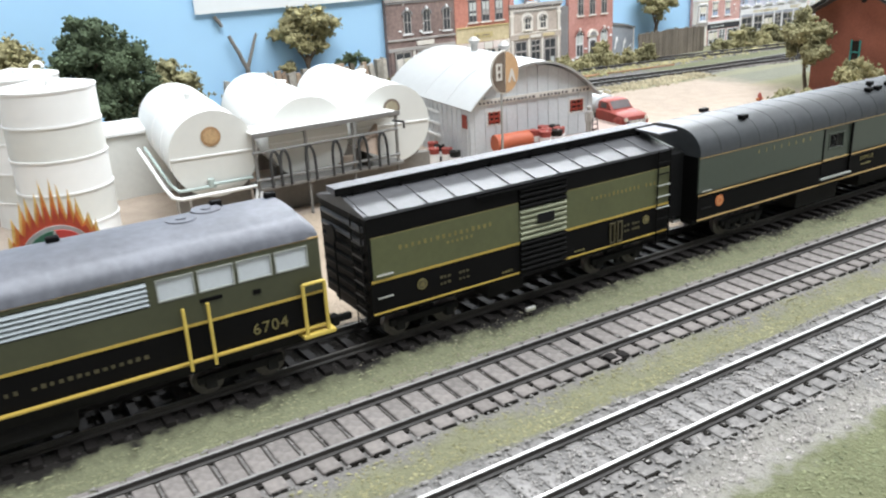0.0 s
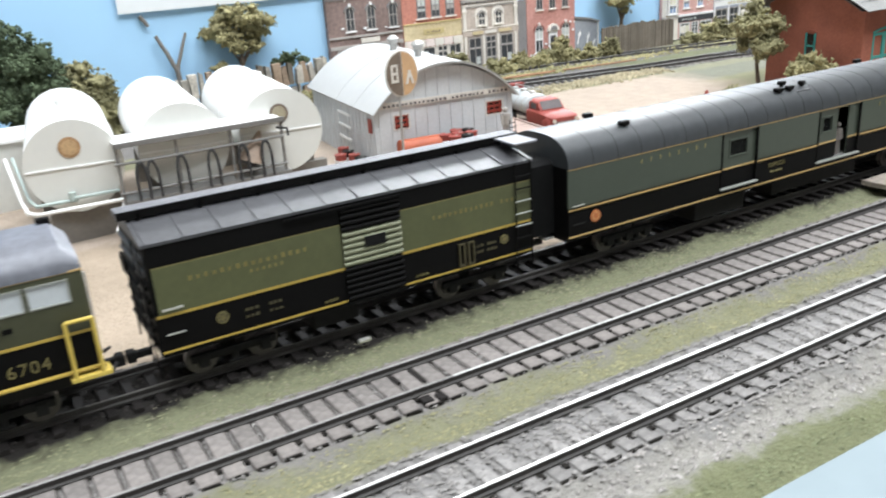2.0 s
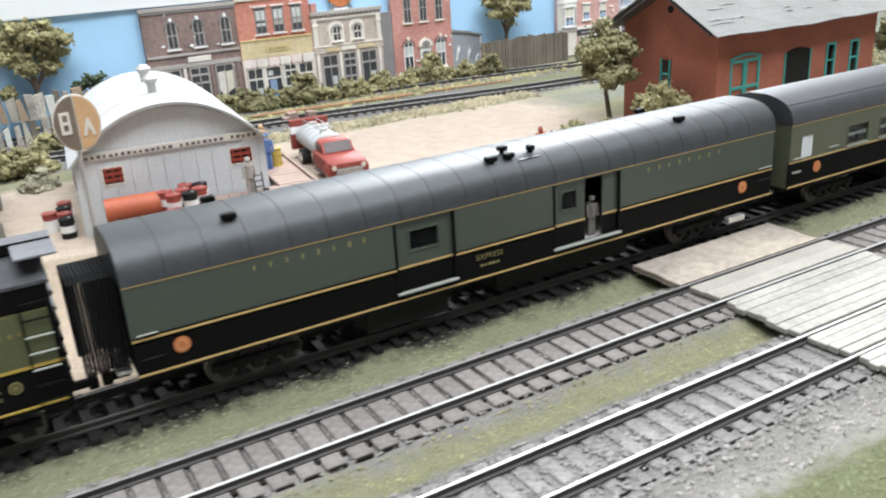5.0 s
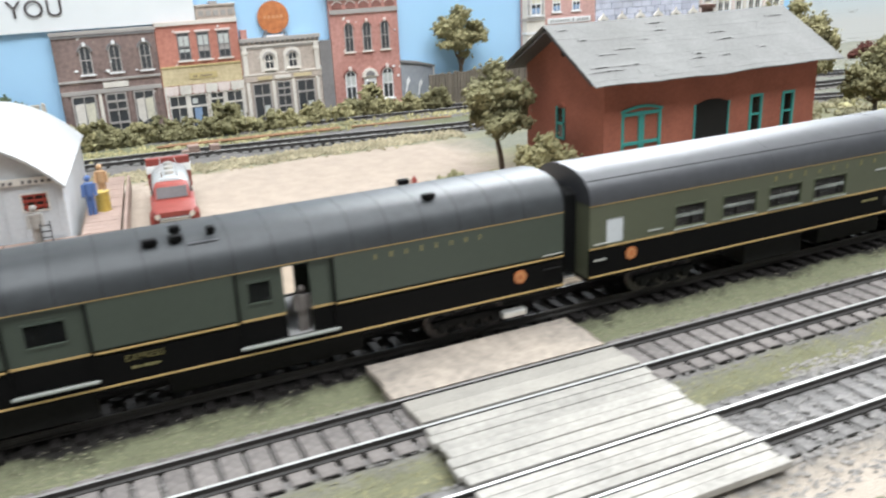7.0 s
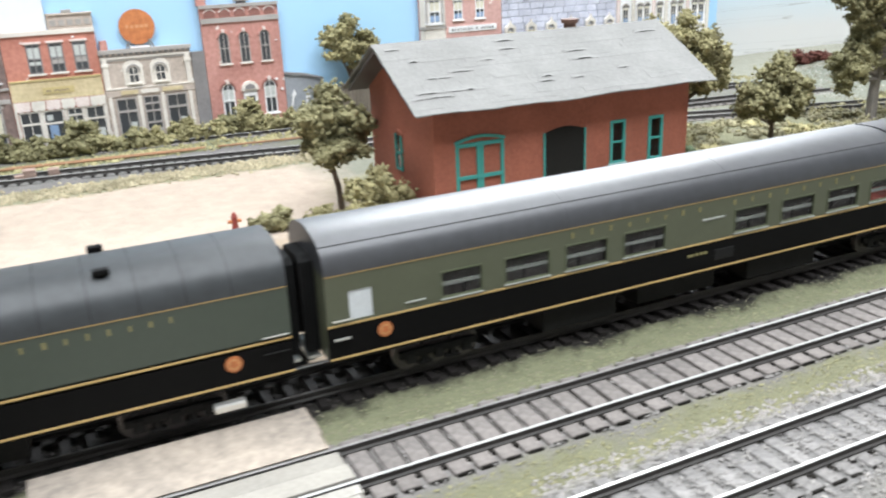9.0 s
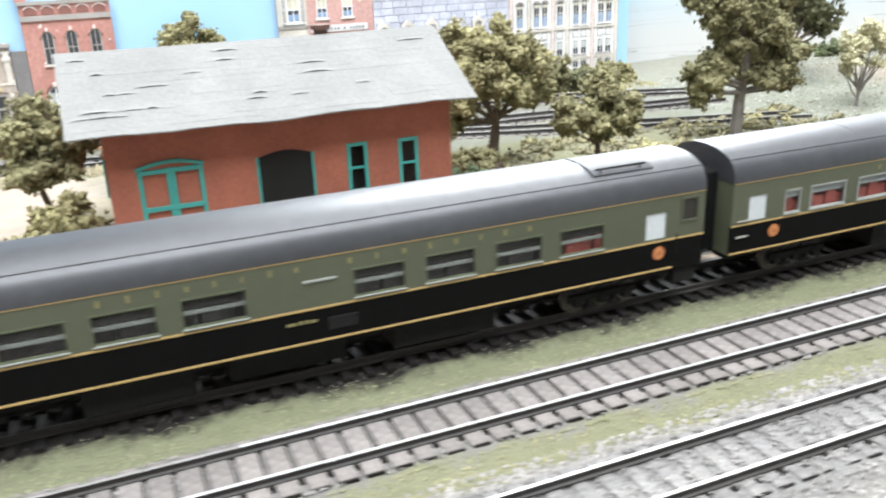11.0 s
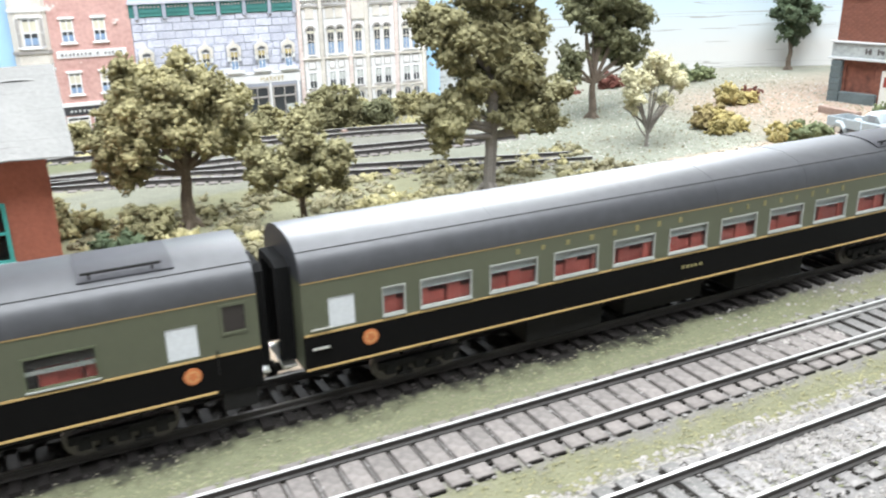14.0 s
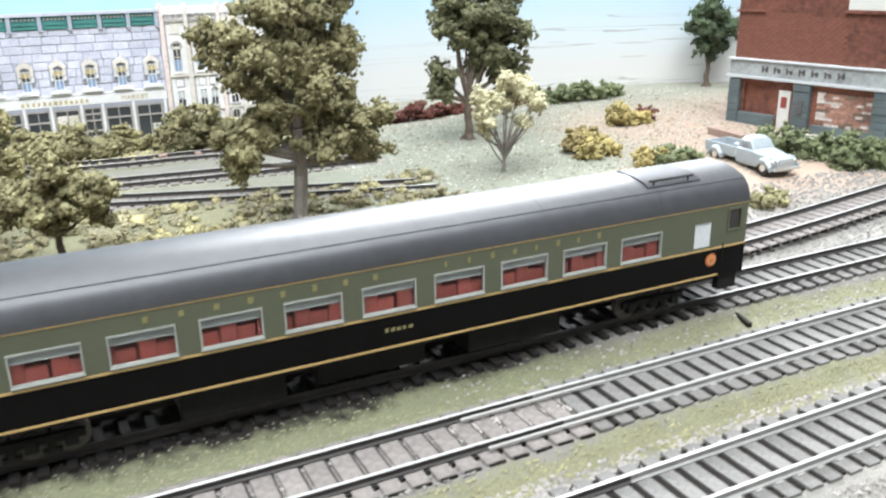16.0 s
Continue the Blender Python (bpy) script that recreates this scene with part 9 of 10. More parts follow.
        wheel(t, s * 0.0090, 0.0640, 0.0048, 0.0048, 0.0055, s)


tanker()


def pickup():
    t = thing("pickup_truck", (1.2440, 0.3480, 0.0078), "pale blue-grey forties pickup truck parked on the dirt", "truck", rot=-4, local=True)
    m = M["car_grey"]
    bm = B()
    loft(bm, [(0.000, 0.0050, 0.0062, 0.0038, 0.0085, 0.0095, 0.0045), (0.004, 0.0062, 0.0072, 0.0032, 0.0100, 0.0112, 0.0050), (0.015, 0.0085, 0.0092, 0.0030, 0.0110, 0.0122, 0.0066), (0.019, 0.0088, 0.0094, 0.0030, 0.0115, 0.0125, 0.0074), (0.031, 0.0088, 0.0094, 0.0030, 0.0115, 0.0122, 0.0078)])
    part("body", bm, m, t, smooth=True)
    bm = B()
    loft(bm, [(0.0180, 0.0080, 0.0082, 0.0118, 0.0121, 0.0124, 0.0076), (0.0215, 0.0076, 0.0078, 0.0118, 0.0168, 0.0184, 0.0055), (0.0285, 0.0076, 0.0078, 0.0118, 0.0170, 0.0188, 0.0056), (0.0312, 0.0074, 0.0076, 0.0118, 0.0155, 0.0168, 0.0054)])
    cab = part("cab", bm, m, t, smooth=True)
    bm = B()
    prism(bm, [(0.0188, 0.0128), (0.0214, 0.0166), (0.0210, 0.0168), (0.0183, 0.0130)], -0.0062, 0.0062, "x")
    part("windscreen", bm, M["glass_car"], cab)
    for s in (-1, 1):
        bm = B()
        xx = s * 0.0078
        box(bm, min(xx, xx + s * 0.0003), max(xx, xx + s * 0.0003), 0.0225, 0.0280, 0.0128, 0.0164)
        part("side_glass", bm, M["glass_car"], cab)
        for y, ln in ((0.0070, 0.0062), (0.0490, 0.0058)):
            bm = B()
            loft(bm, [(y - ln, 0.0020, 0.0026, 0.0028, 0.0052, 0.0060, 0.0014), (y - ln * 0.4, 0.0024, 0.0030, 0.0060, 0.0088, 0.0100, 0.0018), (y + ln * 0.3, 0.0024, 0.0030, 0.0060, 0.0088, 0.0098, 0.0018), (y + ln, 0.0020, 0.0026, 0.0030, 0.0050, 0.0056, 0.0014)])
            for v in bm.verts:
                v.co.x += s * 0.0086
            part("wing", bm, m, t, smooth=True)
            wheel(t, s * 0.0090, y, 0.0042, 0.0042, 0.0026, s)
        bm = B()
        tube(bm, (s * 0.0080, 0.0018, 0.0080), (s * 0.0080, 0.0004, 0.0080), 0.0013, 0.0013, 12)
        part("headlight", bm, M["chrome"], t)
        bm = B()
        box(bm, min(s * 0.0080, s * 0.0090), max(s * 0.0080, s * 0.0090), 0.0325, 0.0600, 0.0055, 0.0115, 0.0002)
        part("bed_side", bm, m, t)
    bm = B()
    box(bm, -0.0080, 0.0080, 0.0320, 0.0600, 0.0048, 0.0058, 0.0002)
    part("bed_floor", bm, m, t)
    bm = B()
    box(bm, -0.0082, 0.0082, 0.0598, 0.0606, 0.0055, 0.0113, 0.0002)
    part("tailgate", bm, m, t)
    bm = B()
    box(bm, -0.0095, 0.0095, -0.0022, -0.0008, 0.0034, 0.0052, 0.0004)
    part("bumper", bm, M["chrome"], t)
    bm = B()
    box(bm, -0.0040, 0.0040, -0.0006, 0.0002, 0.0048, 0.0086, 0.0003)
    part("grille", bm, M["steel"], t)


pickup()


# ---- trees and shrubs ----
M["leaf_deep"] = mat("foliage_deep_olive", (0.075, 0.080, 0.040), 0.9, 0, 0.45, 140, 0.7, rnd=0.16, col2=(0.155, 0.155, 0.08))
def ico_points():
    bm = B()
    bmesh.ops.create_icosphere(bm, subdivisions=2, radius=1.0)
    bm.verts.index_update()
    v, f = np.array([tuple(p.co) for p in bm.verts]), np.array([[q.index for q in p.verts] for p in bm.faces])
    bm.free()
    return v, f


ICO = ico_points()


def clump_mesh(clumps, bits, bit, rng, squash=0.85):
    """A crown of many small uneven foliage bits gathered in clumps, with gaps between."""
    base = np.array([(1, 0, 0), (-1, 0, 0), (0, 1, 0), (0, -1, 0), (0, 0, 1), (0, 0, -1)], float)
    tri = np.array([(0, 2, 4), (2, 1, 4), (1, 3, 4), (3, 0, 4), (2, 0, 5), (1, 2, 5), (3, 1, 5), (0, 3, 5)])
    V, F, k = [], [], 0
    core, core_f = ICO
    for c, r in clumps:
        # a lumpy core keeps the clump closed
        ph = rng.uniform(0, 6, 3)
        lump = 1 + 0.20 * np.sin(core @ np.array([6.0, 4.0, 5.0]) + ph[0]) + 0.16 * np.sin(core @ np.array([11.0, -9.0, 10.0]) + ph[1]) + rng.uniform(-0.16, 0.16, len(core))
        shape = np.array([1, 1, squash]) * rng.uniform(0.70, 1.35, 3)
        V.append(np.array(c) + core * (0.80 * r * lump)[:, None] * shape)
        F.append(core_f + k)
        k += len(core)
        n = max(8, int(bits * (r / 0.006) ** 2))
        d = rng.normal(size=(n, 3))
        d /= np.linalg.norm(d, axis=1)[:, None]
        lump = 1 + 0.22 * np.sin(d @ np.array([5.1, 3.7, 4.3]) + rng.uniform(0, 6)) + 0.15 * np.sin(d @ np.array([9.0, -7.0, 8.0]) + rng.uniform(0, 6))
        p = np.array(c) + d * (r * lump * rng.uniform(0.72, 1.24, n))[:, None] * shape
        for q in p:
            s = bit * rng.choice((0.5, 0.8, 1.1, 1.4)) * rng.uniform(0.8, 1.2)
            V.append(base * (s * rng.uniform(0.4, 1.7, (6, 1))) + rng.uniform(-0.4, 0.4, (6, 3)) * s + q)
            F.append(tri + k)
            k += 6
    return np.concatenate(V), np.concatenate(F)


def foliage(name, parent, clumps, material, bits=70, bit=0.00125, seed=0, label="", squash=0.85):
    rng = np.random.RandomState(seed)
    V, F = clump_mesh(clumps, bits, bit, rng, squash)
    o = root_origin(parent) if parent else Vector((0, 0, 0))
    if parent:
        V = V - np.array(o)
    else:
        o = Vector((float(V[:, 0].mean()), float(V[:, 1].mean()), float(V[:, 2].min())))
        V = V - np.array(o)
    me = bpy.data.meshes.new(name)
    me.from_pydata(V.tolist(), [], F.tolist())
    me.polygons.foreach_set("use_smooth", [k % 3 > 0 for k in range(len(me.polygons))])
    me.materials.append(material)
    ob = new(name, me)
    if parent:
        ob.parent = parent
        if label:
            ob["label"] = label
    else:
        ob.location = o
    return ob


def limb(bm, p, q, r0, r1, rng, n=4):
    p, q = Vector(p), Vector(q)
    last, lr = p, r0
    for k in range(1, n + 1):
        f = k / n
        c = p.lerp(q, f) + Vector((rng.uniform(-1, 1), rng.uniform(-1, 1), 0)) * (q - p).length * 0.03 * (1 if k < n else 0)
        rr = r0 + (r1 - r0) * f
        tube(bm, last, c, lr, rr, 8)
        last, lr = c, rr


def tree(x, y, h, crown, leaf, label, seed=0, trunk_r=0.0022, bark="trunk", zb=None, bits=105, bit=0.0009, lean=(0, 0), category="tree", group="model trees", fork=0.45, lumps=17):
    """crown: list of (dx, dy, z, radius) of the main masses, which are broken into clumps."""
    z0 = (ground_z(x, y) if zb is None else zb) - 0.0005
    t = thing("tree", (x, y, z0), label, category, group)
    rng = random.Random(seed)
    bm = B()
    zf = z0 + h * fork
    limb(bm, (x, y, z0), (x + lean[0] * fork, y + lean[1] * fork, zf), trunk_r * 1.25, trunk_r * 0.85, rng)
    for k in range(5):
        a = k * 2 * math.pi / 5 + rng.uniform(0, 1)
        tube(bm, (x + math.cos(a) * trunk_r * 2.2, y + math.sin(a) * trunk_r * 2.2, z0 - 0.0003), (x, y, z0 + trunk_r * 2.2), trunk_r * 0.5, trunk_r * 0.6, 6)
    part("trunk", bm, M[bark], t, smooth=True)
    clumps = []
    for dx, dy, z, r in crown:
        c = Vector((x + dx, y + dy, z0 + z))
        bm = B()
        limb(bm, (x + lean[0] * fork, y + lean[1] * fork, z0 + min(h * fork * 0.92, max(h * 0.25, z * 0.8))), c - Vector((0, 0, r * 0.2)), trunk_r * 0.6, trunk_r * 0.2, rng)
        part("limb", bm, M[bark], t, smooth=True)
        clumps.append((c, r * 0.55))
        n = max(5, int(lumps * (r / 0.012) ** 2))
        for k in range(n):
            d = Vector((rng.gauss(0, 1), rng.gauss(0, 1), rng.gauss(0, 1))).normalized() * r * rng.uniform(0.50, 1.08)
            d.z *= 0.9
            clumps.append((c + d, rng.choice((0.0022, 0.0030, 0.0042, 0.0056)) * rng.uniform(0.85, 1.15) * (0.7 + 0.3 * r / 0.014)))
    foliage("crown", t, clumps, M[leaf], bits, bit, seed)
    return t


def bush(x, y, w, d, h, leaf, label, seed=0, zb=None, bits=55, bit=0.0010, name="bush", category="bush", group="model bushes"):
    z0 = (ground_z(x, y) if zb is None else zb) - 0.0006
    rng = random.Random(seed)
    n = min(70, max(10, int(20 * (w / 0.02) * (h / 0.015))))
    clumps = []
    for k in range(n):
        u = rng.uniform(-1, 1)
        f = math.sqrt(max(0.05, 1 - u * u))
        clumps.append((Vector((x + u * w / 2 * 0.85, y + rng.uniform(-0.5, 0.5) * d * f, z0 + h * f * rng.uniform(0.12, 0.86))), min(h * 0.34, rng.uniform(0.0020, 0.0038) * max(1.0, h / 0.026))))
    for k in range(max(1, round(w / h))):
        u = (k + 0.5) / max(1, round(w / h)) * 2 - 1
        clumps.append((Vector((x + u * w * 0.40, y, z0 + h * 0.28)), min(h, w) * 0.40))
    ob = foliage(name, None, clumps, M[leaf], bits, bit, seed)
    low = min(v.co.z for v in ob.data.vertices) + ob.location.z
    ob.location.z -= max(0.0, low - z0)
    return tagged(ob, label, category, group)


# trees beyond the train, from the depot to the store
tree(0.585, 0.4080, 0.062, [(-0.010, 0, 0.045, 0.012), (0.010, 0.002, 0.046, 0.012), (0, 0.004, 0.054, 0.012), (-0.004, -0.006, 0.036, 0.010), (0.006, -0.004, 0.037, 0.009)], "leaf_mid", "round olive-green foam tree on a thin leaning trunk", 101, 0.0014, lean=(-0.008, 0), fork=0.5)
tree(0.8140, 0.4210, 0.090, [(-0.024, 0.0, 0.047, 0.015), (-0.020, -0.004, 0.060, 0.014), (0.0, 0.0, 0.065, 0.017), (0.022, 0.0, 0.053, 0.016), (0.026, 0.004, 0.041, 0.012), (0.0, -0.008, 0.052, 0.016), (-0.030, 0.0, 0.034, 0.011), (0.010, 0.010, 0.060, 0.016), (-0.016, 0.008, 0.072, 0.011)], "leaf_olive", "broad olive-green foam tree with a forked trunk", 102, 0.0028, fork=0.34)
tree(0.8610, 0.3890, 0.056, [(-0.012, 0, 0.034, 0.011), (0.012, 0, 0.033, 0.012), (0, 0, 0.045, 0.012), (0.002, -0.006, 0.030, 0.011), (0.016, 0.004, 0.026, 0.009), (-0.016, 0.003, 0.026, 0.008)], "leaf_mid", "small rounded olive-green foam tree", 103, 0.0016, fork=0.3)
tree(0.9720, 0.4060, 0.124, [(-0.006, 0, 0.108, 0.016), (0.010, 0.004, 0.094, 0.018), (-0.014, -0.002, 0.082, 0.017), (0.012, -0.002, 0.070, 0.017), (-0.016, 0, 0.050, 0.013), (0.020, 0.002, 0.050, 0.014), (0.0, 0.006, 0.060, 0.014), (0.036, 0.004, 0.036, 0.010), (-0.026, 0, 0.035, 0.010), (0.006, 0.004, 0.120, 0.014), (0.044, 0.006, 0.030, 0.008), (0.022, 0, 0.062, 0.013), (0.030, 0.0, 0.045, 0.012), (-0.012, 0, 0.062, 0.010), (-0.022, 0, 0.043, 0.012), (0.012, -0.006, 0.043, 0.012), (0.024, 0.002, 0.084, 0.012), (-0.032, 0, 0.090, 0.012), (0.016, 0, 0.108, 0.014), (-0.030, 0, 0.046, 0.009), (0.044, 0.002, 0.049, 0.009)], "leaf_mid", "tall ragged olive-green tree on a straight grey trunk", 104, 0.0030, "trunk_grey", fork=0.80)
tree(1.1360, 0.5350, 0.112, [(0.012, 0, 0.085, 0.018), (-0.008, 0.004, 0.095, 0.015), (-0.014, 0, 0.078, 0.013), (0.030, 0.002, 0.075, 0.015), (0.036, 0, 0.056, 0.013), (0.038, 0.002, 0.043, 0.010), (0.016, -0.004, 0.062, 0.014), (0.024, 0, 0.048, 0.011), (0.030, 0.003, 0.092, 0.014), (0.012, 0.004, 0.105, 0.014), (0, 0.002, 0.068, 0.009), (-0.022, 0, 0.048, 0.0085), (-0.024, 0.001, 0.038, 0.009), (-0.018, 0, 0.034, 0.007), (0.006, 0.003, 0.050, 0.008)], "leaf_deep", "tall dark olive tree on the rising lawn", 105, 0.0026, fork=0.26)
tree(1.4240, 0.6080, 0.076, [(-0.010, 0, 0.052, 0.014), (0.012, 0, 0.050, 0.014), (0, 0, 0.066, 0.014), (-0.006, 0, 0.036, 0.011), (0.016, 0.003, 0.036, 0.010), (0.026, 0.004, 0.056, 0.008)], "leaf_dark", "dark green rounded tree beside the store", 106, 0.0022, fork=0.28)
# pale shrub tree with bare twigs
t = tree(1.1100, 0.4400, 0.056, [(-0.010, 0, 0.046, 0.007), (0.002, 0, 0.053, 0.007), (0.012, 0.002, 0.050, 0.006), (-0.014, -0.002, 0.036, 0.006), (0.020, 0, 0.042, 0.006), (0.014, -0.002, 0.030, 0.005), (-0.012, 0.002, 0.026, 0.004), (0.004, 0.003, 0.040, 0.005)], "leaf_pale", "pale yellow-leaved shrub with bare twigs", 107, 0.0010, "trunk_grey", lumps=34, fork=0.22, category="shrub")
rng = random.Random(70)
bm = B()
for k in range(16):
    a = rng.uniform(0, 6.28)
    limb(bm, (1.110, 0.440, ground_z(1.11, 0.44) + 0.004 + 0.012 * rng.random()), (1.110 + 0.020 * math.cos(a), 0.440 + 0.010 * math.sin(a), ground_z(1.11, 0.44) + rng.uniform(0.024, 0.044)), 0.0006, 0.0002, rng)
part("twig", bm, M["trunk_grey"], t)

# trees against the sky
tree(0.2830, 0.6690, 0.092, [(-0.014, 0, 0.066, 0.012), (0.012, 0, 0.066, 0.013), (0, 0, 0.078, 0.013), (-0.004, -0.003, 0.056, 0.010), (0.010, 0, 0.054, 0.009)], "leaf_olive", "round olive tree standing against the painted sky", 108, 0.0020, zb=0.004, fork=0.42)
tree(0.6830, 0.6620, 0.086, [(-0.010, 0, 0.060, 0.013), (0.012, 0, 0.060, 0.013), (0, 0, 0.072, 0.012), (0.002, -0.003, 0.052, 0.011)], "leaf_olive", "round olive tree against the sky beside the fence", 109, 0.0020, zb=0.004, fork=0.4)
tree(0.1080, 0.6050, 0.098, [(-0.018, 0, 0.062, 0.017), (0.008, 0, 0.066, 0.018), (-0.006, 0, 0.080, 0.016), (0.018, 0, 0.046, 0.016), (-0.022, 0, 0.042, 0.016), (0.0, -0.006, 0.042, 0.018), (0.008, -0.004, 0.028, 0.013), (0.022, 0.0, 0.058, 0.012)], "leaf_dark", "large dark green tree behind the oil tanks", 110, 0.0035, fork=0.3)
bush(0.150, 0.615, 0.056, 0.028, 0.064, "leaf_mid", "big olive bush at the foot of the dark tree", 111, bits=52)
bush(0.054, 0.640, 0.070, 0.030, 0.088, "leaf_olive", "tall yellow-olive thicket behind the upright tanks", 112, bits=52)
bush(-0.03, 0.520, 0.060, 0.040, 0.022, "leaf_mid", "low green scrub beside the upright tanks", 113)
# bare forked trunk glued to the sky
t = thing("bare_trunk", (0.2320, 0.6740, 0.004), "bare grey forked trunk that has lost its leaves", "tree")
bm = B()
limb(bm, (0.2320, 0.6740, 0.004), (0.2318, 0.6740, 0.0435), 0.0024, 0.0020, rng)
part("trunk", bm, M["trunk_grey"], t)
bm = B()
limb(bm, (0.2318, 0.6740, 0.0425), (0.2200, 0.6750, 0.0700), 0.0018, 0.0014, rng)
part("limb", bm, M["trunk_grey"], t)
bm = B()
limb(bm, (0.2318, 0.6740, 0.0425), (0.2430, 0.6750, 0.0700), 0.0016, 0.0011, rng)
part("limb", bm, M["trunk_grey"], t)
bm = B()
limb(bm, (0.2160, 0.6765, 0.0775), (0.2110, 0.6765, 0.0855), 0.0013, 0.0017, rng)
part("broken_branch", bm, M["trunk_grey"], t)
bush(0.322, 0.664, 0.034, 0.010, 0.010, "leaf_dark", "small dark bush on top of the wall", 114, zb=0.0375)
bush(0.262, 0.664, 0.014, 0.008, 0.010, "leaf_olive", "small olive bush on top of the wall", 115, zb=0.0370)

# hedge of shrubs before the town fronts
rng = random.Random(72)
for k in range(22):
    x = 0.340 + k * 0.0148 + rng.uniform(-0.004, 0.004)
    bush(x, 0.648 + rng.uniform(-0.004, 0.004), rng.uniform(0.022, 0.034), 0.012, rng.uniform(0.009, 0.029), "leaf_mid" if rng.random() < 0.45 else "leaf_olive", "olive shrub in the row before the town fronts", 200 + k, bits=52)
for k in range(16):
    x = 0.765 + k * 0.0185 + rng.uniform(-0.005, 0.005)
    bush(x, 0.640 + rng.uniform(-0.008, 0.008), rng.uniform(0.024, 0.036), 0.014, rng.uniform(0.014, 0.028), "leaf_mid" if rng.random() < 0.6 else "leaf_olive", "olive shrub before the market fronts", 240 + k, bits=52)
for x, y, w, d, h, m, lab in ((0.962, 0.622, 0.056, 0.024, 0.037, "leaf_mid", "large rounded olive shrub before the market fronts"), (0.992, 0.618, 0.032, 0.020, 0.022, "leaf_deep", "dark shrub beside the large olive one"), (0.880, 0.624, 0.072, 0.018, 0.028, "leaf_mid", "broad olive shrub before the market windows")):
    bush(x, y, w, d, h, m, lab, int(x * 1000), bits=52)
# shrubs by the depot and station
for x, y, w, d, h, m, lab in ((0.255, 0.560, 0.045, 0.030, 0.020, "leaf_olive", "pale olive scrub beyond the depot yard"), (0.292, 0.615, 0.060, 0.020, 0.020, "leaf_olive", "pale olive scrub before the rubble wall"), (0.262, 0.520, 0.022, 0.020, 0.012, "turf_yellow", "small yellow-green tuft beside the shed"),
                              (0.590, 0.3690, 0.038, 0.026, 0.034, "leaf_olive", "dense olive bush at the corner of the station"), (0.572, 0.390, 0.026, 0.016, 0.012, "leaf_olive", "olive bush under the leaning tree"), (0.546, 0.400, 0.024, 0.014, 0.013, "leaf_mid", "small green bush on the sandy lot"),
                              (0.775, 0.372, 0.034, 0.022, 0.018, "leaf_dark", "dark bush behind the station"), (0.790, 0.400, 0.030, 0.022, 0.026, "leaf_mid", "olive bush beside the broad tree"),
                              (1.012, 0.392, 0.022, 0.012, 0.009, "leaf_mid", "small olive tuft below the tall tree"), (0.900, 0.400, 0.030, 0.016, 0.010, "leaf_olive", "low olive tuft on the rough grass"), (0.760, 0.440, 0.040, 0.02, 0.016, "leaf_olive", "olive tuft behind the station")):
    bush(x, y, w, d, h, m, lab, int(x * 1000 + y * 100), bits=52)
# autumn shrubs on the lawn
for x, y, w, d, h, m, lab in ((1.1790, 0.454, 0.034, 0.022, 0.019, "leaf_autumn", "golden brown autumn bush on the lawn"), (1.1790, 0.438, 0.034, 0.018, 0.016, "leaf_gold", "yellow-green bush in front of an autumn one"), (1.2560, 0.510, 0.044, 0.022, 0.018, "leaf_gold", "golden autumn bush on the lawn"), (1.2780, 0.516, 0.018, 0.014, 0.012, "leaf_rust", "small rusty bush on the lawn"),
                              (1.2020, 0.392, 0.034, 0.024, 0.017, "leaf_fresh", "green and yellow bush beside the pickup truck"), (1.1880, 0.400, 0.018, 0.018, 0.016, "leaf_gold", "yellow bush beside the pickup truck"), (1.2010, 0.318, 0.026, 0.016, 0.010, "leaf_mid", "low dark tuft behind the last coach"),
                              (1.150, 0.625, 0.085, 0.020, 0.014, "leaf_rust", "long low heap of rust-red shrubs"), (1.288, 0.610, 0.098, 0.024, 0.018, "leaf_fresh", "long low dark green shrub before the haze"), (1.222, 0.625, 0.03, 0.016, 0.014, "leaf_rust", "small rusty shrub at the lawn's edge"), (1.258, 0.640, 0.03, 0.016, 0.012, "leaf_dark", "small dark shrub at the lawn's edge")):
    bush(x, y, w, d, h, m, lab, int(x * 1000 + y * 100), bits=52)
for k, (x, y) in enumerate(((1.282, 0.388), (1.296, 0.372), (1.312, 0.356), (1.322, 0.335), (1.336, 0.320), (1.300, 0.345), (1.350, 0.300))):
    bush(x, y, 0.034, 0.024, 0.020, "leaf_fresh", "dark green hedge bush before the store", 300 + k, bits=52)


M["turf_tan"] = mat("turf_tan", (0.20, 0.175, 0.105), 0.95, 0, 0.35, 140, 0.4, rnd=0.35, col2=(0.31, 0.27, 0.18))


# low foam scrub on the rough ground between the trees and the train
M["scrub_pale"] = mat("scrub_pale", (0.150, 0.142, 0.080), 0.95, 0, 0.60, 190, 1.0, rnd=0.16, col2=(0.270, 0.246, 0.155), spec=0.2)
rs = random.Random(71)
for k in range(17):
    x = 0.772 + 0.0172 * k + rs.uniform(-0.005, 0.005)
    bush(x, rs.uniform(0.346, 0.395), rs.uniform(0.026, 0.042), rs.uniform(0.014, 0.022), rs.uniform(0.008, 0.013), "leaf_olive" if k % 5 == 2 else "scrub_pale", "low mound of olive foam scrub" if k % 5 == 2 else "low mound of pale yellow-green foam scrub", 500 + k, bits=44, name="scrub", category="scrub", group="scrub mounds on the rough ground")


# loose scenic turf on the rough ground, one mesh
def rough(r):
    x, y = r.uniform(0.76, 1.07), r.uniform(0.335, 0.468)
    return (x, y) if noise.noise((x * 40, y * 40, 9)) > -0.25 else None


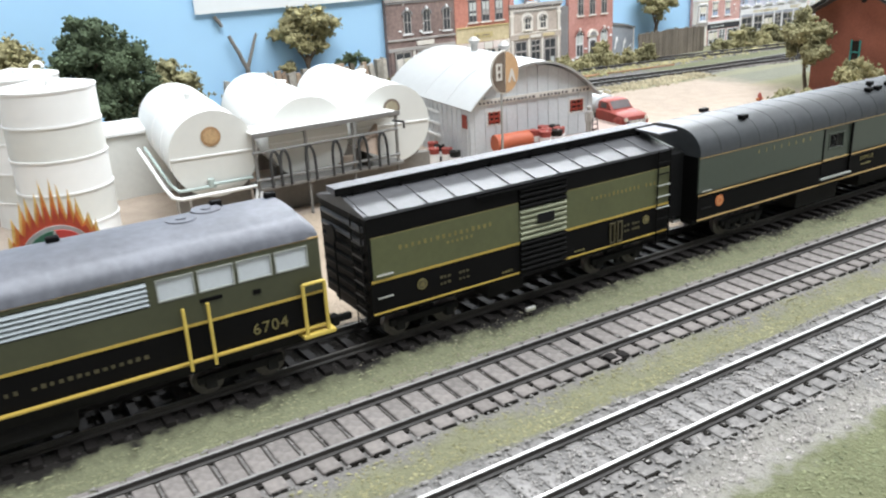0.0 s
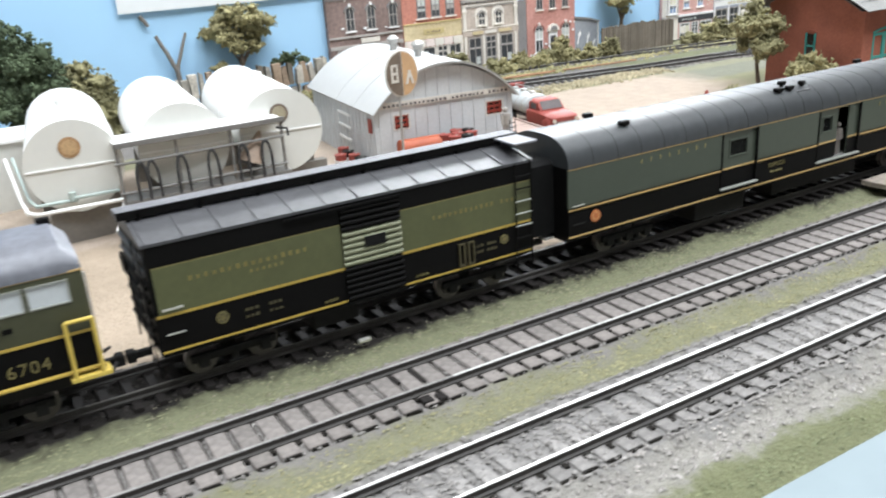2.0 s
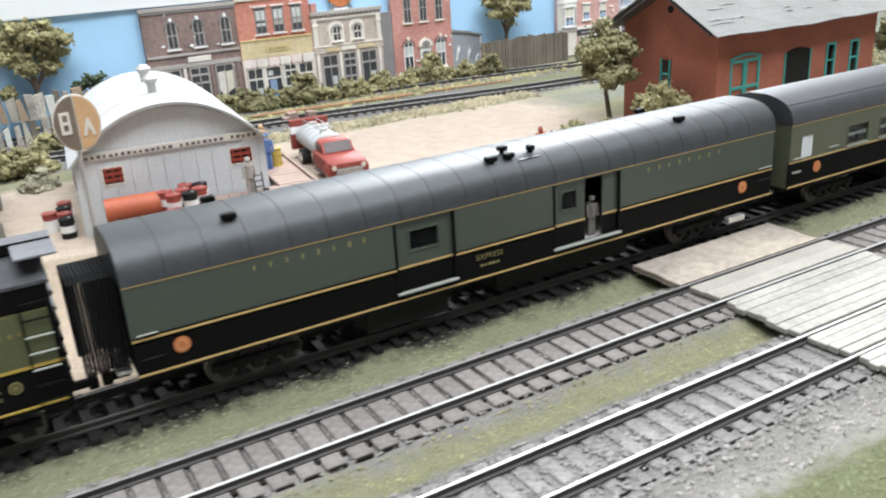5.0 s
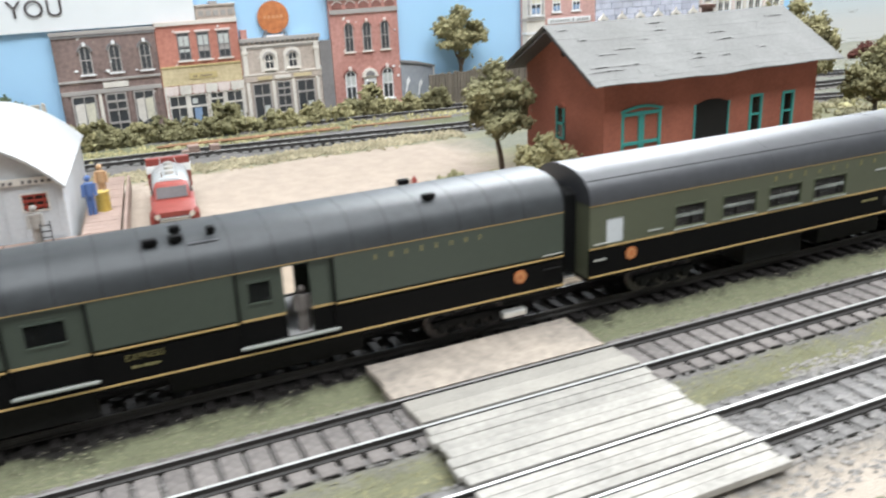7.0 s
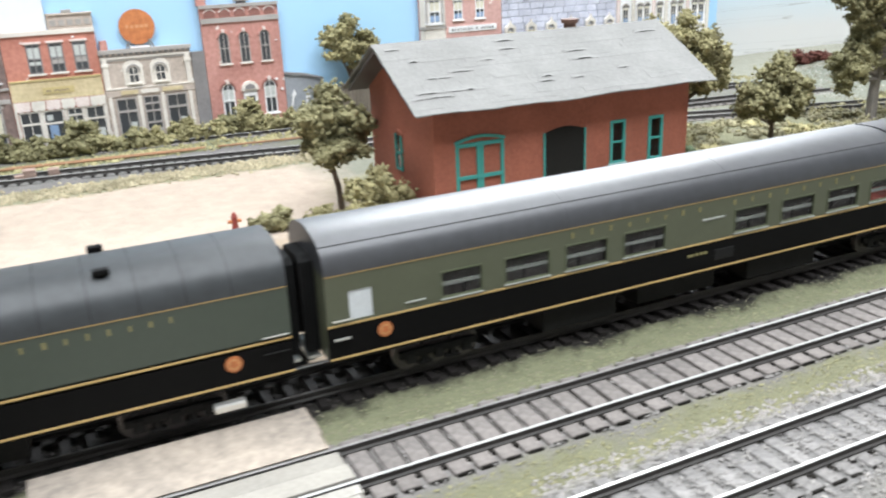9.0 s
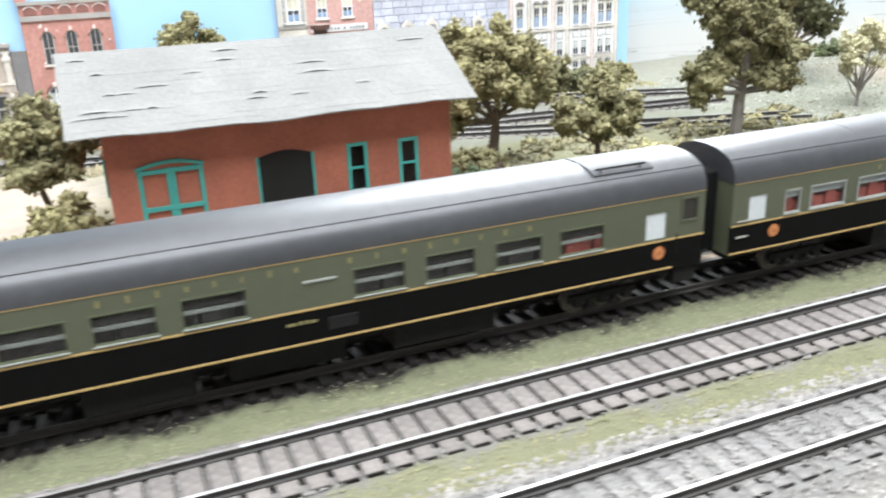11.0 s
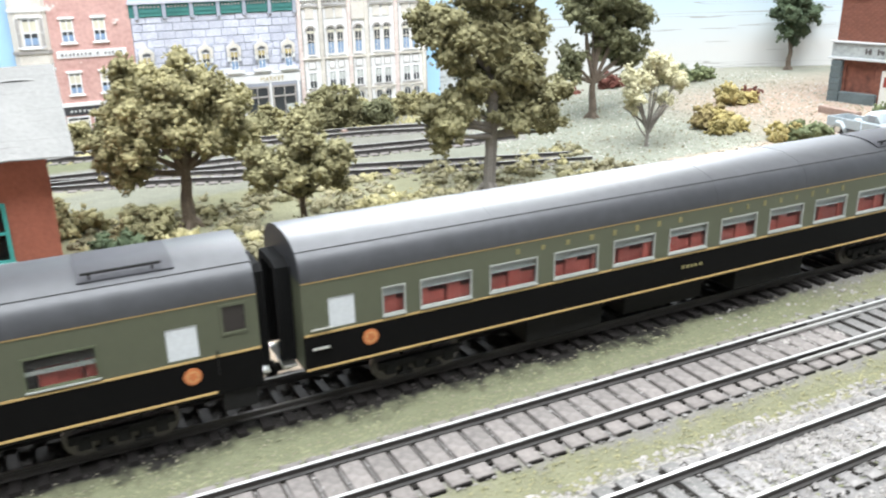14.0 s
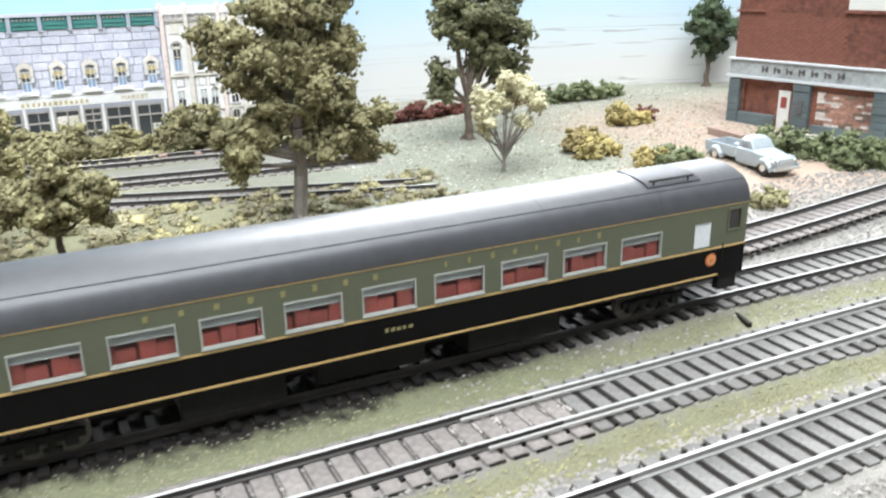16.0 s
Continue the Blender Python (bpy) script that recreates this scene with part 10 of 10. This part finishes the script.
def foam(name, n, place, size, material, label, seed, bits=20):
    """Low soft lumps of scenic foam, joined."""
    r2 = random.Random(seed)
    clumps = []
    for _ in range(n):
        p = place(r2)
        if p is not None:
            q = size * r2.uniform(0.5, 1.25)
            clumps.append((Vector((p[0], p[1], ground_z(*p) + q * 0.25)), q))
    ob = foliage(name, None, clumps, material, bits * 2, 0.0007, seed, squash=0.6)
    return tagged(ob, label, "turf", kind="stuff")


foam("rough_turf", 420, rough, 0.0040, M["scrub_pale"], "soft yellow-green foam lumps on the rough ground", 31)
foam("rough_turf", 150, rough, 0.0042, M["leaf_olive"], "olive foam lumps among the rough turf", 32)
foam("rough_turf", 60, rough, 0.0040, M["leaf_mid"], "dark green foam lumps among the rough turf", 36)
scatter("rough_turf", 3000, rough, 0.0014, M["turf_yellow"], "fine yellow-green turf on the rough ground", "turf", 37, 0.7)
scatter("yard_turf", 3500, lambda r: (r.uniform(0.30, 0.62), r.gauss(0.540, 0.006)), 0.0019, M["turf_tan"], "yellow turf fringe between the sandy lot and the yard", "turf", 33, 0.8)
scatter("yard_turf", 2500, lambda r: (r.uniform(0.30, 1.06), r.gauss(0.618, 0.008)), 0.0017, M["leaf_olive"], "olive turf between the yard lines", "turf", 34, 0.8)
scatter("lawn_flock", 2600, lambda r: (r.uniform(1.03, 1.40), r.uniform(0.36, 0.62)), 0.0009, mat("flock_white", (0.42, 0.41, 0.36), 0.95, 0, 0.3, 200, 0.3, rnd=0.25), "whitish flock specks on the lawn", "turf", 38, 0.5)
scatter("lawn_flock", 2600, lambda r: (r.uniform(1.03, 1.40), r.uniform(0.36, 0.62)), 0.0009, mat("flock_brown", (0.13, 0.105, 0.065), 0.95, 0, 0.3, 200, 0.3, rnd=0.25, col2=(0.2, 0.17, 0.10)), "brown earth crumbs on the lawn", "turf", 39, 0.5)
scatter("lawn_flock", 5000, lambda r: (r.uniform(1.03, 1.36), r.uniform(0.36, 0.62)), 0.0008, mat("flock_pale", (0.235, 0.24, 0.18), 0.95, 0, 0.3, 200, 0.3, rnd=0.25, col2=(0.31, 0.305, 0.25)), "pale flock scattered over the lawn", "turf", 35, 0.6)

# rusty rail stock and crates in the yard, hydrant on the lot
M["rust"] = mat("rust_orange", (0.30, 0.16, 0.085), 0.8, 0, 0.25)
t = thing("spare_rails", (0.50, 0.6060, 0.0055), "rusty orange spare rails lying between the yard lines", "rails")
for dx0, dx1, y0, y1 in ((0.418, 0.545, 0.6175, 0.6035), (0.424, 0.552, 0.6200, 0.6060), (0.560, 0.640, 0.6040, 0.5945)):
    bm = B()
    pipe(bm, [(dx0, y0, 0.0068), (dx1, y1, 0.0068)], 0.0008, 6)
    part("rail", bm, M["rust"], t)
for x, y, s in ((0.4390, 0.5850, 0.0075), (0.4530, 0.5835, 0.0065), (0.4330, 0.5810, 0.005), (0.9330, 0.5900, 0.005), (0.9560, 0.5890, 0.004)):
    t = thing("wooden_crate", (x, y, 0.0052), "small reddish wooden crate beside the yard line", "crate", "yard crates")
    for k in range(3):
        bm = B()
        box(bm, x - s / 2, x + s / 2, y - s / 2, y + s / 2, 0.0052 + k * s * 0.3, 0.0052 + (k + 0.93) * s * 0.3, 0.0002)
        part("slat", bm, M["wood_deck"], t)
t = thing("fire_hydrant", (0.5290, 0.4060, 0.0050), "small red and orange hydrant on the sandy lot", "hydrant")
bm = B()
tube(bm, (0.5290, 0.4060, 0.0050), (0.5290, 0.4060, 0.0125), 0.0016, 0.0014, 12)
tube(bm, (0.5290, 0.4060, 0.0125), (0.5290, 0.4060, 0.0150), 0.0018, 0.0006, 12)
part("body", bm, M["red"], t, smooth=True)
bm = B()
tube(bm, (0.5258, 0.4060, 0.0105), (0.5322, 0.4060, 0.0105), 0.0009, 0.0009, 10)
part("outlet", bm, M["orange"], t, smooth=True)

# brick courses of the store's upper front
BRICK = {}
for a, c, z, t in BR:
    w = round(c - a, 5)
    if w not in BRICK:
        bm = B()
        box(bm, 0, w, 0, 0.0009, 0, 0.0016)
        me = bpy.data.meshes.new("brick")
        bmesh.ops.recalc_face_normals(bm, faces=bm.faces)
        bm.to_mesh(me)
        bm.free()
        me.materials.append(M["brick_dark"])
        BRICK[w] = me
near_bricks = [r for r in BR if r[1] < 0.085][:300]
rest = [r for r in BR if r not in near_bricks]
V, F = [], []
for a, c, z, t in rest:
    n = len(V)
    V += [(x, y, zz) for zz in (z, z + 0.0016) for y in (0.00385, 0.0045) for x in (a, c)]
    F += [tuple(n + i for i in f) for f in ((0, 1, 5, 4), (4, 5, 7, 6), (0, 2, 3, 1), (0, 4, 6, 2), (1, 3, 7, 5))]
me = bpy.data.meshes.new("brickwork")
me.from_pydata(V, [], F)
me.materials.append(M["brick_dark"])
ob = new("brickwork", me)
ob.parent = rest[0][3]
ob["kind"] = "stuff"
rng = random.Random(5)
for k, (a, c, z, t) in enumerate(near_bricks):
    ob = new("brick", BRICK[round(c - a, 5)])
    ob.parent = t
    ob.location = (a, 0.00385 + rng.uniform(-0.00005, 0.00005), z)
